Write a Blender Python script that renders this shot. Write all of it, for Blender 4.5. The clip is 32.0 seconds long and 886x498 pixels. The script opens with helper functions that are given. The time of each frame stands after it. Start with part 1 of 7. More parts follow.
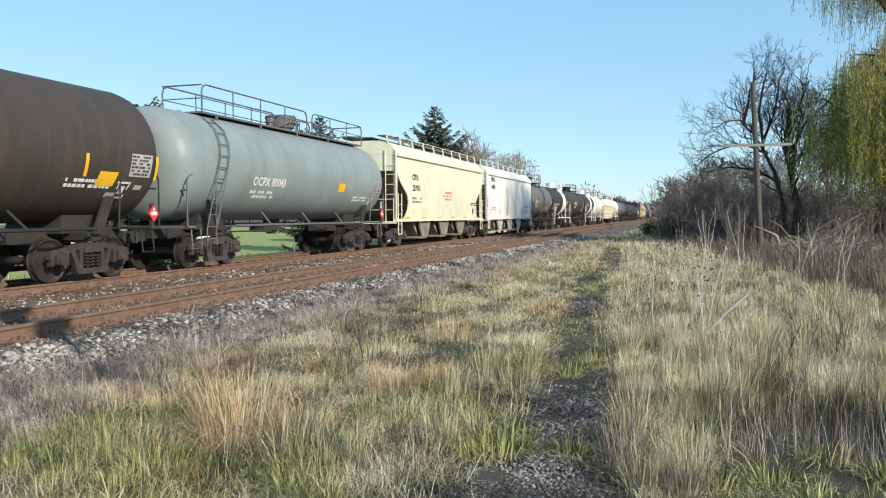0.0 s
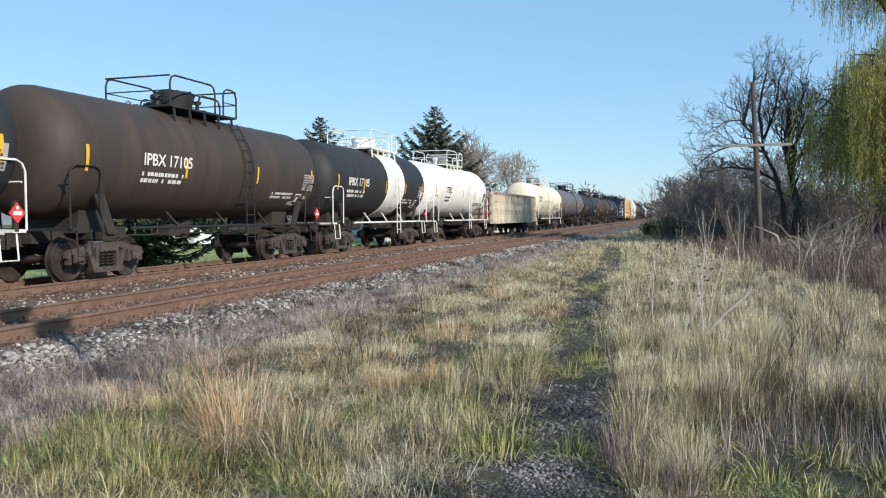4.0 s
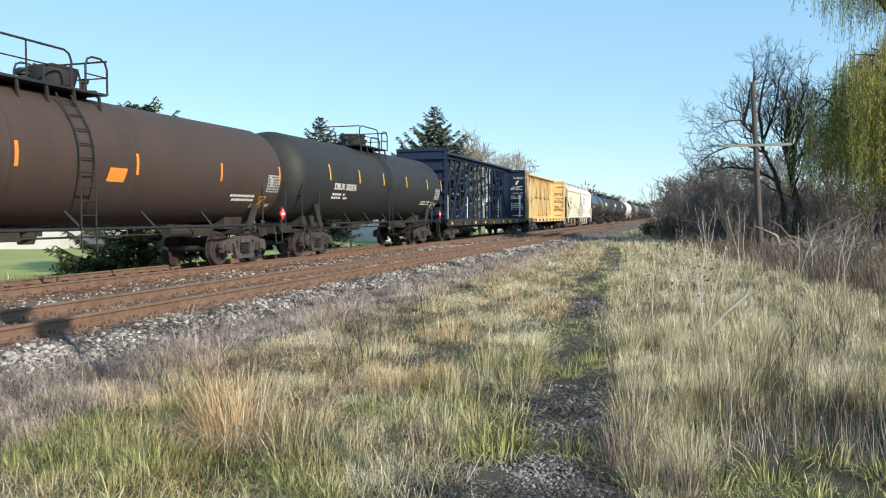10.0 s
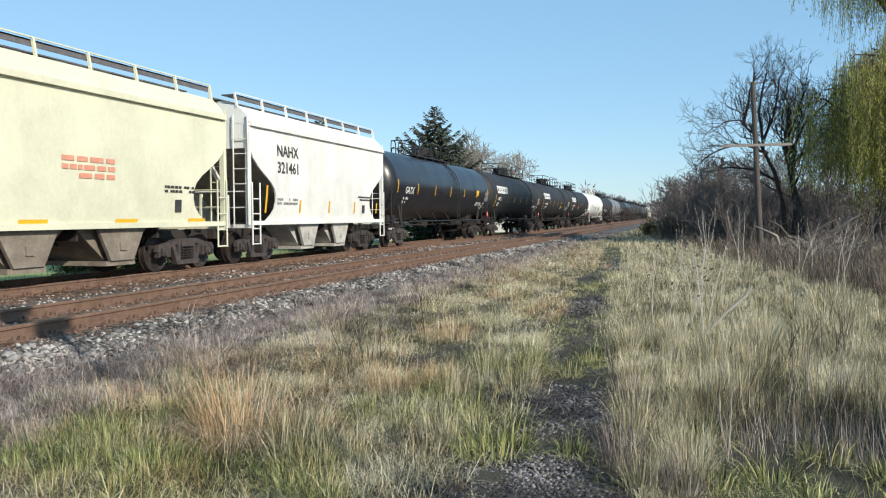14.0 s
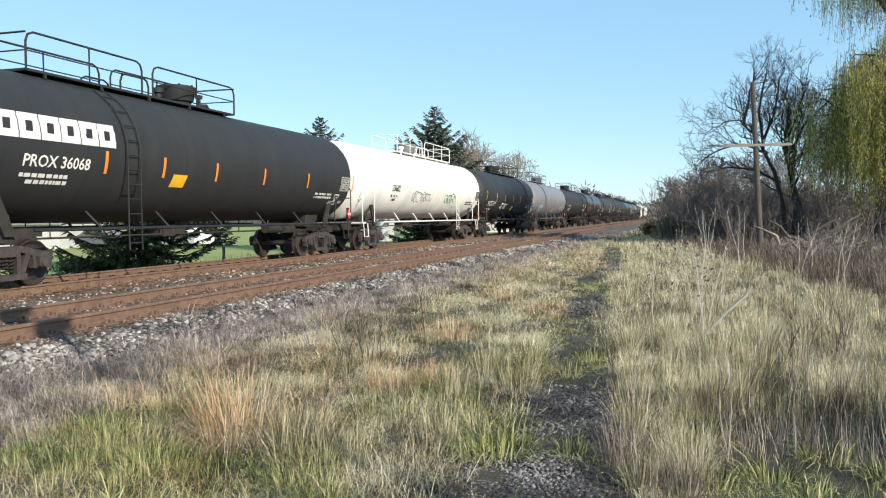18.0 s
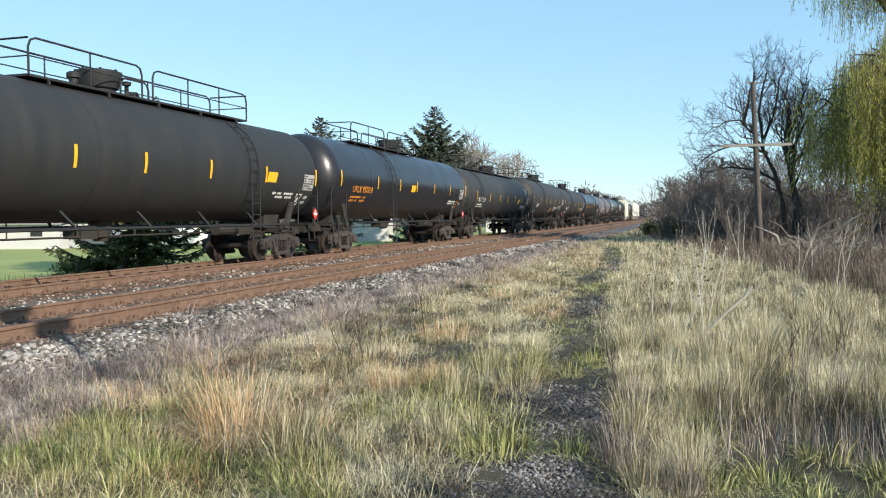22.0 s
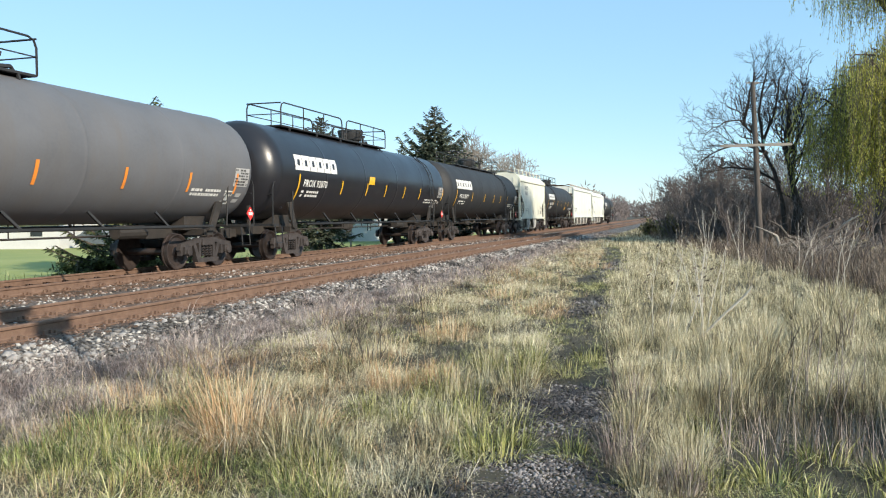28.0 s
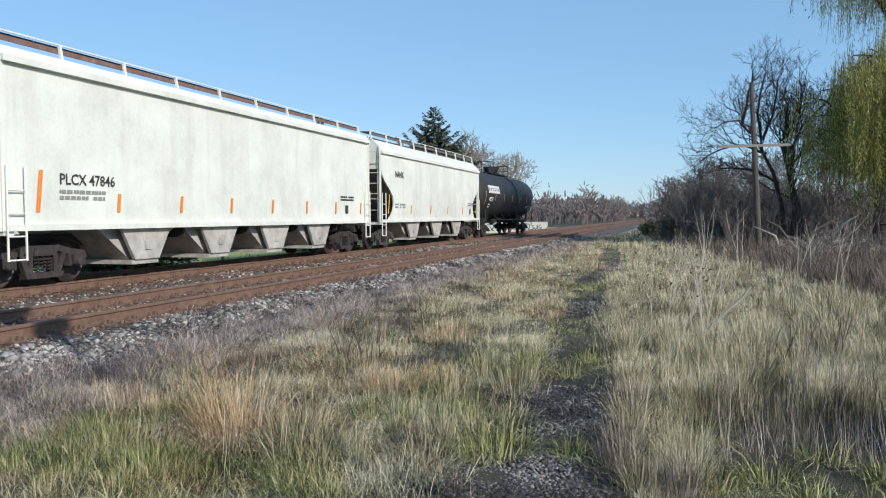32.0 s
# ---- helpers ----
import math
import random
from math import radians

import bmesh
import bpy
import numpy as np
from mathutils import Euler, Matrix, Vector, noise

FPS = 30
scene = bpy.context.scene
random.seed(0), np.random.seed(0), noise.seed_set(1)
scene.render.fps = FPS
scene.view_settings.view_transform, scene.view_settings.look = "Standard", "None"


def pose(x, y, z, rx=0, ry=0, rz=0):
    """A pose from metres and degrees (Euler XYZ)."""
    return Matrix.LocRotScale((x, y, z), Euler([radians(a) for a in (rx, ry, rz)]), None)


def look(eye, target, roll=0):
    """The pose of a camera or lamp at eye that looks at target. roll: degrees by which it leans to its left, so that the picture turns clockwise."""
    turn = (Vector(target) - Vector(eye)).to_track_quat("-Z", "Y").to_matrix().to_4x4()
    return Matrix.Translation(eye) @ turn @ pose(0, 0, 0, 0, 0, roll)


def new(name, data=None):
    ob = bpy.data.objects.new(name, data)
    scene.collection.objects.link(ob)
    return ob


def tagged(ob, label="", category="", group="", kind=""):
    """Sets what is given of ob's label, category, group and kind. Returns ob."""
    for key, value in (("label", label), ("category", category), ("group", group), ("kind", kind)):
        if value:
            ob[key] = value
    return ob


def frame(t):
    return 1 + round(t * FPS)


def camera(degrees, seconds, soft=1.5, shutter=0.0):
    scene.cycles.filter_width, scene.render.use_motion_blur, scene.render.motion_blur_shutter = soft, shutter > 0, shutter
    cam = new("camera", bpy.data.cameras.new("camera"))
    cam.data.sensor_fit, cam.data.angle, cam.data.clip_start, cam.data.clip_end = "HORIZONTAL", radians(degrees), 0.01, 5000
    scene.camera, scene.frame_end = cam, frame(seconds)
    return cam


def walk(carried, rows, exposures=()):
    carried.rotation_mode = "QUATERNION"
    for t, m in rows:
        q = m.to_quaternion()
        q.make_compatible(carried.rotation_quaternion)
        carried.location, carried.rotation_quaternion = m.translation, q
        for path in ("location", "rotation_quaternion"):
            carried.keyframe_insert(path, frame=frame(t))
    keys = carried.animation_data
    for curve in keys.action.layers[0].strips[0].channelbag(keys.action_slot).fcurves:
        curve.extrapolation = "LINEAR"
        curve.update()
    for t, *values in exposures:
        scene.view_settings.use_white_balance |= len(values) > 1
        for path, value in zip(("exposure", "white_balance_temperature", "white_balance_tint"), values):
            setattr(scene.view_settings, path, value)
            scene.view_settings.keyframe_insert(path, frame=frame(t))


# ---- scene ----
# The camera stands still on the grass beside the line; y runs along the railway, away from the camera.
cam = camera(58.63, 32.0, soft=1.12)
EYE = Vector((0.0, 0.0, 1.327))
AHEAD = EYE + Vector((-0.29254, 0.95535, -0.04163))
AHEAD_LATE = EYE + Vector((-0.29254, 0.95535, -0.04163)) + Vector((0.00137, 0.00042, 0.0006))
walk(cam, [(0, look(EYE, AHEAD, -0.285)), (28.6, look(EYE, AHEAD, -0.285)),
           (30.0, look(EYE, AHEAD_LATE, -0.285)), (32, look(EYE, AHEAD_LATE, -0.285))],
     exposures=[(0, 0.15, 6650, 10), (1, -0.04, 6350, 12), (2, -0.16, 6230, 12), (3, 0.05, 6480, 10), (6, -0.20, 6000, 17), (7, -0.18, 6030, 16), (8, 0.22, 6450, 11), (9, 0.22, 6650, 10), (10, 0.25, 6750, 10),
                (12, 0.25, 6680, 10), (13, 0.10, 6480, 10), (14, -0.02, 6500, 10), (17, 0.26, 6780, 11), (18, 0.24, 6740, 10), (19, 0.02, 6300, 10), (20, 0.15, 6380, 11), (22, 0.30, 6750, 10),
                (25, 0.33, 6750, 10), (28, 0.31, 6720, 10), (29, 0.27, 6700, 10), (30, 0.13, 6600, 10), (31, -0.07, 6280, 11), (32, -0.20, 6150, 13)])

# ---- daylight: low autumn sun from behind the camera's right shoulder ----
SUN_EL, SUN_AZ = radians(27), radians(-30)      # azimuth counted from +x towards +y
to_sun = Vector((math.cos(SUN_EL) * math.cos(SUN_AZ), math.cos(SUN_EL) * math.sin(SUN_AZ), math.sin(SUN_EL)))
world = bpy.data.worlds.new("world")
world.use_nodes = True
scene.world = world
sky = world.node_tree.nodes.new("ShaderNodeTexSky")
sky.sky_type, sky.sun_disc = "NISHITA", False
sky.sun_elevation = SUN_EL
sky.sun_rotation = math.pi / 2 - SUN_AZ
sky.air_density, sky.dust_density, sky.ozone_density = 0.95, 0.25, 2.6
haze = world.node_tree.nodes.new("ShaderNodeMix")      # thin bright haze evens the blue
haze.data_type = "RGBA"
haze.inputs[0].default_value = 0.5
haze.inputs[7].default_value = (2.3, 4.6, 6.6, 1)
world.node_tree.links.new(sky.outputs[0], haze.inputs[6])
world.node_tree.links.new(haze.outputs[2], world.node_tree.nodes["Background"].inputs[0])
world.node_tree.nodes["Background"].inputs[1].default_value = 0.15
sun = new("sun", bpy.data.lights.new("sun", "SUN"))
sun.data.energy, sun.data.angle, sun.data.color = 5.0, radians(0.53), (1.0, 0.91, 0.77)
sun.matrix_world = look(to_sun * 50, (0, 0, 0))


# ---- materials ----
def node(t, kind, **inputs):
    n = t.nodes.new(kind)
    for k, v in inputs.items():
        n.inputs[k.replace("_", " ")].default_value = v
    return n


def surface(name, colours, rough=0.7, metal=0.0, scale=3.0, stretch=(1, 1, 1), grain=40.0, bump=0.2, island=False,
            spread=0.0, per_object=False, stain=None, stain_scale=0.6, stain_amount=0.5, spec=0.5, coat=0.0, uv=False):
    """A painted or natural surface: colours blended by coarse and fine noise, with stains and fine relief."""
    m = bpy.data.materials.new(name)
    m.use_nodes = True
    t = m.node_tree
    b = t.nodes["Principled BSDF"]
    L = t.links.new
    tc = t.nodes.new("ShaderNodeTexCoord")
    mp = t.nodes.new("ShaderNodeMapping")
    mp.inputs["Scale"].default_value = stretch
    L(tc.outputs["UV" if uv else "Object"], mp.inputs[0])
    n1 = node(t, "ShaderNodeTexNoise", Scale=scale, Detail=5.0, Roughness=0.65)
    n2 = node(t, "ShaderNodeTexNoise", Scale=grain, Detail=3.0)
    L(mp.outputs[0], n1.inputs["Vector"])
    L(mp.outputs[0], n2.inputs["Vector"])
    ramp = t.nodes.new("ShaderNodeValToRGB")
    e = ramp.color_ramp.elements
    while len(e) < len(colours):
        e.new(0.5)
    for i, c in enumerate(colours):
        e[i].position = 0.28 + 0.44 * i / max(1, len(colours) - 1)
        e[i].color = (*c, 1)
    if island:
        g = t.nodes.new("ShaderNodeNewGeometry")
        patch = node(t, "ShaderNodeMapRange")
        patch.inputs["From Min"].default_value, patch.inputs["From Max"].default_value = 0.34, 0.66
        patch.inputs["To Max"].default_value = 0.52
        L(n1.outputs[0], patch.inputs[0])
        mix = node(t, "ShaderNodeMath")
        mix.operation = "MULTIPLY_ADD"
        mix.inputs[1].default_value = 0.46
        L(g.outputs["Random Per Island"], mix.inputs[0])
        L(patch.outputs[0], mix.inputs[2])
        L(mix.outputs[0], ramp.inputs[0])
    else:
        mix = node(t, "ShaderNodeMath")
        mix.operation = "MULTIPLY_ADD"
        mix.inputs[1].default_value = 0.25
        L(n2.outputs[0], mix.inputs[0])
        half = node(t, "ShaderNodeMath")
        half.operation = "MULTIPLY"
        half.inputs[1].default_value = 0.75
        L(n1.outputs[0], half.inputs[0])
        L(half.outputs[0], mix.inputs[2])
        L(mix.outputs[0], ramp.inputs[0])
    col = ramp.outputs[0]
    if per_object:
        oi = t.nodes.new("ShaderNodeObjectInfo")
        hv = node(t, "ShaderNodeHueSaturation")
        mr = node(t, "ShaderNodeMapRange")
        mr.inputs["To Min"].default_value, mr.inputs["To Max"].default_value = 0.65, 1.3
        L(oi.outputs["Random"], mr.inputs[0])
        L(mr.outputs[0], hv.inputs["Value"])
        L(col, hv.inputs["Color"])
        col = hv.outputs[0]
    if stain:
        n3 = node(t, "ShaderNodeTexNoise", Scale=stain_scale, Detail=8.0, Roughness=0.7)
        mp3 = t.nodes.new("ShaderNodeMapping")
        mp3.inputs["Scale"].default_value = (1.0, 3.5, 0.35)
        L(tc.outputs["Object"], mp3.inputs[0])
        L(mp3.outputs[0], n3.inputs["Vector"])
        mr3 = node(t, "ShaderNodeMapRange")
        mr3.inputs["From Min"].default_value, mr3.inputs["From Max"].default_value = 0.48, 0.74
        mr3.inputs["To Max"].default_value = stain_amount
        L(n3.outputs[0], mr3.inputs[0])
        mx = t.nodes.new("ShaderNodeMix")
        mx.data_type = "RGBA"
        L(mr3.outputs[0], mx.inputs[0])
        L(col, mx.inputs[6])
        mx.inputs[7].default_value = (*stain, 1)
        col = mx.outputs[2]
    L(col, b.inputs["Base Color"])
    b.inputs["Roughness"].default_value = rough
    b.inputs["Metallic"].default_value = metal
    b.inputs["Specular IOR Level"].default_value = spec
    b.inputs["Coat Weight"].default_value = coat
    rr = node(t, "ShaderNodeMapRange")
    rr.inputs["To Min"].default_value, rr.inputs["To Max"].default_value = max(0.05, rough - 0.12), min(1, rough + 0.12)
    L(n1.outputs[0], rr.inputs[0])
    L(rr.outputs[0], b.inputs["Roughness"])
    if bump:
        bp = node(t, "ShaderNodeBump", Strength=bump, Distance=0.01)
        L(n2.outputs[0], bp.inputs["Height"])
        L(bp.outputs[0], b.inputs["Normal"])
    return m


def leafy(name, colours, through_light=0.35, rough=0.6, scale=1.7):
    """Blades and leaves: colour varies blade by blade, some light passes through."""
    m = surface(name, colours, rough=rough, island=True, scale=scale, bump=0, spec=0.25)
    t = m.node_tree
    b = t.nodes["Principled BSDF"]
    col = b.inputs["Base Color"].links[0].from_socket
    tr = t.nodes.new("ShaderNodeBsdfTranslucent")
    t.links.new(col, tr.inputs[0])
    mx = t.nodes.new("ShaderNodeMixShader")
    mx.inputs[0].default_value = through_light
    t.links.new(b.outputs[0], mx.inputs[1])
    t.links.new(tr.outputs[0], mx.inputs[2])
    t.links.new(mx.outputs[0], t.nodes["Material Output"].inputs[0])
    return m


def paint(name, c, dirt, rough=0.45, amount=0.5, spec=0.28, **kw):
    d = tuple(v * 0.82 for v in c)
    return surface(name, (d, c, tuple(min(1, v * 1.12) for v in c)), rough=rough, scale=0.9, grain=14.0, bump=0.06,
                   stain=dirt, stain_scale=0.55, stain_amount=amount, spec=spec, **kw)


RUST, DUST, SOOT = (0.17, 0.075, 0.035), (0.22, 0.17, 0.12), (0.025, 0.022, 0.02)
M = {
    "black": paint("black_tank_paint", (0.027, 0.028, 0.030), (0.048, 0.044, 0.041), 0.60, 0.55),
    "dustblack": paint("dusty_black_tank_paint", (0.036, 0.037, 0.039), (0.058, 0.054, 0.050), 0.60, 0.55),
    "gloss": paint("glossy_black_paint", (0.016, 0.016, 0.020), (0.03, 0.027, 0.025), 0.32, 0.35, 0.5),
    "brownblack": paint("sooty_brown_paint", (0.050, 0.042, 0.037), (0.10, 0.068, 0.048), 0.6, 0.7),
    "rustbrown": paint("rusty_brown_paint", (0.058, 0.042, 0.036), (0.080, 0.050, 0.038), 0.62, 0.7),
    "darkgrey": paint("dark_grey_paint", (0.122, 0.124, 0.133), (0.13, 0.112, 0.095), 0.55, 0.5),
    "grey": paint("grey_tank_paint", (0.22, 0.262, 0.265), (0.14, 0.12, 0.10), 0.45, 0.4),
    "palegrey": paint("pale_grey_paint", (0.20, 0.207, 0.222), (0.13, 0.11, 0.095), 0.45, 0.4),
    "white": paint("white_paint", (0.77, 0.765, 0.725), (0.5, 0.44, 0.35), 0.5, 0.35),
    "creamwhite": paint("creamy_white_paint", (0.80, 0.73, 0.56), (0.40, 0.30, 0.19), 0.5, 0.5),
    "ivory": paint("ivory_hopper_paint", (0.74, 0.73, 0.61), (0.50, 0.45, 0.33), 0.5, 0.25),
    "cream": paint("cream_hopper_paint", (0.68, 0.67, 0.51), (0.52, 0.47, 0.34), 0.5, 0.22),
    "palewhite": paint("cool_white_paint", (0.72, 0.735, 0.665), (0.44, 0.40, 0.32), 0.5, 0.3),
    "blue": paint("blue_steel_paint", (0.014, 0.026, 0.065), (0.05, 0.045, 0.045), 0.5, 0.45),
    "yellow": paint("faded_yellow_paint", (0.72, 0.52, 0.25), (0.26, 0.11, 0.05), 0.6, 0.85),
    "gondola": surface("worn_cream_gondola_paint", ((0.20, 0.07, 0.045), (0.50, 0.40, 0.29), (0.62, 0.58, 0.45), (0.66, 0.63, 0.51), (0.50, 0.36, 0.25)), rough=0.75,
                       scale=4.5, grain=26, bump=0.25, stain=(0.26, 0.11, 0.075), stain_scale=2.2, stain_amount=0.75),
    "gonrust": surface("gondola_rust_and_end_shade", ((0.13, 0.06, 0.05), (0.26, 0.16, 0.13), (0.42, 0.33, 0.28), (0.55, 0.48, 0.40)), rough=0.85, scale=5.0, grain=30, bump=0.3),
    "bogie": surface("brown_bogie_dust", ((0.024, 0.020, 0.019), (0.048, 0.039, 0.037), (0.092, 0.076, 0.071)), rough=0.8, scale=5, grain=60, bump=0.3, per_object=True),
    "wheel": surface("dark_wheel_steel", ((0.026, 0.021, 0.020), (0.055, 0.042, 0.038), (0.105, 0.078, 0.07)), rough=0.5, metal=0.4, scale=4, grain=50, bump=0.2, per_object=True),
    "tread": surface("bright_worn_tread", ((0.30, 0.29, 0.28), (0.42, 0.40, 0.38)), rough=0.35, metal=0.9, scale=8, bump=0.05),
    "under": surface("underframe_black", ((0.014, 0.012, 0.011), (0.030, 0.026, 0.023), (0.055, 0.041, 0.033)), rough=0.75, scale=3, grain=30, bump=0.2),
    "rubbed": surface("grey_hopper_bay", ((0.20, 0.18, 0.16), (0.42, 0.40, 0.36), (0.58, 0.56, 0.52)), rough=0.7, scale=2.5, grain=25, bump=0.15),
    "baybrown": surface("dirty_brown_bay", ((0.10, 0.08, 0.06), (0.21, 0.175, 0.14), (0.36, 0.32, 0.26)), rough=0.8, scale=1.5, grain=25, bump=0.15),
    "grate": surface("grey_steel_grating", ((0.07, 0.066, 0.07), (0.12, 0.115, 0.12), (0.19, 0.18, 0.185)), rough=0.7, scale=4, grain=50, bump=0.2),
    "panel": surface("grey_white_stencil_panel", ((0.30, 0.295, 0.29), (0.44, 0.43, 0.42)), rough=0.55, scale=9, bump=0.0),
    "walk": surface("rusty_running_board", ((0.09, 0.05, 0.04), (0.17, 0.10, 0.08), (0.26, 0.18, 0.14)), rough=0.8, scale=4, grain=50, bump=0.2),
    "stripe": surface("yellow_reflective_tape", ((0.70, 0.36, 0.02), (0.82, 0.48, 0.03)), rough=0.35, scale=6, bump=0.0),
    "orange": surface("orange_reflective_tape", ((0.72, 0.20, 0.03), (0.80, 0.30, 0.05)), rough=0.35, scale=6, bump=0.0),
    "letter": surface("white_lettering", ((0.62, 0.61, 0.58), (0.75, 0.74, 0.70)), rough=0.55, scale=9, bump=0.0),
    "ink": surface("black_lettering", ((0.03, 0.03, 0.03), (0.06, 0.06, 0.06)), rough=0.6, scale=9, bump=0.0),
    "orangeletter": surface("orange_lettering", ((0.62, 0.20, 0.02), (0.70, 0.30, 0.04)), rough=0.5, scale=9, bump=0.0),
    "brownletter": surface("worn_brown_lettering", ((0.075, 0.04, 0.034), (0.13, 0.075, 0.06), (0.34, 0.26, 0.20)), rough=0.8, scale=7, grain=50, bump=0.1),
    "redletter": surface("faded_red_lettering", ((0.60, 0.22, 0.14), (0.70, 0.36, 0.25)), rough=0.6, scale=9, bump=0.0),
    "rustspray": surface("faded_rust_red_spray", ((0.40, 0.21, 0.14), (0.52, 0.38, 0.28), (0.60, 0.53, 0.42)), rough=0.8, scale=5, grain=40, bump=0.1),
    "green": surface("green_spray_paint", ((0.05, 0.20, 0.10), (0.10, 0.32, 0.18)), rough=0.6, scale=5, bump=0.0),
    "spray": surface("grey_spray_paint", ((0.20, 0.20, 0.20), (0.34, 0.34, 0.33)), rough=0.6, scale=5, bump=0.0),
    "redlamp": surface("red_flag_plastic", ((0.65, 0.03, 0.03), (0.8, 0.06, 0.05)), rough=0.35, scale=5, bump=0.0),
    "rail": surface("rusty_rail_steel", ((0.09, 0.052, 0.036), (0.16, 0.096, 0.066), (0.22, 0.14, 0.10)), rough=0.85, scale=6, grain=80, bump=0.25),
    "railtop": surface("worn_rail_head", ((0.10, 0.085, 0.08), (0.18, 0.16, 0.15)), rough=0.38, metal=0.75, scale=3, stretch=(3, 0.3, 3), grain=30, bump=0.05),
    "sleeper": surface("weathered_sleeper_wood", ((0.07, 0.045, 0.032), (0.13, 0.085, 0.06), (0.20, 0.14, 0.10)), rough=0.9, scale=4, stretch=(0.4, 4, 4), grain=30, bump=0.5, per_object=True),
    "stone": surface("pale_ballast_stone", ((0.025, 0.023, 0.022), (0.088, 0.08, 0.073), (0.20, 0.185, 0.168), (0.54, 0.505, 0.46)), rough=0.85, scale=1.0, grain=60, bump=0.3, island=True),
    "stonepart": surface("pale_ballast_stone_single", ((0.15, 0.14, 0.135), (0.34, 0.325, 0.31)), rough=0.85, scale=9.0, grain=60, bump=0.3, per_object=True),
    "browngravel": surface("rust_stained_gravel", ((0.07, 0.045, 0.035), (0.16, 0.095, 0.065), (0.24, 0.16, 0.12), (0.40, 0.36, 0.33)), rough=0.9, scale=1.0, grain=60, bump=0.3, island=True),
    "pathstone": surface("dark_path_gravel", ((0.022, 0.02, 0.021), (0.055, 0.05, 0.052), (0.10, 0.092, 0.093), (0.28, 0.26, 0.255)), rough=0.9, scale=1.0, grain=60, bump=0.3, island=True),
    "pole": surface("weathered_pole_wood", ((0.035, 0.028, 0.024), (0.085, 0.070, 0.060), (0.17, 0.145, 0.125)), rough=0.9, scale=5, stretch=(5, 5, 0.3), grain=40, bump=0.5),
    "arm": surface("bleached_crossarm_wood", ((0.26, 0.23, 0.19), (0.40, 0.36, 0.31)), rough=0.9, scale=5, stretch=(0.4, 5, 5), grain=40, bump=0.4),
    "glass": surface("aqua_glass_insulator", ((0.10, 0.25, 0.24), (0.16, 0.34, 0.32)), rough=0.15, scale=5, bump=0.0),
    "bark": surface("dark_bark", ((0.035, 0.028, 0.024), (0.075, 0.06, 0.05), (0.12, 0.10, 0.085)), rough=0.95, scale=6, stretch=(2, 2, 0.4), grain=40, bump=0.6),
    "twig": surface("grey_brown_twigs", ((0.07, 0.058, 0.053), (0.135, 0.113, 0.104), (0.21, 0.18, 0.165)), rough=0.9, scale=1.5, grain=30, bump=0.2),
    "paletwig": surface("bleached_twigs", ((0.22, 0.19, 0.16), (0.36, 0.31, 0.26)), rough=0.9, scale=1.5, grain=30, bump=0.2),
    "bleach": surface("sun_bleached_wood", ((0.46, 0.42, 0.35), (0.68, 0.63, 0.54)), rough=0.9, scale=3, grain=30, bump=0.2),
    "darkbark": surface("dark_wet_bark", ((0.022, 0.017, 0.015), (0.045, 0.036, 0.031), (0.08, 0.066, 0.057)), rough=0.95, scale=6, grain=40, bump=0.5),
    "farwood": surface("far_bare_woods", ((0.12, 0.10, 0.10), (0.17, 0.145, 0.14), (0.23, 0.20, 0.19)), rough=0.95, scale=0.3, grain=4, bump=0.2),
    "needle": leafy("spruce_needles", ((0.045, 0.058, 0.042), (0.095, 0.115, 0.078), (0.165, 0.185, 0.130)), 0.2),
    "pineneedle": leafy("yellowish_pine_needles", ((0.05, 0.06, 0.030), (0.12, 0.14, 0.062), (0.22, 0.24, 0.11)), 0.3),
    "bushleaf": leafy("dull_olive_leaves", ((0.07, 0.072, 0.032), (0.15, 0.15, 0.070), (0.25, 0.235, 0.12)), 0.25),
    "willowleaf": leafy("yellow_green_willow_leaves", ((0.24, 0.26, 0.055), (0.50, 0.49, 0.10), (0.72, 0.66, 0.20)), 0.5),
    "straw": leafy("straw_grass", ((0.05, 0.042, 0.025), (0.38, 0.33, 0.19), (0.66, 0.58, 0.375), (0.88, 0.80, 0.59)), 0.10),
    "greengrass": leafy("green_grass", ((0.035, 0.040, 0.014), (0.20, 0.215, 0.065), (0.48, 0.47, 0.18), (0.74, 0.68, 0.38)), 0.15),
    "lushgrass": leafy("lush_green_grass", ((0.025, 0.036, 0.014), (0.13, 0.18, 0.05), (0.33, 0.39, 0.13), (0.60, 0.60, 0.30)), 0.15),
    "orangegrass": leafy("rusty_orange_grass", ((0.34, 0.20, 0.10), (0.55, 0.36, 0.20), (0.70, 0.51, 0.32), (0.84, 0.70, 0.50)), 0.15),
    # dead litter, darkened so gaps read dark; also colours stems painted as shade
    "thatch_and_shade": leafy("litter_and_shade_stems", ((0.015, 0.012, 0.009), (0.05, 0.042, 0.028), (0.13, 0.11, 0.075), (0.30, 0.26, 0.18)), 0.05),
    "mauveweed": leafy("grey_mauve_dry_weeds", ((0.10, 0.075, 0.07), (0.30, 0.24, 0.215), (0.63, 0.53, 0.47)), 0.1),
    "redweed": leafy("red_brown_dead_weeds", ((0.06, 0.046, 0.036), (0.15, 0.115, 0.09), (0.31, 0.245, 0.185)), 0.1),
    "barn": surface("off_white_siding", ((0.50, 0.50, 0.49), (0.62, 0.61, 0.59)), rough=0.7, scale=0.5, grain=8, bump=0.1),
    "roof": surface("grey_roof_sheet", ((0.20, 0.20, 0.21), (0.30, 0.30, 0.31)), rough=0.6, scale=0.5, grain=8, bump=0.1),
    "pane": surface("dark_window_glass", ((0.02, 0.025, 0.03), (0.03, 0.035, 0.04)), rough=0.1, scale=2, bump=0.0),
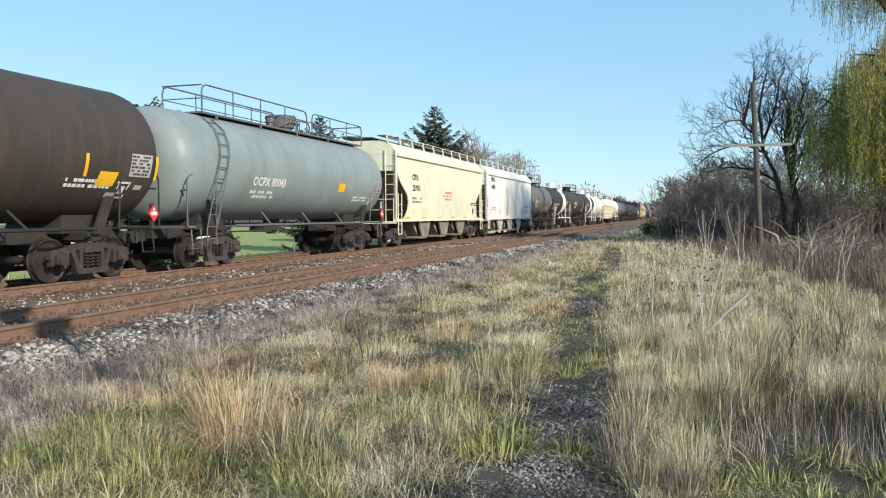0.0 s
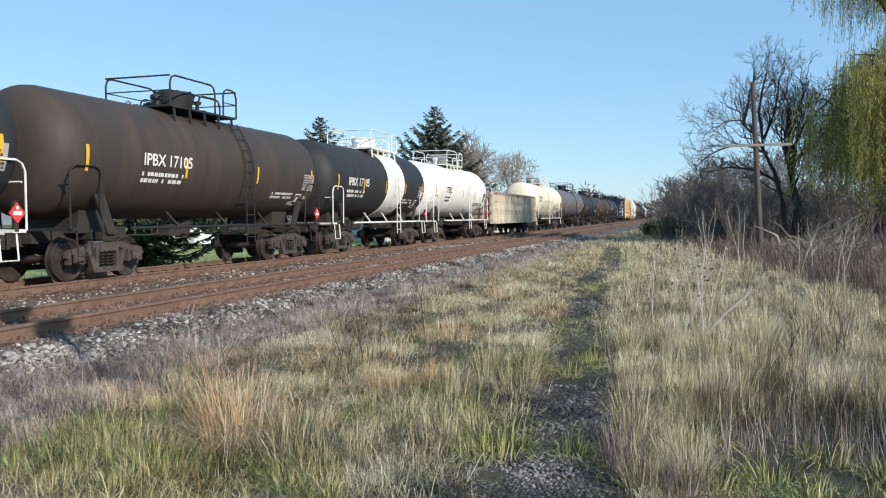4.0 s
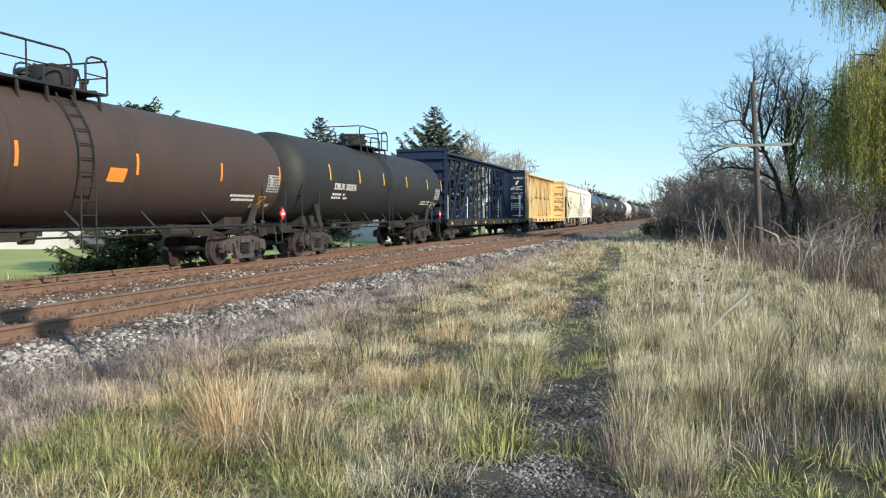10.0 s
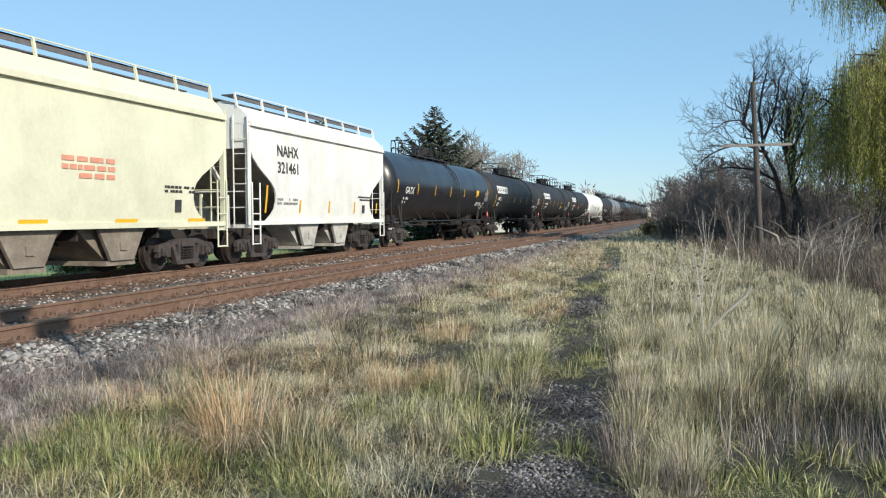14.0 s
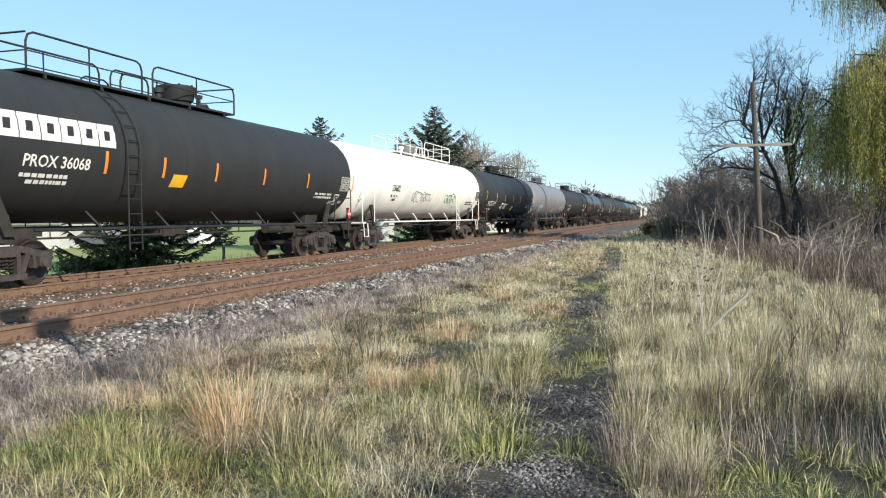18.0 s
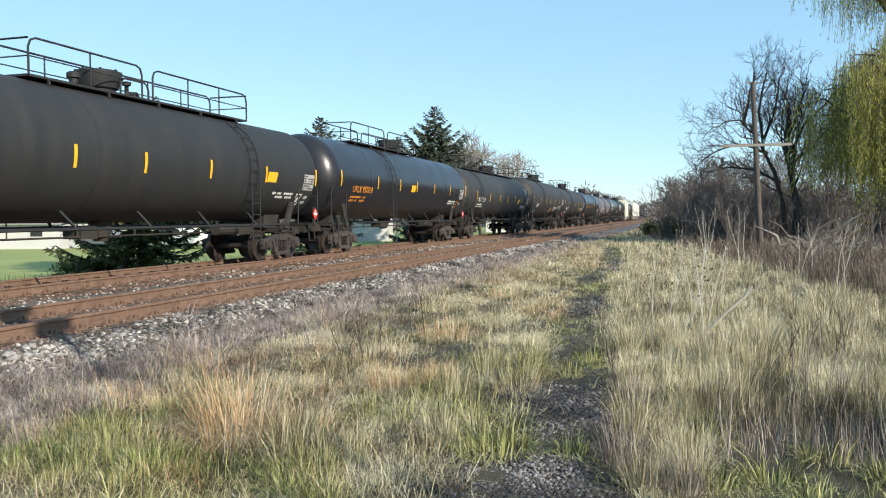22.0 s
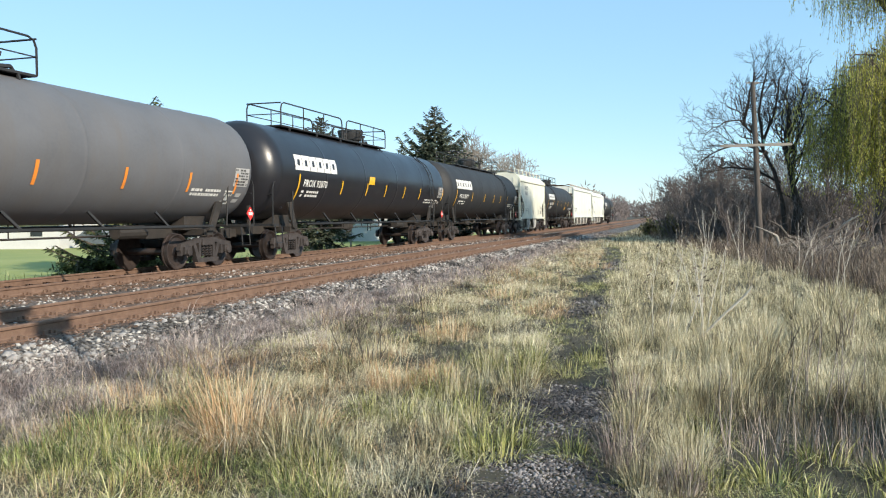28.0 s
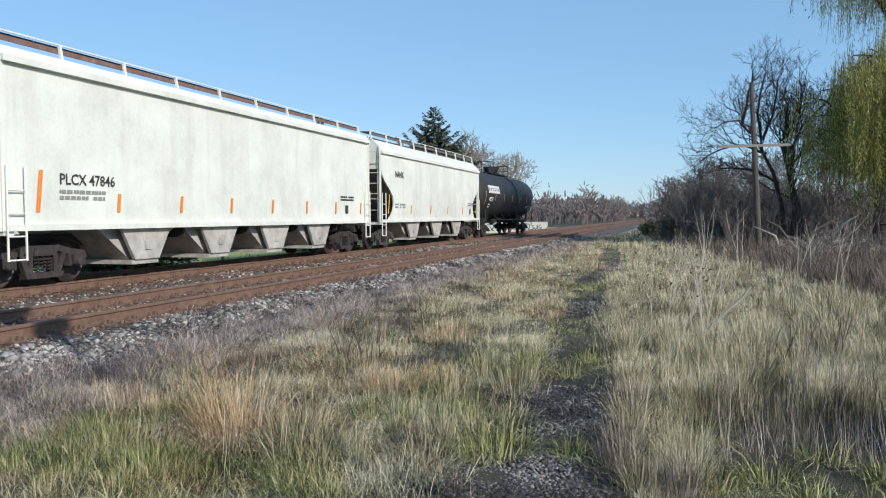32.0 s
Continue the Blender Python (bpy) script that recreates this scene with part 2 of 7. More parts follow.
}


def ground_material():
    """Soil, short turf and straw litter blended in patches."""
    m = surface("meadow_soil", ((0.022, 0.019, 0.014), (0.042, 0.037, 0.023), (0.07, 0.06, 0.038), (0.05, 0.052, 0.022)), rough=0.95, scale=0.35,
                grain=9.0, bump=0.6)
    return m


def field_material():
    return surface("green_field", ((0.19, 0.235, 0.065), (0.26, 0.295, 0.085), (0.34, 0.33, 0.125)), rough=0.9, scale=0.15, grain=6, bump=0.4)


def bed_material():
    """Ballast: grey stone, stained rust-brown beside the rails (u is the distance across the bed)."""
    m = bpy.data.materials.new("ballast_bed")
    m.use_nodes = True
    t = m.node_tree
    L = t.links.new
    b = t.nodes["Principled BSDF"]
    tc = t.nodes.new("ShaderNodeTexCoord")
    vo = node(t, "ShaderNodeTexVoronoi", Scale=22.0)
    L(tc.outputs["Object"], vo.inputs["Vector"])
    sep = t.nodes.new("ShaderNodeSeparateColor")
    L(vo.outputs["Color"], sep.inputs[0])
    grey = t.nodes.new("ShaderNodeValToRGB")
    for i, (p, c) in enumerate(((0.0, (0.03, 0.027, 0.025)), (1.0, (0.20, 0.19, 0.18)))):
        grey.color_ramp.elements[i].position, grey.color_ramp.elements[i].color = p, (*c, 1)
    brown = t.nodes.new("ShaderNodeValToRGB")
    for i, (p, c) in enumerate(((0.0, (0.07, 0.042, 0.028)), (1.0, (0.20, 0.13, 0.09)))):
        brown.color_ramp.elements[i].position, brown.color_ramp.elements[i].color = p, (*c, 1)
    L(sep.outputs[0], grey.inputs[0])
    L(sep.outputs[1], brown.inputs[0])
    sx = t.nodes.new("ShaderNodeSeparateXYZ")
    L(tc.outputs["UV"], sx.inputs[0])
    stain = t.nodes.new("ShaderNodeValToRGB")
    stops = ((0.0, 1), (0.47, 1), (0.51, 0.2), (0.645, 0.2), (0.665, 1), (0.862, 1), (0.885, 0.0))
    el = stain.color_ramp.elements
    while len(el) < len(stops):
        el.new(0.5)
    for i, (p, v) in enumerate(stops):
        el[i].position, el[i].color = p, (v, v, v, 1)
    L(sx.outputs[0], stain.inputs[0])
    mx = t.nodes.new("ShaderNodeMix")
    mx.data_type = "RGBA"
    L(stain.outputs[0], mx.inputs[0])
    L(grey.outputs[0], mx.inputs[6])
    L(brown.outputs[0], mx.inputs[7])
    L(mx.outputs[2], b.inputs["Base Color"])
    b.inputs["Roughness"].default_value = 0.9
    bp = node(t, "ShaderNodeBump", Strength=0.9, Distance=0.03)
    L(vo.outputs["Distance"], bp.inputs["Height"])
    L(bp.outputs[0], b.inputs["Normal"])
    return m


# ---- mesh helpers ----
class Geo:
    """Vertices and faces gathered from simple solids."""

    def __init__(self):
        self.v, self.f = [], []

    def add(self, verts, faces):
        n = len(self.v)
        self.v += [tuple(p) for p in verts]
        self.f += [tuple(n + i for i in f) for f in faces]
        return self

    def box(self, x0, x1, y0, y1, z0, z1):
        p = [(x, y, z) for z in (z0, z1) for y in (y0, y1) for x in (x0, x1)]
        return self.add(p, [(0, 2, 3, 1), (4, 5, 7, 6), (0, 1, 5, 4), (2, 6, 7, 3), (0, 4, 6, 2), (1, 3, 7, 5)])

    def beam(self, a, b, w, h, side=Vector((1, 0, 0))):
        """A square bar from a to b, w wide along side, h across."""
        a, b = Vector(a), Vector(b)
        d = (b - a).normalized()
        s = Vector(side)
        s = (s - d * s.dot(d)).normalized()
        u = d.cross(s)
        c = [s * (w / 2 * i) + u * (h / 2 * j) for i, j in ((-1, -1), (1, -1), (1, 1), (-1, 1))]
        return self.add([a + q for q in c] + [b + q for q in c],
                        [(3, 2, 1, 0), (4, 5, 6, 7)] + [(i, (i + 1) % 4, 4 + (i + 1) % 4, 4 + i) for i in range(4)])

    def tube(self, pts, r, n=6):
        """A round bar along the points."""
        pts = [Vector(p) for p in pts]
        rings = []
        for i, p in enumerate(pts):
            d = (pts[min(i + 1, len(pts) - 1)] - pts[max(i - 1, 0)]).normalized()
            s = d.orthogonal().normalized() if abs(d.x) > 0.9 else d.cross(Vector((1, 0, 0))).normalized()
            u = d.cross(s)
            rr = r[i] if isinstance(r, (list, tuple)) else r
            rings.append([p + (s * math.cos(k * math.tau / n) + u * math.sin(k * math.tau / n)) * rr for k in range(n)])
        f = [(i * n + k, i * n + (k + 1) % n, (i + 1) * n + (k + 1) % n, (i + 1) * n + k) for i in range(len(pts) - 1) for k in range(n)]
        f += [tuple(range(n))[::-1], tuple((len(pts) - 1) * n + k for k in range(n))]
        return self.add([q for ring in rings for q in ring], f)

    def lathe(self, prof, n=24, axis="y", at=(0, 0, 0)):
        """Turn (along, radius) pairs round an axis."""
        o = Vector(at)
        v = []
        for a, r in prof:
            for k in range(n):
                c, s = math.cos(k * math.tau / n) * r, math.sin(k * math.tau / n) * r
                v.append(o + Vector({"y": (c, a, s), "z": (c, s, a), "x": (a, c, s)}[axis]))
        m = len(prof)
        f = [(i * n + k, (i + 1) * n + k, (i + 1) * n + (k + 1) % n, i * n + (k + 1) % n) for i in range(m - 1) for k in range(n)]
        f += [tuple(range(n)), tuple((m - 1) * n + k for k in range(n))[::-1]]
        if axis == "z":
            f = [q[::-1] for q in f]
        return self.add(v, f)

    def prism(self, prof, x0, x1):
        """A (y, z) outline extruded from x0 to x1."""
        n = len(prof)
        return self.add([(x0, y, z) for y, z in prof] + [(x1, y, z) for y, z in prof],
                        [tuple(range(n))[::-1], tuple(range(n, 2 * n))] + [(i, (i + 1) % n, n + (i + 1) % n, n + i) for i in range(n)])

    def loft(self, a, b):
        """Skin between two closed outlines of as many points, with both ends closed."""
        n = len(a)
        return self.add(list(a) + list(b), [tuple(range(n))[::-1], tuple(range(n, 2 * n))] + [(i, (i + 1) % n, n + (i + 1) % n, n + i) for i in range(n)])


MESHES = {}


def mesh_of(name, g, mats, smooth=False, key=None, uvs=None):
    me = bpy.data.meshes.new(name)
    me.from_pydata(g.v, [], g.f)
    for m in mats if isinstance(mats, (list, tuple)) else [mats]:
        me.materials.append(m)
    bm = bmesh.new()
    bm.from_mesh(me)
    bmesh.ops.recalc_face_normals(bm, faces=bm.faces)
    bm.to_mesh(me)
    bm.free()
    if smooth:
        me.shade_smooth()
        me.set_sharp_from_angle(angle=radians(38))
    if key:
        MESHES[key] = me
    return me


def part(name, g, mat, parent, label="", smooth=False, key=None, at=None):
    """ONE mesh object under a thing or a part; a key shares the mesh between alike parts."""
    me = MESHES.get(key) if key else None
    if me is None:
        me = mesh_of(name, g() if callable(g) else g, mat, smooth, key)
    ob = new(name, me)
    ob.parent = parent
    if at:
        ob.location = at
    if label:
        ob["label"] = label
    return ob


def mesh_np(name, v, quads, mat, tris=None, smooth=False):
    """A large mesh straight from arrays."""
    me = bpy.data.meshes.new(name)
    v = np.asarray(v, dtype=np.float32).reshape(-1, 3)
    quads = np.asarray(quads, dtype=np.int32).reshape(-1, 4)
    tris = np.zeros((0, 3), dtype=np.int32) if tris is None else np.asarray(tris, dtype=np.int32).reshape(-1, 3)
    loops = np.concatenate([quads.ravel(), tris.ravel()])
    total = np.concatenate([np.full(len(quads), 4), np.full(len(tris), 3)]).astype(np.int32)
    start = np.concatenate([[0], np.cumsum(total)[:-1]]).astype(np.int32)
    me.vertices.add(len(v))
    me.vertices.foreach_set("co", v.ravel())
    me.loops.add(len(loops))
    me.loops.foreach_set("vertex_index", loops)
    me.polygons.add(len(total))
    me.polygons.foreach_set("loop_start", start)
    me.update(calc_edges=True)
    me.validate()
    me.materials.append(mat)
    if smooth:
        me.shade_smooth()
    return me


LETTERS = {}


def lettering(words):
    """Outlines of words in the built-in font, one unit high, as points and faces."""
    made = []
    for w in words:
        cu = bpy.data.curves.new("words", "FONT")
        cu.body, cu.size, cu.resolution_u, cu.offset = w, 1.38, 2, 0.022
        ob = new("words", cu)
        made.append((w, cu, ob))
    dg = bpy.context.evaluated_depsgraph_get()
    for w, cu, ob in made:
        me = ob.evaluated_get(dg).to_mesh()
        LETTERS[w] = ([(q.co.x, q.co.y) for q in me.vertices], [tuple(f.vertices) for f in me.polygons])
        ob.to_mesh_clear()
    for w, cu, ob in made:
        bpy.data.objects.remove(ob)
        bpy.data.curves.remove(cu)
# ---- the line: two tracks, straight past the camera and bending gently far off ----
TRAIN_X, NEAR_X, GAUGE = -13.11, -8.69, 0.755


def bend(y):
    return -3.3e-5 * max(y - 60.0, 0.0) ** 2


def heading(y):
    return math.atan(6.6e-5 * max(y - 60.0, 0.0))


GROUND = -0.40


def ground_z(x, y):
    lat = x - bend(y)
    z = GROUND + 0.05 * noise.noise((x * 0.35, y * 0.35, 0.3)) + 0.05 * noise.noise((x * 1.5, y * 1.5, 2.0))
    z += 0.10 * max(0.0, min(1.0, (x - 1.5) / 4.0))
    if lat < -6.2:
        z = min(z, GROUND - 0.08)
    if lat < -15.0:
        z -= 0.35 * min(1.0, (-15.0 - lat) / 3.0)
    return z


def build_ground():
    xs = [-2500, -900, -400, -200, -110, -70, -50, -40, -32, -26, -22, -19, -17, -15, -13, -10, -8]
    xs += [-7 + 0.35 * i for i in range(58)] + [14, 16, 19, 24, 30, 40, 60, 100, 200, 400, 900, 2500]
    ys = [-900, -300, -120, -60, -30, -15, -8, -4, -1] + [1 + 0.35 * i for i in range(110)]
    ys += [40 + 2 * i for i in range(1, 30)] + [105, 115, 130, 150, 175, 210, 260, 330, 420, 540, 700, 1000, 1600, 2600, 4200]
    v = [(x, y, ground_z(x, y)) for y in ys for x in xs]
    n = len(xs)
    q = [(j * n + i, j * n + i + 1, (j + 1) * n + i + 1, (j + 1) * n + i) for j in range(len(ys) - 1) for i in range(n - 1)]
    me = mesh_np("ground", v, q, ground_material(), smooth=True)
    me.materials.append(field_material())
    for f in me.polygons:
        if f.center.x < -17.5 and f.center.y < 150:
            f.material_index = 1
    return tagged(new("ground", me), "rough meadow ground with turf, soil and a green field beyond the railway", "ground", kind="structure")


def build_bed():
    prof = [(-16.9, -0.95), (-15.6, -0.42), (-15.0, -0.26), (-14.2, -0.2), (-13.1, -0.19), (-12.0, -0.2), (-11.3, -0.24), (-10.9, -0.26), (-10.4, -0.25),
            (-9.8, -0.2), (-8.7, -0.19), (-7.6, -0.2), (-7.25, -0.23), (-6.9, -0.32), (-6.5, -0.42), (-6.1, -0.52)]
    ys = [-260, -100, -30] + [-10 + 1.0 * i for i in range(80)] + [72, 76, 80, 90, 100] + [120 + 20 * i for i in range(31)]
    v, uv = [], []
    for y in ys:
        for lat, z in prof:
            dz = 0.02 * noise.noise((lat * 2, y * 0.8, 5.0))
            v.append((lat + bend(y), y, z + dz))
            uv.append(((lat + 16.6) / 10.4, y / 10.4))
    n = len(prof)
    q = [(j * n + i, j * n + i + 1, (j + 1) * n + i + 1, (j + 1) * n + i) for j in range(len(ys) - 1) for i in range(n - 1)]
    me = mesh_np("ballast_bed", v, q, bed_material(), smooth=True)
    layer = me.uv_layers.new(name="across")
    for lp in me.loops:
        layer.data[lp.index].uv = uv[lp.vertex_index]
    return tagged(new("ballast_bed", me), "ballast bed of grey stone stained rust-brown along the rails", "ballast", kind="structure")


def rail_mesh(cx, ya, yb):
    prof = [(-0.07, -0.185), (0.07, -0.185), (0.07, -0.17), (0.02, -0.155), (0.012, -0.14), (0.012, -0.05), (0.036, -0.038), (0.037, -0.012),
            (0.028, 0.0), (-0.028, 0.0), (-0.037, -0.012), (-0.036, -0.038), (-0.012, -0.05), (-0.012, -0.14), (-0.02, -0.155), (-0.07, -0.17)]
    ys = [ya, 0, 20, 40, 60] + [y for y in range(80, int(yb) + 1, 20)]
    n = len(prof)
    g = Geo()
    g.v = [(cx + bend(y) + px, y, pz) for y in ys for px, pz in prof]
    g.f = [(j * n + i, j * n + (i + 1) % n, (j + 1) * n + (i + 1) % n, (j + 1) * n + i) for j in range(len(ys) - 1) for i in range(n)]
    me = mesh_of("rail", g, [M["rail"], M["railtop"]])
    for f in me.polygons:
        if f.normal.z > 0.6 and f.center.z > -0.02:
            f.material_index = 1
    return me


def build_track(cx, label):
    track = tagged(new("railway_track"), label, "railway track", "railway tracks")
    track.location = (cx, 0, -0.2)
    for s in (-1, 1):
        r = new("rail", rail_mesh(s * GAUGE, -240, 720))
        r.parent = track
        r.location = (0, 0, 0.2)
        r["label"] = "rust-brown steel rail with a worn dark head"
    return track


ground = build_ground()
bed = build_bed()
near_track = build_track(NEAR_X, "empty railway track with rusty brown rails on stone ballast")
far_track = build_track(TRAIN_X, "railway track with rusty rails under the passing goods train")


# ---- the goods train ----
WORDS = ["LIQUEFIED PETROLEUM GAS", "NAHX", "66038", "CITX", "221953", "IPBX 17178", "IPBX 17105", "17552", "GATX 210341", "321461", "33682", "5915", "SHQX 5884",
         "PROX 39379", "PROX 34014", "MWCX", "300835", "PLCX 47846", "PROX 35096", "WC", "WARNING", "SAFETY FIRST", "UTLX", "TILX", "CBTX", "LD LMT", "NEW",
         "OCPX 80043", "CEFX", "300041", "GATX", "PROX", "UTLX 630002", "UTLX 200850", "UTLX 202463", "NATX 300386", "DBUX 302836", "PROX 36068", "SHQX 5366", "SHQX 5915", "TILX 304960", "UTLX 957610", "TILX 302123", "PROX 92870"]
lettering(WORDS)
WHEEL_R = 0.457
WHEELS = []        # every wheelset of the train
TRAIN = []         # (car, place of its middle along the train)


def wheelset_geo():
    g = Geo()
    for s in (-1, 1):
        prof = [(-0.07, 0.10), (-0.07, 0.36), (-0.09, 0.40), (-0.09, 0.485), (-0.06, 0.482), (-0.055, WHEEL_R + 0.003), (0.05, WHEEL_R), (0.055, 0.43), (0.03, 0.40), (0.0, 0.36), (0.01, 0.16), (0.06, 0.13), (0.06, 0.08)]
        g.lathe([(s * a, r) for a, r in (prof if s > 0 else prof)], 22, "x", (s * GAUGE, 0, 0))
    g.lathe([(-1.02, 0.07), (-0.9, 0.085), (0.9, 0.085), (1.02, 0.07)], 12, "x")
    for s in (-1, 1):          # end cap bolts show the turning
        g.lathe([(s * 1.0, 0.09), (s * 1.07, 0.09)], 8, "x")
        for k in range(3):
            a = k * math.tau / 3
            g.box(s * 1.08 - 0.012, s * 1.08 + 0.012, 0.05 * math.cos(a) - 0.015, 0.05 * math.cos(a) + 0.015, 0.05 * math.sin(a) - 0.015, 0.05 * math.sin(a) + 0.015)
    return g


def side_frame_geo():
    """A cast bogie side frame with its two windows and pedestal jaws."""
    g = Geo()
    x0, x1 = -0.06, 0.06
    top = [(-1.18, 0.50), (-1.12, 0.66), (-0.72, 0.72), (-0.40, 0.80), (0.40, 0.80), (0.72, 0.72), (1.12, 0.66), (1.18, 0.50)]
    inner = [(-0.98, 0.52), (-0.95, 0.56), (-0.66, 0.60), (-0.36, 0.68), (0.36, 0.68), (0.66, 0.60), (0.95, 0.56), (0.98, 0.52)]
    for i in range(len(top) - 1):
        g.prism([top[i], inner[i], inner[i + 1], top[i + 1]], x0, x1)
    for s in (-1, 1):
        g.prism([(s * 0.60, 0.62), (s * 0.50, 0.66), (s * 0.30, 0.26), (s * 0.42, 0.20)], x0, x1)        # sloping strut
        g.prism([(s * 0.36, 0.70), (s * 0.27, 0.70), (s * 0.27, 0.22), (s * 0.36, 0.22)], x0, x1)        # column
        g.prism([(s * 0.72, 0.62), (s * 0.66, 0.60), (s * 0.66, 0.36), (s * 0.76, 0.36)], x0, x1)        # inner jaw
        g.prism([(s * 1.06, 0.60), (s * 1.12, 0.60), (s * 1.14, 0.36), (s * 1.06, 0.36)], x0, x1)        # outer jaw
        g.box(-0.10, 0.12, s * 0.90 - 0.15, s * 0.90 + 0.15, 0.40, 0.58)                                 # bearing adapter
        g.lathe([(0.10, 0.115), (0.17, 0.10), (0.18, 0.05)], 12, "x", (0, s * 0.90, WHEEL_R))
    g.prism([(-0.44, 0.16), (0.44, 0.16), (0.50, 0.27), (-0.50, 0.27)], x0 - 0.02, x1 + 0.03)              # spring plank
    g.box(-0.09, 0.09, -0.24, 0.24, 0.60, 0.76)                                                          # bolster end
    return g


def springs_geo():
    g = Geo()
    for k in (0.0,):
        pts = [(0.05 * math.cos(a) + 0.02, k + 0.065 * math.sin(a), 0.28 + 0.32 * a / (math.tau * 5)) for a in [i * math.tau / 6 for i in range(31)]]
        g.tube(pts, 0.018, 3)
    return g


def bolster_geo():
    g = Geo()
    g.prism([(-0.20, 0.52), (0.20, 0.52), (0.24, 0.74), (-0.24, 0.74)], -1.0, 1.0)
    g.lathe([(0.72, 0.30), (0.84, 0.30)], 16, "z")
    for s in (-1, 1):
        g.box(-0.85, 0.85, s * 0.42 - 0.05, s * 0.42 + 0.05, 0.36, 0.46)       # brake beams
        for q in (-1, 1):
            g.box(q * GAUGE - 0.06, q * GAUGE + 0.06, s * 0.40 - 0.05, s * 0.40 + 0.09, 0.30, 0.62)
    return g


def bogie(car, y):
    b = part("bogie", bolster_geo, M["under"], car, "two-axle freight bogie with dusty brown side frames", key="bolster", at=(0, y, 0))
    for s in (-1, 1):
        part("side_frame", side_frame_geo, M["bogie"], b, key="side_frame", smooth=True, at=(s * 1.0, 0, 0))
        for q in (-0.17, 0.0, 0.17):
            part("spring", springs_geo, M["bogie"], b, key="springs", at=(s * 1.0, q, 0))
        w = part("wheelset", wheelset_geo, M["wheel"], b, key="wheelset", smooth=True)
        w.matrix_parent_inverse = Matrix.Translation((0, s * 0.90, WHEEL_R))
        WHEELS.append(w)
    return b


def coupler_geo():
    g = Geo()
    g.box(-0.09, 0.09, -0.5, 0.28, 0.74, 0.96)
    g.box(-0.15, 0.15, 0.22, 0.44, 0.70, 1.0)
    g.box(0.02, 0.17, 0.40, 0.56, 0.72, 0.98)
    g.tube([(0.22, 0.1, 0.78), (0.24, 0.3, 0.55), (0.16, 0.5, 0.42), (0.1, 0.62, 0.5)], 0.03, 5)
    return g


def running_gear(car, L, bogie_y):
    for s in (-1, 1):
        bogie(car, s * bogie_y)
        c = part("coupler", coupler_geo, M["under"], car, key="coupler", at=(0, s * (L / 2 - 0.5), 0))
        if s < 0:
            c.rotation_euler = (0, 0, math.pi)


def skin_x(R, zc, z):
    return math.sqrt(max(R * R - (z - zc) ** 2, 0.01))


def word_geo(word, y, z, h, surf, gap=0.007, slant=0.0):
    """A word that starts at y, with its foot at z, laid on the side surf(z)."""
    v, f = LETTERS[word]
    g = Geo()
    g.add([(surf(z + q * h) + gap, y + (p + slant * q) * h, z + q * h) for p, q in v], f)
    return g


def patch_geo(y0, y1, z0, z1, surf, gap=0.006, n=4, slant=0.0):
    """A thin plate on the side surf(z)."""
    g = Geo()
    rows = [z0 + (z1 - z0) * i / n for i in range(n + 1)]
    v = [(surf(z) + gap, y + slant * (z - z0), z) for z in rows for y in (y0, y1)]
    g.add(v, [(2 * i, 2 * i + 1, 2 * i + 3, 2 * i + 2) for i in range(n)])
    return g


def bars_geo(y0, y1, z0, z1, surf, rows, seed, cell=0.09, fill=0.8):
    """Rows of small print too small to read."""
    rnd = random.Random(seed)
    g = Geo()
    h = (z1 - z0) / rows
    for r in range(rows):
        y = y0
        while y < y1 - cell * 0.4:
            w = cell * rnd.uniform(0.5, 1.6)
            if rnd.random() < fill:
                za = z0 + r * h + h * 0.18
                g.v += patch_geo(y, min(y + w * 0.8, y1), za, za + h * 0.6, surf, n=1).v
                k = len(g.v) - 4
                g.f.append((k, k + 1, k + 3, k + 2))
            y += w
    return g


def scrawl_geo(y0, y1, z0, z1, surf, seed, strokes=9, wide=0.05):
    """Loose looping spray strokes of no lettering."""
    rnd = random.Random(seed)
    g = Geo()
    for k in range(strokes):
        cy, cz = y0 + (y1 - y0) * (k + 0.5) / strokes, (z0 + z1) / 2
        ry, rz = (y1 - y0) / strokes * rnd.uniform(0.5, 1.1), (z1 - z0) / 2 * rnd.uniform(0.5, 1.0)
        a0, a1 = rnd.uniform(0, 6.3), rnd.uniform(3.5, 6.0)
        pts = []
        for i in range(11):
            a = a0 + a1 * i / 10
            pts.append((cy + ry * math.cos(a) + 0.3 * ry * math.sin(2 * a), cz + rz * math.sin(a)))
        n0 = len(g.v)
        for i, (y, z) in enumerate(pts):
            ty, tz = (pts[min(i + 1, 10)][0] - pts[max(i - 1, 0)][0], pts[min(i + 1, 10)][1] - pts[max(i - 1, 0)][1])
            d = math.hypot(ty, tz) or 1
            oy, oz = -tz / d * wide / 2, ty / d * wide / 2
            g.v += [(surf(z + oz) + 0.009, y + oy, z + oz), (surf(z - oz) + 0.009, y - oy, z - oz)]
        g.f += [(n0 + 2 * i, n0 + 2 * i + 1, n0 + 2 * i + 3, n0 + 2 * i + 2) for i in range(10)]
    return g


def logo_geo(y, h, z, surf):
    """One block of a company mark: a plain squared ring."""
    g = Geo()
    w, t = h * 1.02, h * 0.29
    for a, b, c, d in ((0, w, h - t, h), (0, w, 0, t), (0, t * 1.15, t, h - t), (w - t * 1.15, w, t, h - t)):
        g.v += patch_geo(y + a, y + b, z + c, z + d, surf, n=1, slant=0.12).v
        k = len(g.v) - 4
        g.f.append((k, k + 1, k + 3, k + 2))
    return g


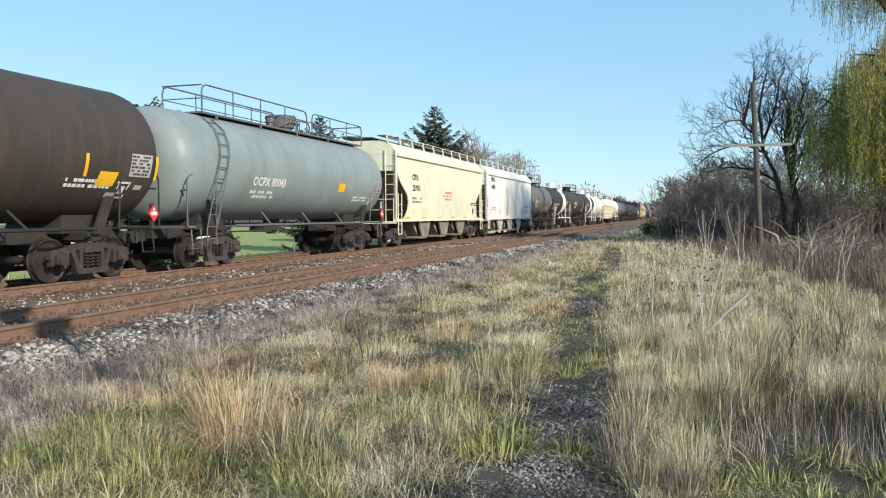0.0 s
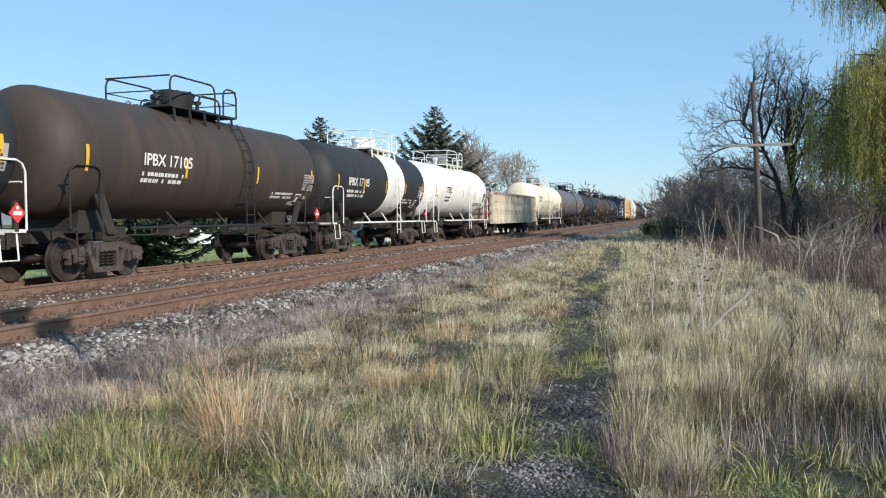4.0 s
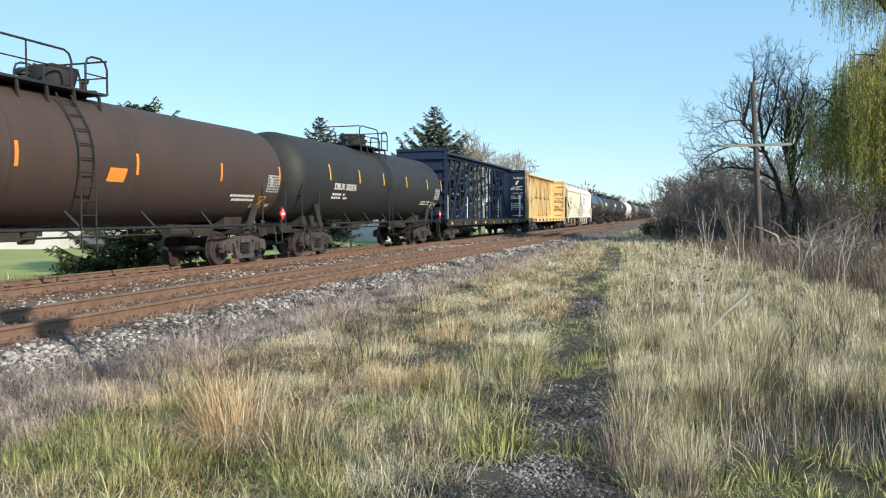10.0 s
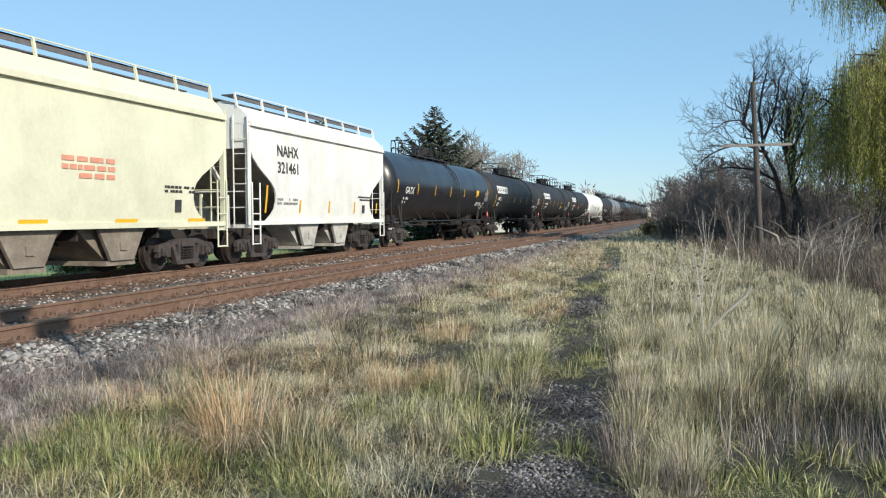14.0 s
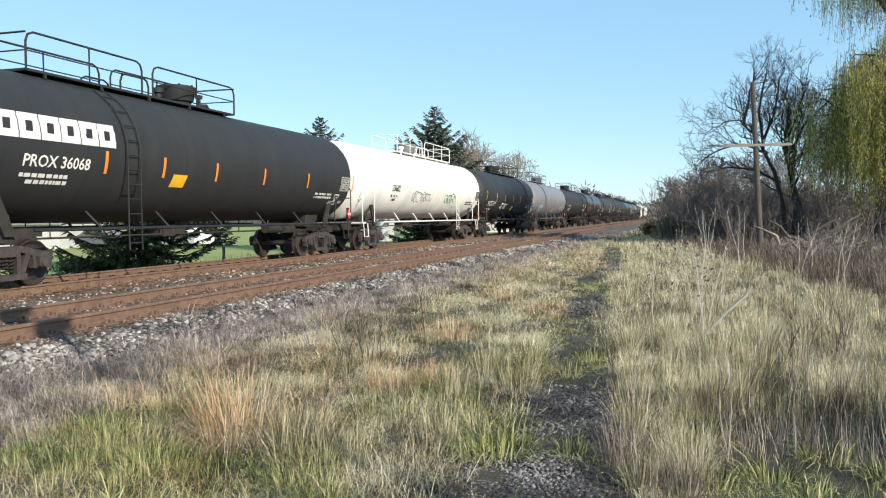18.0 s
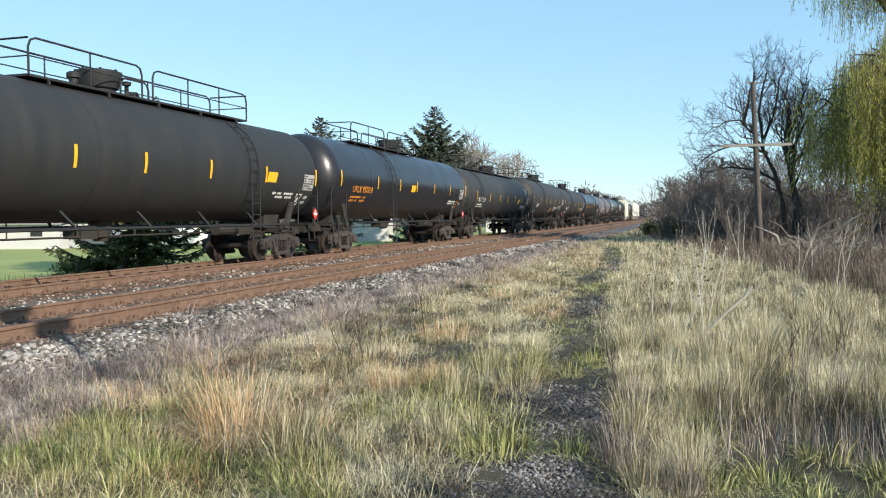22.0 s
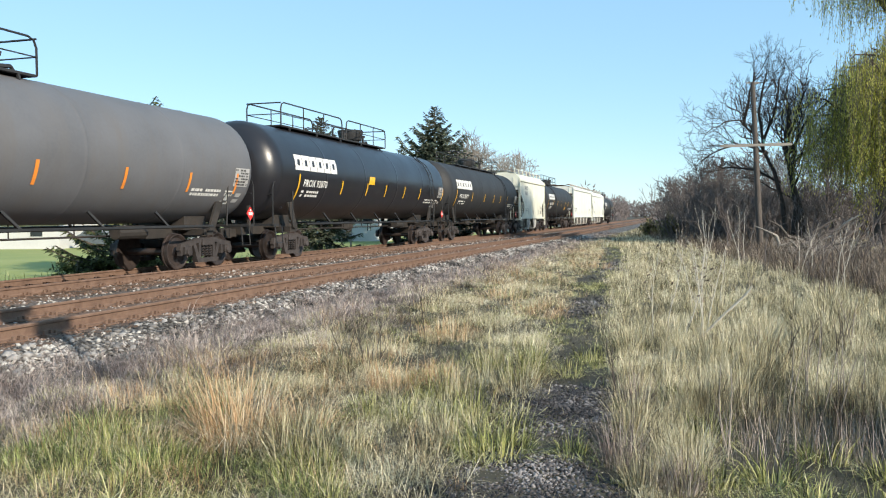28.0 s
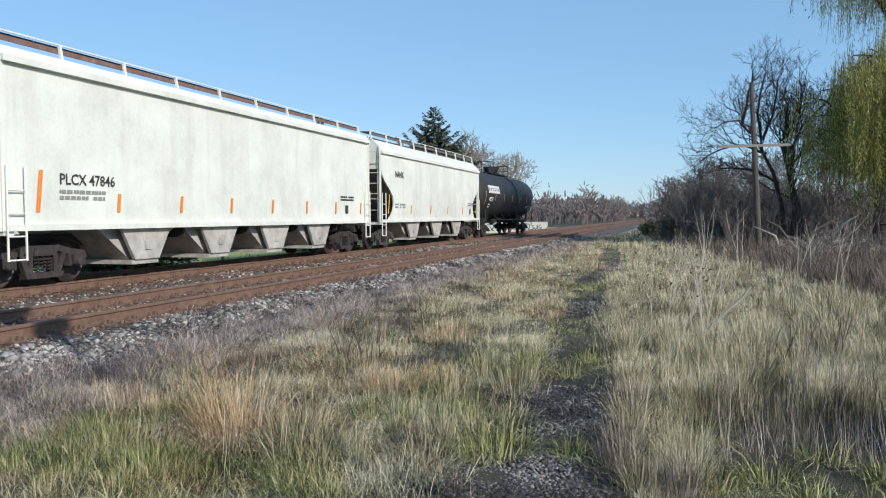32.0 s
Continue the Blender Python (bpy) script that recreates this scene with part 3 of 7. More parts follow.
def rung_ladder(pts_a, pts_b, r=0.018, rungs=10):
    g = Geo()
    g.tube(pts_a, r, 5)
    g.tube(pts_b, r, 5)
    n = len(pts_a) - 1

    def at(pts, t):
        i = min(int(t * n), n - 1)
        return Vector(pts[i]).lerp(Vector(pts[i + 1]), t * n - i)
    for k in range(rungs):
        t = (k + 0.5) / rungs
        g.tube([at(pts_a, t), at(pts_b, t)], r * 0.8, 4)
    return g


def tank_car(s0, s1, mat, label, R=1.53, zc=2.75, fit="black", walk="short", lad=0.9, dome=-0.2, stripes="stripe", nstripes=7, band=None,
             words=(), letter="letter", logo=False, plate=None, graffiti=(), domes=1, flag=True, seed=0, marks=None, mark_z=None, deck=None, lad_lean=0.0, high_print=None):
    """A tank wagon on two bogies with its top platform, ladder, rails, marks and end gear."""
    L = s1 - s0
    h = L / 2
    car = tagged(new("tank_wagon"), label, "tank wagon", "wagons of the goods train")
    mm, ff = M[mat], M[fit]
    surf = lambda z: skin_x(R, zc, z)
    tl = h - 0.20                                   # half length of the tank over its heads
    hd = 0.72
    prof = [(-tl, 0.03)] + [(-tl + hd * (1 - math.cos(a)), R * math.sin(a) ** 0.78) for a in [radians(q) for q in (10, 22, 36, 50, 64, 78)]]
    prof += [(-tl + hd, R), (-tl + hd + 0.12, R)]
    seams = [(-0.62 * (tl - hd)), (-0.21 * (tl - hd)), 0.21 * (tl - hd), 0.62 * (tl - hd)]
    for sy in seams:
        prof += [(sy - 0.10, R), (sy - 0.03, R), (sy - 0.012, R + 0.005), (sy + 0.012, R + 0.005), (sy + 0.03, R), (sy + 0.10, R)]
    prof += [(tl - hd - 0.12, R), (tl - hd, R)] + [(tl - hd * (1 - math.cos(a)), R * math.sin(a) ** 0.78) for a in [radians(q) for q in (78, 64, 50, 36, 22, 10)]] + [(tl, 0.03)]
    part("tank", Geo().lathe(prof, 40, "y", (0, 0, zc)), mm, car, smooth=True)
    if band:
        y0, y1 = band
        part("band", Geo().lathe([(y0, R + 0.002), (y0 + 0.01, R + 0.010), (y1 - 0.01, R + 0.010), (y1, R + 0.002)], 40, "y", (0, 0, zc)), M["white"], car, "broad white painted band", smooth=True)
    by = h - 2.35 if L > 14 else h - 2.0
    running_gear(car, L, by)
    for s in (-1, 1):
        g = Geo()
        g.box(-0.33, 0.33, s * (h - 0.62), s * (by - 1.5), 0.80, 1.12)
        g.box(-1.12, 1.12, s * by - 0.20, s * by + 0.20, 0.86, 1.02)
        g.prism([(s * (by - 0.5), 1.0), (s * (by + 0.5), 1.0), (s * (by + 0.42), zc - R * 0.6), (s * (by - 0.42), zc - R * 0.6)], -0.7, 0.7)
        part("saddle", g, M["under"], car, smooth=False)
        for q in (-1, 1):                           # raking web plates from the bolster up to the shell
            part("web_plate", Geo().prism([(s * (by - 0.12), 0.98), (s * (by + 0.14), 0.98), (s * (by + 0.55), zc - R * 0.62), (s * (by + 0.25), zc - R * 0.62)], q * 1.18 - 0.03, q * 1.18 + 0.03), M["under"], car)
        g = Geo()
        g.box(-1.42, 1.42, s * (h - 0.72) - 0.14, s * (h - 0.72) + 0.14, 1.06, 1.12)
        for q in (-1, 1):
            g.tube([(q * 1.40, s * (h - 0.55), 1.1), (q * 1.40, s * (h - 0.55), 2.20), (q * 1.40, s * (h - 0.62), 2.34), (q * 1.40, s * (h - 0.75), 2.40), (q * 1.40, s * (by + 0.72), 2.40), (q * 1.40, s * (by + 0.58), 2.34), (q * 1.39, s * (by + 0.52), 2.20), (q * 1.36, s * (by + 0.48), 1.1)], 0.021, 5)
        g.tube([(-1.38, s * (h - 0.62), 2.0), (1.38, s * (h - 0.62), 2.0)], 0.02, 5)
        for q in (-1, 1):
            g.tube([(q * 1.36, s * (h - 0.75), 1.06), (q * 1.40, s * (h - 0.75), 0.55), (q * 1.40, s * (h - 1.15), 0.55), (q * 1.36, s * (h - 1.15), 1.06)], 0.02, 5)
        part("end_platform", g, ff, car)
    g = Geo().lathe([(-0.03, 0.25), (0.03, 0.25)], 16, "y", (-0.75, -h + 0.5, 1.75))
    g.box(-0.78, -0.72, -h + 0.52, -h + 0.75, 1.1, 1.8)
    part("brake_wheel", g, M["under"], car)
    # side rail with its sloping brackets
    for s in (-1, 1):
        part("side_rail", Geo().tube([(s * 1.45, -by + 0.3, 1.10), (s * 1.45, by - 0.3, 1.10)], 0.035, 6), ff, car)
        n = 5 if L > 15 else 3
        for k in range(n):
            y = (k - (n - 1) / 2) * (2 * by - 2.0) / n
            part("bracket", lambda: Geo().beam((0, 0, 0), (-0.12 * s, -0.34, 0.36), 0.05, 0.05), ff, car, key=f"bracket_{fit}_{s}", at=(s * 1.42, y, 1.1))
    # bottom outlet and hanging gear
    g = Geo().lathe([(0.78, 0.16), (0.95, 0.22), (1.30, 0.3)], 12, "z")
    g.box(-0.25, 0.25, -0.9, -0.4, 0.85, 1.15)
    part("bottom_outlet", g, M["under"], car)
    g = Geo().lathe([(-0.5, 0.16), (0.5, 0.16)], 12, "y", (0.55, by - 2.4, 0.98))
    g.tube([(0.2, -by + 1.6, 0.9), (0.2, by - 1.6, 0.9)], 0.025, 5)
    for q in range(6):
        yy = -by + 2.0 + q * (2 * by - 4) / 5
        g.tube([(0.2, yy, 0.9), (0.2, yy, 1.25)], 0.02, 4)
    part("brake_gear", g, M["under"], car)
    # top platform
    top = zc + R
    half = {"short": 1.5, "mid": 2.85, "long": tl - 1.45}[walk]
    px = 0.62 if walk != "short" else 0.95
    lo, hi = deck or (dome - half, dome + half)
    cy, half = (lo + hi) / 2, (hi - lo) / 2
    g = Geo().box(-px, px, lo, hi, top - 0.02, top + 0.03)
    for k in range(-2, 3):
        for s in (-1, 1):
            g.beam((s * px * 0.95, cy + k * half / 2.3, top), (s * px * 1.0, cy + k * half / 2.3, zc + skin_x(R, 0, min(px, R - 0.2))), 0.05, 0.05)
    part("platform", g, ff, car)
    tall = 0.76
    gap = {"short": hi - 0.85, "mid": dome + 0.95 if hi - dome > 3.4 else dome - 2.0, "long": dome + 0.9}[walk]

    def hoop(x, ya, yb, up):
        """A bent handrail of one tube, with rounded shoulders."""
        c = min(0.2, (yb - ya) / 3)
        return Geo().tube([(x, ya, top), (x, ya, top + up - c), (x, ya + 0.3 * c, top + up - 0.3 * c), (x, ya + c, top + up), (x, yb - c, top + up), (x, yb - 0.3 * c, top + up - 0.3 * c), (x, yb, top + up - c), (x, yb, top)], 0.024, 6)
    for s in (-1, 1):
        for ya, yb in ((lo, gap - 0.2), (gap + 0.2, hi)):
            g = hoop(s * px, ya, yb, tall)
            m = max(1, round((yb - ya) / 1.5))
            for k in range(1, m):
                g.tube([(s * px, ya + (yb - ya) * k / m, top), (s * px, ya + (yb - ya) * k / m, top + tall)], 0.019, 5)
            g.tube([(s * px, ya, top + tall * 0.5), (s * px, yb, top + tall * 0.5)], 0.015, 5)
            part("railing", g, ff, car)
        part("low_hoop", hoop(s * (px - 0.05), gap - 0.9, gap + 0.1, 0.42), ff, car)
    for s in (-1, 1):
        for hz, rr in ((tall - 0.02, 0.022), (tall * 0.5, 0.016)):
            part("end_bar", Geo().tube([(-px, cy + s * half, top + hz), (px, cy + s * half, top + hz)], rr, 5), ff, car)
    for k in range(domes):
        dy = dome + k * 1.05 - (0.5 if domes > 1 else 0)
        g = Geo().lathe([(top - 0.1, 0.36), (top + 0.12, 0.37), (top + 0.16, 0.44), (top + 0.24, 0.46), (top + 0.50, 0.53), (top + 0.53, 0.53), (top + 0.56, 0.47), (top + 0.58, 0.05)] if domes == 1 else [(top - 0.1, 0.50), (top + 0.52, 0.50), (top + 0.55, 0.47), (top + 0.56, 0.05)], 20, "z", (0, dy, 0))
        for q in range(8):                          # eye bolts round the lid
            a = q * math.tau / 8
            g.box(0.49 * math.cos(a) - 0.02, 0.49 * math.cos(a) + 0.02, dy + 0.49 * math.sin(a) - 0.02, dy + 0.49 * math.sin(a) + 0.02, top + 0.5, top + 0.575)
        part("manway", g, ff if mat not in ("white", "creamwhite") else M["palegrey"], car, "round bolted manway dome", smooth=True)
    g = Geo().lathe([(top - 0.05, 0.10), (top + 0.25, 0.10), (top + 0.26, 0.15), (top + 0.36, 0.15), (top + 0.40, 0.08)], 12, "z", (0.1, dome - 0.9, 0))
    g.lathe([(top - 0.05, 0.14), (top + 0.18, 0.14), (top + 0.20, 0.06)], 12, "z", (-0.25, dome - 0.75, 0))
    part("safety_valve", g, ff, car, smooth=True)
    g = Geo().lathe([(top - 0.05, 0.05), (top + 0.30, 0.05), (top + 0.31, 0.10), (top + 0.36, 0.10), (top + 0.37, 0.03)], 10, "z", (0.28, dome + 0.62, 0))
    g.tube([(0.28, dome + 0.62, top + 0.12), (0.30, dome + 0.95, top + 0.16), (0.30, dome + 1.05, top + 0.05)], 0.045, 6)
    g.box(0.2, 0.36, dome + 0.54, dome + 0.70, top + 0.36, top + 0.40)
    part("loading_valve", g, ff, car, smooth=False)
    # ladder bent round the shell
    for s in (-1, 1):
        pa, pb = [], []
        for k in range(9):
            z = 1.0 + (top - 0.15 - 1.0) * k / 8
            x = (skin_x(R, zc, z) if z > zc else R) + 0.08
            if z > zc and x < px:
                x = px
            yl = lad + lad_lean * (k / 8 - 1)
            pa.append((s * x, yl, z))
            pb.append((s * x, yl + 0.42, z))
        for pts in (pa, pb):
            pts.insert(0, (s * (R + 0.09), pts[0][1], 0.62))
        part("ladder", rung_ladder(pa, pb, rungs=11), ff, car)
    # marks on the side
    ys = marks or [-tl + hd + 0.15 + k * (2 * (tl - hd) - 0.3) / (nstripes - 1) for k in range(nstripes)]
    mz = mark_z or zc - 0.16
    for k, y in enumerate(ys):
        end = k in (0, len(ys) - 1)
        part("reflector", patch_geo(y - 0.045, y + 0.045, mz - (0.52 if end and logo and k == 0 else 0.25), mz + (0.30 if end else 0.22), surf, gap=0.013), M[stripes], car, "yellow reflective strip" if stripes == "stripe" else "orange reflective strip")
    for w, y, z, hh in words:
        part("lettering", word_geo(w, y - h + 0.42, z - 0.22, hh, surf, 0.013, 0.08), M[letter], car)
        part("small_print", bars_geo(y - h + 0.42, y - h + 0.42 + hh * len(w) * 0.55, z - 0.22 - hh * 1.5, z - 0.22 - hh * 0.45, surf, 2, seed, 0.13), M[letter], car)["kind"] = "stuff"
    if high_print:
        part("stencil", bars_geo(*high_print, surf, 4, seed + 3, 0.12, 0.8), M[letter], car, "white block of stencilled lettering")
    if logo:
        for i in range(6):
            part("mark_block", logo_geo(1.77 - h + 0.515 * i, 0.48, zc + 0.05, surf), M["letter"], car, "white squared ring of a company mark")
    if plate:
        py, pz, pm = plate
        part("hazard_plate", patch_geo(py, py + 0.55, pz, pz + 0.30, surf, gap=0.012, slant=0.25), M[pm], car)
    pale = mat in ("white", "creamwhite")
    ink, ground_col = (M["panel"], M["ink"]) if pale else (M["ink"], M["panel"])
    pn = part("data_panel", patch_geo(tl - hd - 0.72, tl - hd - 0.02, zc - 0.52, zc - 0.02, surf, gap=0.010, slant=0.06), ground_col, car, "grey stencilled data panel in small print")
    part("small_print", bars_geo(tl - hd - 0.68, tl - hd - 0.06, zc - 0.50, zc - 0.04, lambda z: surf(z) + 0.008, 6, seed + 7, 0.10, 0.8), ink, pn)["kind"] = "stuff"
    part("small_print", bars_geo(tl - hd - 2.5, tl - hd - 1.2, zc - 0.82, zc - 0.60, surf, 2, seed + 9, 0.10, 0.9), M["ink" if pale else "letter"], car)["kind"] = "stuff"
    for k, (a, b, c, d) in enumerate(((-1.25, -0.95, -0.98, -0.88), (-0.45, -0.20, -0.80, -0.70), (-0.48, -0.22, -0.95, -0.86))):
        if (seed + k) % 3 and not pale:
            part("small_plate", patch_geo(tl - hd + a, tl - hd + b, zc + c, zc + d, surf, gap=0.012, slant=0.2), M["panel"], car)
    g = Geo()
    y0, z0 = tl - hd - 1.0, zc - 1.0
    for a, b, c, d in ((0, 0.36, 0, 0.04), (0, 0.36, 0.32, 0.36), (0, 0.04, 0, 0.36), (0.32, 0.36, 0, 0.36), (0.1, 0.26, 0.1, 0.26)):
        q = patch_geo(y0 + a, y0 + b, z0 + c, z0 + d, surf, n=1, gap=0.012, slant=0.2)
        g.add(q.v, q.f)
    part("load_symbol", g, M[letter if mat not in ("white", "creamwhite") else "ink"], car)
    for col, y0, y1, z0, z1, n in graffiti:
        part("graffiti", scrawl_geo(y0, y1, z0, z1, surf, seed + n, n), M[col], car, "loose looping spray-paint scrawl")
    if flag:
        g = Geo()
        for x0, q in ((1.43, 0.19),):
            c = [(h - 0.80, 1.42 - q), (h - 0.80 + q, 1.42), (h - 0.80, 1.42 + q), (h - 0.80 - q, 1.42)]
            g.add([(x0, a, b) for a, b in c] + [(x0 + 0.02, a, b) for a, b in c], [(0, 1, 2, 3), (7, 6, 5, 4), (0, 4, 5, 1), (1, 5, 6, 2), (2, 6, 7, 3), (3, 7, 4, 0)])
        pl = part("placard", g, M["redlamp"], car, "red diamond hazard placard with a white middle")
        part("placard_bar", Geo().box(1.452, 1.458, h - 0.90, h - 0.70, 1.38, 1.46).box(1.452, 1.458, h - 0.83, h - 0.77, 1.49, 1.55), M["letter"], pl)
        part("placard_holder", Geo().box(1.36, 1.425, h - 0.85, h - 0.75, 1.08, 1.65), M["under"], car)
    TRAIN.append((car, (s0 + s1) / 2))
    return car
def hopper_car(s0, s1, mat, label, bays=3, bay="rubbed", side_top=3.98, words=(), letter="ink", strips=None, nstrips=6, roofwalk="grate", bulge=0.10, seed=0, red=False, roof=4.55, oval=True, endgap=0.62, nip=1.45):
    """A covered hopper wagon: bellied sides, sloped ends over open platforms, discharge bays and a roof walk."""
    L = s1 - s0
    h = L / 2
    car = tagged(new("hopper_wagon"), label, "hopper wagon", "wagons of the goods train")
    mm = M[mat]
    e = h - endgap                                    # half length of the sides
    zb, zt = 1.18, side_top
    wide = 1.50

    def surf(z):
        t = (z - zb) / (zt - zb)
        return wide - 0.05 + bulge * math.sin(math.pi * max(0.0, min(1.0, t))) ** 0.7 * 0.6

    def side_end(z):
        """How far the side sheet reaches: nipped in low down by the sloped end."""
        t = (z - zb) / (zt - zb)
        if not oval:
            return e
        return e - nip * math.exp(-(abs(t - 0.24) / 0.30) ** 2.6)
    rows = [zb + (zt - zb) * k / 14 for k in range(15)]
    for s in (-1, 1):
        g = Geo()
        v = []
        for z in rows:
            v += [(s * surf(z), -side_end(z), z), (s * surf(z), side_end(z), z), (s * (surf(z) - 0.05), -side_end(z), z), (s * (surf(z) - 0.05), side_end(z), z)]
        f = []
        for i in range(14):
            a, b = 4 * i, 4 * i + 4
            f += [(a, a + 1, b + 1, b), (a + 2, b + 2, b + 3, a + 3), (a, b, b + 2, a + 2), (a + 1, a + 3, b + 3, b + 1)]
        g.add(v, f)
        sheet = part("side_sheet", g, mm, car, smooth=True)
        for k in range(1, 9 if oval else 0):            # upright weld seams
            y = -e + 2 * e * k / 9
            if abs(y) < e - nip:
                part("weld_seam", patch_geo(y - 0.012, y + 0.012, zb + 0.05, zt - 0.15, lambda z: surf(z), gap=0.006, n=8) if s > 0 else Geo().box(-surf(2.5) - 0.006, -surf(2.5), y - 0.012, y + 0.012, 2.0, 3.0), mm, sheet)
    # roof, arched
    g = Geo()
    k1, k2 = wide - 0.10, wide - 0.38
    pr = [(-wide + 0.03, zt - 0.02), (-wide + 0.03, zt + 0.05), (-k1, zt + 0.20), (-k2, roof - 0.10), (-0.5, roof), (0.5, roof), (k2, roof - 0.10), (k1, zt + 0.20), (wide - 0.03, zt + 0.05), (wide - 0.03, zt - 0.02)]
    g.loft([(x, -e, z) for x, z in pr], [(x, e, z) for x, z in pr])
    part("roof", g, mm, car)
    for s in (-1, 1):
        part("top_chord", Geo().box(s * wide - 0.05, s * wide + 0.06, -e, e, zt - 0.10, zt + 0.02), mm, car)
        part("side_sill", Geo().box(s * 1.44 - 0.06, s * 1.44 + 0.08, -h + 0.7, h - 0.7, 1.10, 1.22), mm, car)
    # end sheets: upright above, sloped inward below
    for s in (-1, 1):
        g = Geo()
        zk = zt - (0.72 if oval else 0.5)               # the slope sheet starts just under the roof
        g.box(-wide + 0.06, wide - 0.06, s * (e - 0.04) - 0.03, s * (e - 0.04) + 0.03, zk, zt)
        g.add([(x, s * y, z) for x in (-1.35, 1.35) for y, z in ((e - 0.05, zk), (e - 3.0, 1.15), (e - 3.06, 1.15), (e - 0.11, zk))], [(0, 1, 5, 4), (3, 7, 6, 2), (0, 3, 2, 1), (4, 5, 6, 7), (0, 4, 7, 3), (1, 2, 6, 5)])
        if words:
            pr = Geo()
            for r in range(2):
                q = bars_geo(-0.9, 0.1, zt - 0.52 + 0.22 * r, zt - 0.34 + 0.22 * r, lambda z: 0.0, 1, seed + r, 0.2)
                pr.add([(y, s * (e - 0.002), z) for x, y, z in q.v], q.f)
            part("small_print", pr, M["spray"], car)["kind"] = "stuff"
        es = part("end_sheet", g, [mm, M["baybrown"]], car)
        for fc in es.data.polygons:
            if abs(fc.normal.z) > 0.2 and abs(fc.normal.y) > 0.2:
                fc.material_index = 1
        g = Geo()
        for q in (-1, 1):
            g.beam((q * 1.42, s * (e - 0.02), 1.1), (q * 1.42, s * (e - 0.02), zt), 0.13, 0.10)
            g.beam((q * 0.75, s * (e - 0.05), 1.1), (q * 0.75, s * (e - 0.02), 1.95), 0.06, 0.06)
        g.beam((0, s * (e + 0.02), zt - 0.02), (0, s * (e - 0.02), zk - 0.1), 0.16, 0.10)
        g.beam((0, s * (e - 0.02), zk - 0.1), (0, s * (e - 0.75), zk - 0.85), 0.12, 0.08)
        g.box(-1.45, 1.45, s * (h - 0.75) - 0.12, s * (h - 0.75) + 0.12, 1.02, 1.12)
        part("corner_post", g, mm, car)
        for q in (-1, 1):
            g = Geo()
            xs = q * 1.53
            for k in range(7):
                g.tube([(xs, s * (e - 0.03), 1.0 + 0.42 * k), (xs, s * (e - 0.45), 1.0 + 0.42 * k)] if k < 3 else [(q * 1.46, s * (e + 0.06), 1.0 + 0.42 * k), (q * 1.0, s * (e + 0.06), 1.0 + 0.42 * k)], 0.017, 4)
            g.tube([(xs, s * (e - 0.45), 0.55), (xs, s * (e - 0.45), 2.3)], 0.022, 5)
            g.tube([(xs, s * (e - 0.03), 0.55), (xs, s * (e - 0.03), 2.3)], 0.022, 5)
            g.tube([(xs, s * (e - 0.03), 0.57), (xs, s * (e - 0.45), 0.57)], 0.02, 5)
            g.tube([(q * 1.0, s * (e + 0.06), 1.1), (q * 1.0, s * (e + 0.06), zt + 0.2)], 0.02, 5)
            g.tube([(q * 1.46, s * (e + 0.06), 1.1), (q * 1.46, s * (e + 0.06), zt + 0.2)], 0.02, 5)
            part("ladder", g, mm, car)
        g = Geo()
        g.tube([(-1.4, s * (h - 0.66), 1.1), (-1.4, s * (h - 0.66), 2.05), (1.4, s * (h - 0.66), 2.05), (1.4, s * (h - 0.66), 1.1)], 0.02, 5)
        g.tube([(-1.4, s * (h - 0.66), 1.6), (1.4, s * (h - 0.66), 1.6)], 0.017, 5)
        part("end_rail", g, mm, car)
    # discharge bays
    span = 2 * (e - 2.6)
    for k in range(bays):
        y = -span / 2 + span * (k + 0.5) / bays
        w = span / bays
        g = Geo()
        u = min(w * 0.47, 1.5)
        a = [(-1.12, y - u, 1.16), (1.12, y - u, 1.16), (1.12, y + u, 1.16), (-1.12, y + u, 1.16)]
        b = [(-1.12, y - u * 0.24, 0.40), (1.12, y - u * 0.24, 0.40), (1.12, y + u * 0.24, 0.40), (-1.12, y + u * 0.24, 0.40)]
        g.loft(b, a)
        for q in (-1, 1):                               # cheek plates carried out to the side sill
            g.prism([(y - u * 0.62, 1.12), (y + u * 0.62, 1.12), (y + u * 0.30, 0.40), (y - u * 0.30, 0.40)], q * 1.28, q * 1.36)
        part("hopper_bay", g, M[bay], car)
        g = Geo().box(-1.30, 1.30, y - 0.46, y + 0.46, 0.29, 0.39)
        g.box(1.345, 1.40, y - 0.10, y + 0.10, 0.62, 0.80)
        g.lathe([(1.18, 0.10), (1.24, 0.10)], 8, "x", (0, y, 0.40))
        part("outlet_gate", g, M[bay], car)
        part("bay_web", Geo().prism([(y + w / 2 - 0.03, 1.16), (y + w / 2 + 0.03, 1.16), (y + w / 2 + 0.03, 0.85), (y + w / 2 - 0.03, 0.85)], -1.3, 1.3), M["under"], car)
    part("centre_sill", Geo().box(-0.3, 0.3, -h + 0.6, h - 0.6, 0.72, 1.0), M["under"], car)
    running_gear(car, L, h - 1.95 if L > 14 else h - 1.75)
    # roof walk with its upright edge brackets
    zr = roof + 0.16
    part("running_board", Geo().box(-0.36, 0.36, -e, e, zr - 0.03, zr), M[roofwalk], car, "rusty grating walkway along the roof")
    n = 9 if L > 14 else 7
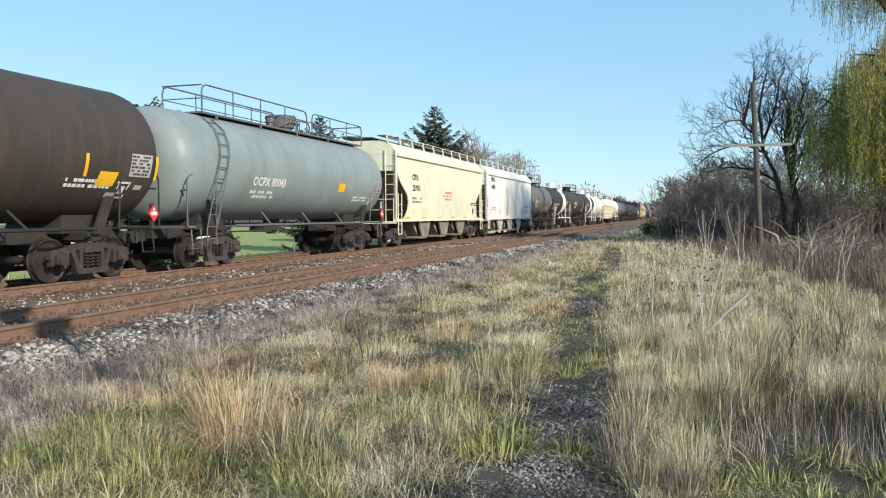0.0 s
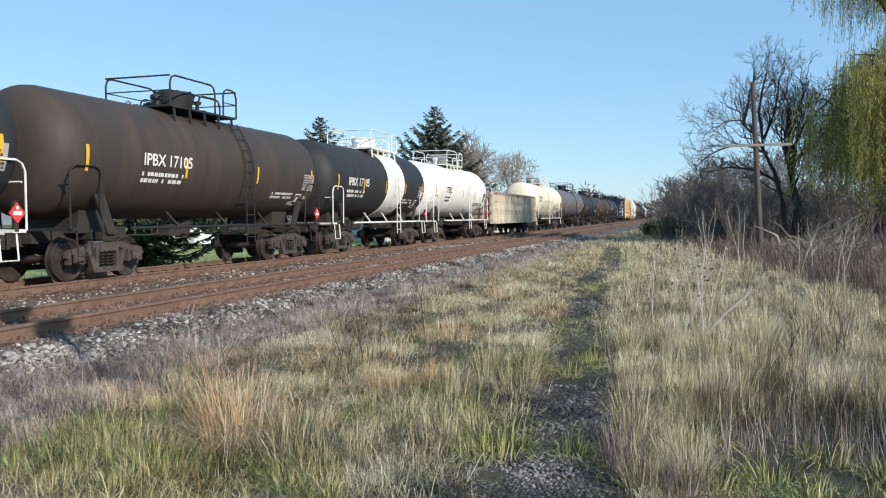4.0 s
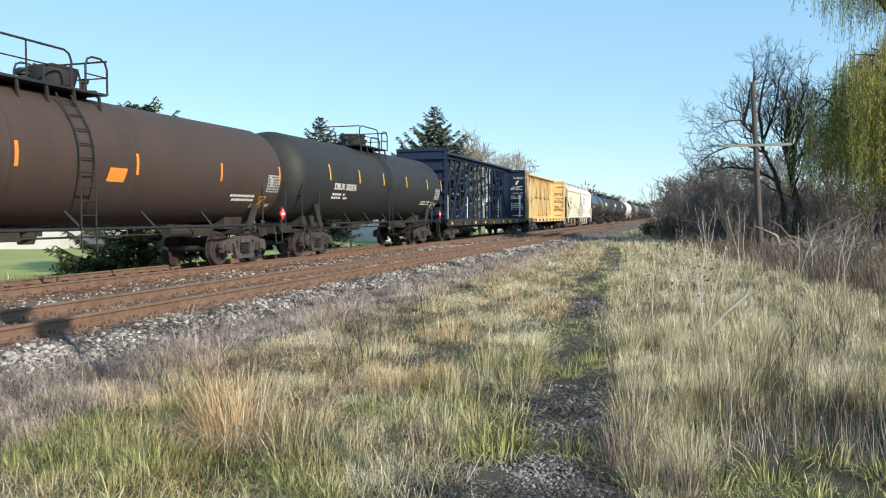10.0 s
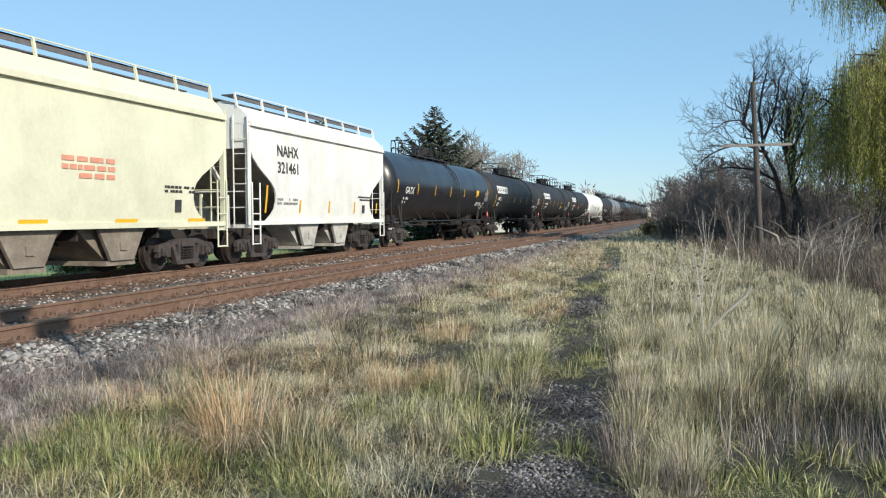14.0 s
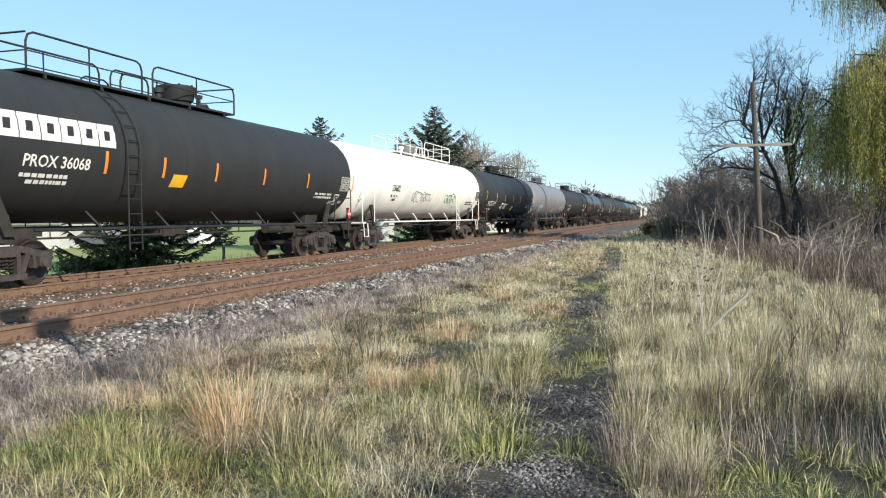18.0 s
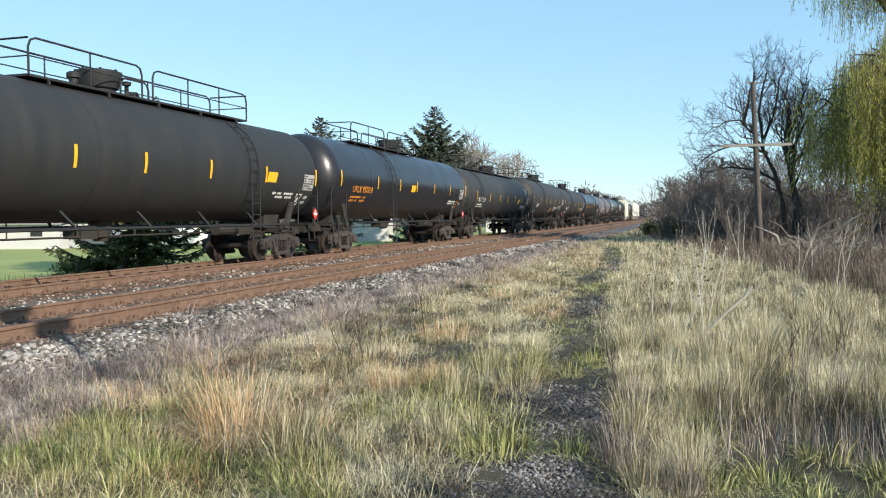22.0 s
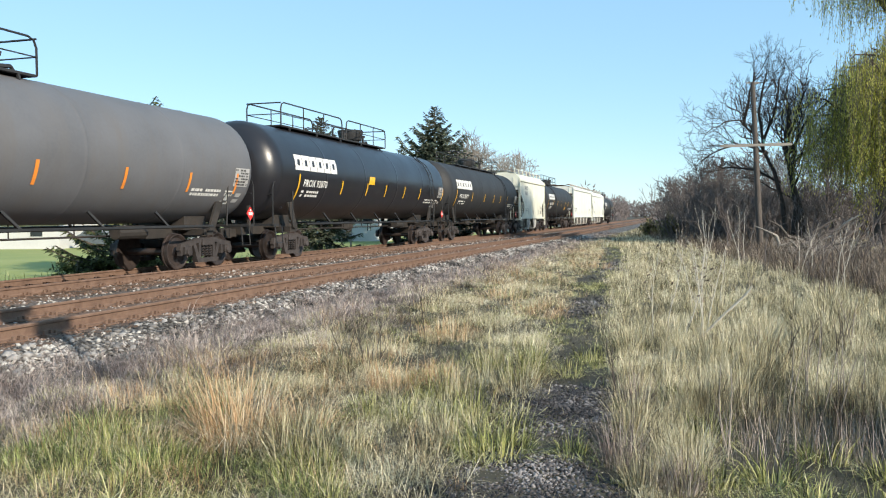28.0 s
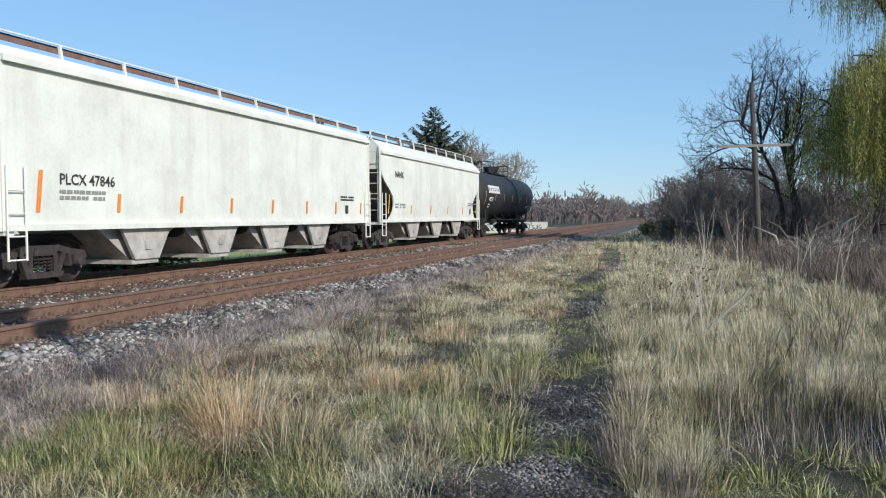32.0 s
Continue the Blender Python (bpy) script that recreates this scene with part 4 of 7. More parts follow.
    for s in (-1, 1):
        part("walk_edge", Geo().box(s * 1.03 - 0.015, s * 1.03 + 0.015, -e - 0.02, e + 0.02, zr + 0.10, zr + 0.125), mm, car)
        part("walk_board", Geo().box(s * 0.80 - 0.2, s * 0.80 + 0.2, -e, e, zr + 0.04, zr + 0.07).box(s * 0.98 - 0.02, s * 0.98 + 0.02, -e, e, zr - 0.06, zr + 0.07), M[roofwalk], car)
        for k in range(n + 1):
            y = -e + 2 * e * k / n
            part("walk_bracket", lambda: Geo().beam((0.07, 0, -0.30), (0, 0, 0.10), 0.06, 0.05), mm, car, key=f"walkbr_{mat}_{s}", at=(s * 1.03, y, zr)).rotation_euler = (0, 0, 0 if s > 0 else math.pi)
    for k in range(4):
        y = -e + 2 * e * (k + 0.5) / 4
        part("roof_hatch", lambda: Geo().box(-0.42, 0.42, -0.9, 0.9, 0, 0.10), mm, car, key=f"hatch_{mat}", at=(0, y, roof))
    # marks
    for w, y, z, hh in words:
        part("lettering", word_geo(w, -e + y, z, hh, lambda q: surf(q) + 0.012), M[letter], car)
    if words:
        y, z, hh = words[-1][1:]
        part("small_print", bars_geo(-e + y, -e + y + 1.3, *((z - hh * 2.2, z - hh * 1.0) if red else (1.68, 1.92)), lambda q: surf(q) + 0.012, 2, seed, 0.12), M["spray" if letter == "ink" else letter], car)["kind"] = "stuff"
    part("data_panel", bars_geo(e - 2.6, e - 1.4, 1.9, 2.1, lambda q: surf(q) + 0.012, 2, seed + 4, 0.1), M[letter], car)["kind"] = "stuff"
    part("load_symbol", patch_geo(e - 2.2, e - 1.95, 1.45, 1.75, lambda q: surf(q) + 0.012), M["ink"], car)
    if red:
        part("stencil", bars_geo(-0.6, 0.9, 2.1, 2.6, lambda q: surf(q) + 0.012, 3, seed + 5, 0.3), M["redletter"], car, "faded red stencilled notice")
    if strips == "low":
        for k in range(nstrips):
            y = -e + 1.3 + k * (2 * e - 2.6) / (nstrips - 1)
            part("reflector", patch_geo(y - 0.35, y + 0.35, 1.22, 1.30, lambda q: surf(q) + 0.012), M["stripe"], car, "yellow reflective strip")
    elif strips:
        for k in range(nstrips):
            y = -e + 0.8 + k * (2 * e - 1.6) / (nstrips - 1)
            part("reflector", patch_geo(y - 0.05, y + 0.05, 1.45, 1.85 if k else 2.25, lambda q: surf(q) + 0.012, slant=0.12), M[strips], car, "orange reflective strip" if strips == "orange" else "yellow reflective strip")
    TRAIN.append((car, (s0 + s1) / 2))
    return car


def gondola_car(s0, s1):
    """An open gondola with ribbed, flaking sides."""
    L = s1 - s0
    h = L / 2
    e = h - 0.62
    car = tagged(new("gondola_wagon"), "rust-flaked cream gondola wagon with ribbed sides and faded brown lettering", "gondola wagon", "wagons of the goods train")
    mm = M["gondola"]
    zb, zt, w = 0.88, 2.86, 1.42
    for s in (-1, 1):
        part("side_sheet", Geo().box(s * w - 0.02, s * w + 0.02, -e, e, zb, zt), mm, car)
        part("top_chord", Geo().box(s * w - 0.10, s * w + 0.12, -e - 0.05, e + 0.05, zt - 0.16, zt), M["gonrust"], car, "rusty box-section top chord")
        part("side_sill", Geo().box(s * w - 0.03, s * w + 0.06, -e, e, zb - 0.06, zb + 0.10), mm, car)
        n = 15
        for k in range(n + 1):
            y = -e + 2 * e * k / n

            def rib(q=s):
                g = Geo()
                a = [(q * 0.0, -0.075, zb), (q * 0.16, -0.05, zb), (q * 0.16, 0.05, zb), (q * 0.0, 0.075, zb)]
                b = [(x, y0, zt - 0.16) for x, y0, z in a]
                return g.loft(a, b)
            part("side_rib", rib, mm, car, key=f"gonrib_{s}", at=(s * (w + 0.02), y, 0))
        for y in (-e, e):
            part("corner_post", Geo().box(s * w - 0.12, s * w + 0.10, y - 0.10, y + 0.10, zb - 0.05, zt), mm, car)
    for s in (-1, 1):
        # the darker rust colour on the ends also stands in for their shade
        part("end_sheet", Geo().box(-w, w, s * e - 0.03, s * e + 0.03, zb, zt - 0.02), M["gonrust"], car)
        for k in range(4):
            part("end_rib", Geo().beam((-w, s * (e + 0.06), zb + 0.2 + 0.5 * k), (w, s * (e + 0.06), zb + 0.2 + 0.5 * k), 0.12, 0.16, side=(0, 1, 0)), M["gonrust"], car)
        g = Geo()
        for k in range(4):
            z = 1.25 + 0.5 * k
            g.tube([(w + 0.12, s * (e - 0.15), z), (w + 0.20, s * (e - 0.18), z), (w + 0.20, s * (e - 0.62), z), (w + 0.12, s * (e - 0.65), z)], 0.017, 5)
        g.tube([(w + 0.1, s * (e - 0.2), zb), (w + 0.1, s * (e - 0.2), 0.55), (w + 0.1, s * (e - 0.6), 0.55), (w + 0.1, s * (e - 0.6), zb)], 0.02, 5)
        part("grab_irons", g, M["under"], car)
    part("floor_plate", Geo().box(-w, w, -e, e, zb, zb + 0.06), M["rail"], car)
    part("centre_sill", Geo().box(-0.35, 0.35, -h + 0.6, h - 0.6, 0.72, 1.0), M["under"], car)
    running_gear(car, L, h - 2.2)
    side = lambda z: w + 0.02
    n = 15
    p = 2 * e / n
    for row, z, count, first in ((0, 2.12, 9, 5), (1, 1.36, 7, 6)):
        for k in range(count):
            y = -e + p * (first + k) + p * 0.24
            g = Geo()
            rnd = random.Random(row * 31 + k)
            bars = [(0, 0.15, 0, 0.56), (0.32, 0.47, 0, 0.56), (0.10, 0.40, 0.42, 0.56), (0.10, 0.40, 0.21, 0.34), (0.10, 0.40, 0.0, 0.13)]
            for a, b, c, d in [bars[0]] + rnd.sample(bars[1:], 3):
                a, b, c, d = a + rnd.uniform(0, 0.05), b - rnd.uniform(0, 0.03), c + rnd.uniform(0, 0.04), d
                q = patch_geo(y + a, y + b, z + c, z + d, side, n=1, slant=0.08)
                g.add(q.v, q.f)
            part("faded_letter", g, M["brownletter"], car, "worn brown block of a faded company name")
    part("lettering", word_geo("WC", -e + p * 2.55, 2.12, 0.30, side), M["brownletter"], car)
    part("small_print", bars_geo(-e + p * 2.4, -e + p * 3.9, 1.65, 1.98, side, 1, 5, 0.28), M["brownletter"], car)
    for k, (z0, z1) in enumerate(((1.05, 1.85), (1.6, 2.55), (1.2, 2.4))):
        part("graffiti", scrawl_geo(-e + 0.2, e - 0.2, z0, z1, side, 70 + k, 24, 0.045), M["rustspray"], car, "faded rust-red spray scrawls")
    for k in (1, 5, 9, 12):
        part("reflector", patch_geo(-e + p * (k + 0.3), -e + p * (k + 0.75), 1.04, 1.20, side), M["stripe"], car, "yellow reflective strip")
    for y in (-e - 0.0, e):
        part("reflector", patch_geo(y - 0.08, y + 0.08, 1.25, 2.35, lambda z: w + 0.105), M["stripe"], car, "yellow reflective strip")
    TRAIN.append((car, (s0 + s1) / 2))
    return car


def centrebeam_car(s0, s1, mat, label, bays=11, seed=0):
    """An empty centrebeam flat wagon: deck, end bulkheads and a trussed spine."""
    L = s1 - s0
    h = L / 2
    e = h - 0.72
    car = tagged(new("centrebeam_wagon"), label, "centrebeam wagon", "wagons of the goods train")
    mm = M[mat]
    zd, zt = 1.12, 4.92
    part("deck", Geo().box(-1.38, 1.38, -e, e, zd - 0.12, zd), mm, car)
    for s in (-1, 1):
        part("side_sill", Geo().box(s * 1.36 - 0.05, s * 1.36 + 0.08, -e, e, zd - 0.30, zd + 0.02), M["under"] if mat == "blue" else mm, car)
    part("centre_sill", Geo().box(-0.35, 0.35, -h + 0.6, h - 0.6, 0.66, 1.0), M["under"], car)
    part("top_chord", Geo().box(-0.36, 0.36, -e, e, zt - 0.10, zt).box(-0.10, 0.10, -e, e, zt - 0.28, zt - 0.1), mm, car)
    for s in (-1, 1):
        y = s * e
        g = Geo().box(-1.36, 1.36, y - 0.06, y + 0.06, zd, zt - 0.10)
        for q in (-1, 1):
            g.box(q * 1.30 - 0.06, q * 1.30 + 0.06, y - 0.12, y + 0.12, zd, zt - 0.10)
        g.box(-1.36, 1.36, y - 0.14, y + 0.14, zt - 0.22, zt - 0.08)
        b = part("bulkhead", g, mm, car, "tall end bulkhead plate")
        for k in range(6):
            part("bulkhead_rib", lambda: Geo().box(-1.3, 1.3, -0.10, 0.10, 0, 0.14), mm, b, key=f"bhrib_{mat}", at=(0, y + s * 0.12, zd + 0.25 + 0.58 * k))
        # solid spine panel next to the bulkhead
        part("spine_panel", Geo().box(-0.05, 0.05, min(y, y - s * 1.5), max(y, y - s * 1.5), zd, zt - 0.1), mm, car)
    span = 2 * (e - 0.9)
    n = 2 * round(span / 2.16)
    step = span / n
    for k in range(0, n + 1):
        y = -span / 2 + step * k
        g = Geo()
        q = 0.38 if mat == "blue" else 0.72
        if k % 2:
            g.loft([(-0.17 * q, y - 0.06 * q, zd), (0.17 * q, y - 0.06 * q, zd), (0.17 * q, y + 0.06 * q, zd), (-0.17 * q, y + 0.06 * q, zd)],
                   [(-0.12 * q, y - 0.06 * q, zt - 0.1), (0.12 * q, y - 0.06 * q, zt - 0.1), (0.12 * q, y + 0.06 * q, zt - 0.1), (-0.12 * q, y + 0.06 * q, zt - 0.1)])
        else:
            g.box(-0.12 * q, 0.12 * q, y - 0.06 * q, y + 0.06 * q, zd, zt - 0.1)
        part("post", g, mm, car)
        if k % 2 == 0 and abs(y) > step:
            out = 1 if y > 0 else -1
            ya, yb = y - out * 2 * step, y          # top towards the middle, foot outward
            m = (ya + yb) / 2
            part("brace", Geo().beam((0.10, yb, zd + 0.2), (0.10, m, 2.9), 0.06, 0.12).beam((0.10, m, 2.9), (0.10, ya, zt - 0.3), 0.06, 0.12), mm, car)
    for k in range(bays):
        y = -e + 2 * e * (k + 0.5) / bays
        for s in (-1, 1):
            part("winch", lambda: Geo().lathe([(-0.06, 0.10), (0.06, 0.10)], 8, "x").box(-0.09, 0.05, -0.16, 0.16, -0.08, 0.08), M["rail"] if mat == "yellow" else mm, car, key=f"winch_{mat}", at=(s * 1.46, y, zd - 0.14))
    for k in range(9):
        y = -e + 0.8 + (2 * e - 1.6) * k / 8
        part("reflector", patch_geo(y - 0.32, y + 0.05, zd - 0.24, zd - 0.10, lambda z: 1.45), M["stripe"] if mat == "blue" else M["letter"], car)
    col = M["letter"] if mat == "blue" else M["brownletter"]

    def on_end(g, yface):
        """Lay a side mark on the inner face of the far bulkhead."""
        out = Geo()
        out.add([(b, yface, c) for a, b, c in g.v], g.f)
        return out
    yf = e - 0.075
    flat = lambda z: 0.0
    for x0 in (0.28, -1.22):
        part("notice", on_end(word_geo("WARNING", x0 + 0.2, 4.15, 0.15, flat), yf), col, car)
        part("notice", on_end(word_geo("SAFETY FIRST", x0 + 0.1, 3.0, 0.12, flat), yf), col, car)
        for z0, z1, r in ((3.30, 3.62, 3), (2.62, 2.9, 2), (1.75, 2.35, 4), (1.3, 1.4, 1)):
            part("notice", on_end(bars_geo(x0, x0 + 0.95, z0, z1, flat, r, seed + r, 0.12), yf), col, car)["kind"] = "stuff"
        if mat == "blue":
            part("notice", on_end(Geo().add([(0, x0 + 0.3, 3.72), (0, x0 + 0.46, 3.72), (0, x0 + 0.62, 4.02), (0, x0 + 0.46, 4.02)], [(0, 1, 2, 3)]), yf), M["letter"], car)
            part("safety_strip", Geo().box(x0 + 0.62, x0 + 0.74, e - 0.10, e - 0.085, 1.25, 2.95), M["letter"], car, "upright white strip")
    if mat == "blue":
        for k in (3, 7, 11, 15):
            y = -span / 2 + step * k
            part("safety_strip", Geo().box(0.18, 0.195, y - 0.06, y + 0.06, 1.2, 2.5), M["letter"], car, "upright white strip")
    running_gear(car, L, h - 2.6)
    for s in (-1, 1):
        g = Geo()
        for q in (-1, 1):
            g.tube([(q * 1.42, s * (e - 0.1), 1.0), (q * 1.42, s * (e - 0.1), 0.5), (q * 1.42, s * (e - 0.5), 0.5), (q * 1.42, s * (e - 0.5), 1.0)], 0.02, 5)
        g.tube([(1.1, s * (e + 0.3), 0.9), (1.1, s * (e + 0.3), 2.2), (0.6, s * (e + 0.3), 2.2), (0.6, s * (e + 0.3), 0.9)], 0.02, 5)
        part("grab_irons", g, mm, car)
    TRAIN.append((car, (s0 + s1) / 2))
    return car


BLK = "black tank wagon with yellow reflective strips, top platform and dusty bogies"
S = [-354.0, -336.4, -322.1, -305.9, -290.3, -279.3, -266.7, -254.4, -242.9, -230.8, -215.1, -199.9, -182.1, -164.0, -145.7, -129.6, -107.3, -86.2, -74.6, -63.2,
     -45.3, -27.4, -9.5, 8.5, 27.3, 44.8, 62.6, 80.9, 99.0, 118.1, 135.7, 153.8, 172.6, 190.2, 208.5, 226.7, 238.5, 256.4, 274.8, 291.9, 309.7]


def build_train():
    c = lambda k: (S[k - 1], S[k])
    tank_car(*c(1), "brownblack", BLK, stripes="stripe", nstripes=5, seed=1, marks=(-7.4, -4.6, -1.8, 2.4, 5.85, 8.05), mark_z=2.42, plate=(6.2, 2.0, "stripe"))
    tank_car(*c(2), "grey", "grey-green tank wagon with rust streaks and a full-length roof walkway", fit="darkgrey", walk="long", lad=-4.9, dome=0.75, words=(("OCPX 80043", 3.2, 2.45, 0.25),), nstripes=0, plate=(2.2, 2.2, "stripe"), seed=2, R=1.47, zc=2.70, lad_lean=1.1)
    hopper_car(*c(3), "cream", "cream covered hopper wagon with dirty brown discharge bays", 3, "baybrown", endgap=0.85, words=(("CITX", 1.9, 2.95, 0.26), ("221953", 1.9, 2.48, 0.26)), strips="low", red=True, seed=3)
    hopper_car(*c(4), "white", "white covered hopper wagon with orange reflective strips", 3, "rubbed", words=(("NAHX", 1.0, 3.50, 0.29), ("66038", 1.0, 3.04, 0.29)), nip=0.3, roofwalk="palegrey", strips="orange", seed=4)
    tank_car(*c(5), "darkgrey", "short grimy dark grey tank wagon with pale drip marks", nstripes=5, words=(("IPBX 17105", 1.7, 2.6, 0.22),), plate=(1.45, 1.68, "orange"), lad=0.0, seed=5, R=1.40, zc=2.70, marks=(-4.6, -3.2, -0.92, 1.7, 3.19, 4.65), mark_z=2.6)
    tank_car(*c(6), "black", "short black tank wagon with a broad white band", nstripes=5, band=(0.2, 2.2), fit="white", lad=1.0, dome=0.9, words=(("IPBX 17178", 1.75, 2.5, 0.26),), plate=(2.7, 2.5, "stripe"), seed=6, R=1.40, zc=2.70)
    tank_car(*c(7), "brownblack", "short sooty brown tank wagon with pale chalky streaks", nstripes=4, words=(("IPBX 17105", 2.4, 2.75, 0.28),), seed=7, R=1.40, zc=2.70)
    tank_car(*c(8), "black", "short black tank wagon with a broad white band", nstripes=5, band=(0.2, 2.2), fit="white", lad=1.0, dome=0.9, words=(("IPBX 17105", 1.5, 2.7, 0.30),), seed=8, R=1.40, zc=2.70)
    tank_car(*c(9), "white", "short white tank wagon with orange reflective strips", fit="white", nstripes=5, letter="ink", words=(("17552", 2.3, 2.75, 0.32),), seed=9, R=1.40, zc=2.70, lad=0.9)
    gondola_car(*c(10))
    tank_car(*c(11), "creamwhite", "cream-white tank wagon with spray-painted graffiti and two grey domes", fit="white", nstripes=0, letter="ink", words=(("UTLX 630002", 1.35, 3.0, 0.20),), domes=2, lad=-1.35, dome=-1.0,
             graffiti=(("spray", -4.2, 0.0, 1.75, 2.75, 7), ("green", 2.4, 4.4, 1.7, 2.5, 5)), seed=11, R=1.47, zc=2.66)
    tank_car(*c(12), "darkgrey", "dusty dark grey tank wagon with orange lettering", words=(("UTLX 200850", 1.75, 2.45, 0.20),), letter="orangeletter", plate=(2.8, 2.35, "stripe"), dome=0.36, seed=12, R=1.47, zc=2.66, marks=(-7.8, -5.0, -2.47, 0.23, 2.55, 5.3, 8.1), mark_z=2.54, deck=(-1.96, 2.86), lad=0.7)
    tank_car(*c(13), "black", BLK, words=(("UTLX 202463", 1.9, 2.42, 0.20),), letter="orangeletter", lad=0.0, seed=13, R=1.44, zc=2.6, marks=(-7.8, -5.0, -1.76, 2.32, 4.23, 6.1, 8.16), mark_z=2.73, deck=(-2.0, 1.45), dome=0.76)
    tank_car(*c(14), "rustbrown", "rust-brown tank wagon with orange lettering and strips", words=(("NATX 300386", 1.9, 2.40, 0.20),), letter="orangeletter", stripes="orange", plate=(0.8, 2.1, "orange"), lad=-0.1, seed=14, R=1.43, zc=2.58, marks=(-7.8, -5.0, -1.6, 1.75, 5.09, 8.2), mark_z=2.53, deck=(-2.0, 1.4), dome=0.84)
    tank_car(*c(15), "black", BLK, words=(("DBUX 302836", 2.5, 2.5, 0.23),), seed=15, R=1.47, zc=2.66, marks=(-5.5, -2.94, -0.46, 2.28, 5.18, 7.4), mark_z=2.83, lad=-0.1)
    centrebeam_car(*c(16), "blue", "empty dark blue centrebeam wagon with white notices on its end panels", seed=16)
    centrebeam_car(*c(17), "yellow", "empty faded yellow centrebeam wagon with rusty posts", seed=17)
    hopper_car(*c(18), "cream", "short pale cream covered hopper wagon with brown-stained bays", 2, "baybrown", words=(("CEFX", 1.7, 3.0, 0.28), ("300041", 1.7, 2.6, 0.28)), strips="low", nstrips=4, red=True, seed=18)
    hopper_car(*c(19), "white", "short white covered hopper wagon with grey discharge bays", 2, "rubbed", words=(("NAHX", 1.5, 3.15, 0.34), ("321461", 1.5, 2.65, 0.34)), strips="stripe", nstrips=5, seed=19)
    tank_car(*c(20), "gloss", "glossy black tank wagon with yellow reflective strips", words=(("GATX", 1.6, 2.55, 0.30),), plate=(5.2, 2.5, "stripe"), walk="mid", seed=20)
    tank_car(*c(21), "black", BLK, logo=True, words=(("PROX", 1.6, 2.55, 0.24),), walk="mid", lad=3.9, dome=0.1, seed=21, deck=(-2.95, 5.55), marks=(-7.57, -4.08, -1.87, 0.38, 2.71, 5.02, 8.15), mark_z=2.46)
    tank_car(*c(22), "black", "black tank wagon with a white block-shaped company mark", logo=True, words=(("PROX 35096", 1.95, 2.48, 0.20),), walk="mid", lad=3.9, dome=0.1, seed=22, plate=(2.45, 1.95, "stripe"), marks=(-7.57, -4.08, -1.87, 0.38, 2.71, 5.02, 8.15), mark_z=2.46, deck=(-2.95, 5.55))
    tank_car(*c(23), "black", "black tank wagon with a white block-shaped company mark", logo=True, words=(("PROX 36068", 1.95, 2.52, 0.23),), walk="mid", lad=-3.9, seed=23, dome=0.1, plate=(-2.2, 2.05, "stripe"), marks=(-7.9, -4.44, -2.51, -0.35, 2.09, 4.85, 8.4), mark_z=2.5, deck=(-5.6, 1.95), stripes="orange")
    tank_car(*c(24), "white", "clean white tank wagon with faint green spray scrawls", fit="white", walk="mid", nstripes=0, letter="ink", words=(("33682", 3.1, 2.6, 0.28),), lad=3.4,
             graffiti=(("spray", -3.2, -0.4, 1.9, 2.5, 8), ("green", 1.9, 3.6, 1.9, 2.5, 6)), dome=-0.1, seed=24, deck=(-2.9, 5.43))
    tank_car(*c(25), "black", "black tank wagon with a white looping scrawl", words=(("SHQX 5915", 1.3, 2.2, 0.30),), walk="mid", lad=4.4, graffiti=(("letter", -3.3, -1.3, 1.75, 2.2, 7),), plate=(0.2, 1.7, "stripe"), dome=0.0, seed=25, marks=(-7.6, -4.91, -2.39, 0.2, 2.62, 5.36, 7.92), mark_z=2.55, deck=(-2.9, 6.0))
    tank_car(*c(26), "palegrey", "pale grey tank wagon with faint yellow strips", fit="darkgrey", walk="mid", lad=-4.45, dome=0.0, words=(("SHQX 5366", 1.9, 2.22, 0.26),), plate=(1.0, 1.65, "stripe"), seed=26, marks=(-7.6, -5.0, -2.4, 0.04, 2.65, 5.14, 7.95), mark_z=2.62, deck=(-5.6, 1.5))
    tank_car(*c(27), "black", BLK, words=(("TILX 304960", 1.8, 2.45, 0.25),), walk="mid", lad=4.2, dome=0.05, plate=(5.2, 2.35, "stripe"), seed=27, R=1.48, zc=2.70, marks=(-7.8, -4.9, -2.38, -0.22, 2.35, 5.15, 8.36), mark_z=2.58, deck=(-2.64, 5.52))
    tank_car(*c(28), "gloss", "glossy black tank wagon with orange lettering", words=(("UTLX 957610", 1.8, 2.45, 0.24),), letter="orangeletter", walk="mid", plate=(-0.45, 2.4, "stripe"), seed=28, lad=-3.0, marks=(-7.9, -4.4, -1.85, 0.34, 2.93, 5.58, 8.6), mark_z=2.67, deck=(-5.0, 2.44), dome=0.78)
    tank_car(*c(29), "dustblack", "black tank wagon with a full-length roof walkway", words=(("TILX 302123", 2.3, 2.42, 0.24),), walk="long", dome=0.82, lad=-6.4, plate=(4.6, 2.2, "stripe"), seed=29, R=1.48, zc=2.70, marks=(-7.17, -3.94, -1.07, 1.23, 3.64, 5.91, 8.3), mark_z=2.49, deck=(-6.9, 7.0), high_print=(7.35, 7.9, 2.88, 3.40))
    tank_car(*c(30), "dustblack", BLK, words=(("CBTX", 2.2, 2.26, 0.28), ("LIQUEFIED PETROLEUM GAS", 11.25, 2.2, 0.13)), walk="mid", lad=-3.5, plate=(1.3, 1.68, "stripe"), seed=30, R=1.60, zc=2.84, marks=(-7.8, -4.6, -1.97, 0.41, 2.86, 5.43, 8.17), mark_z=2.6, deck=(-5.6, 1.95), dome=0.25)
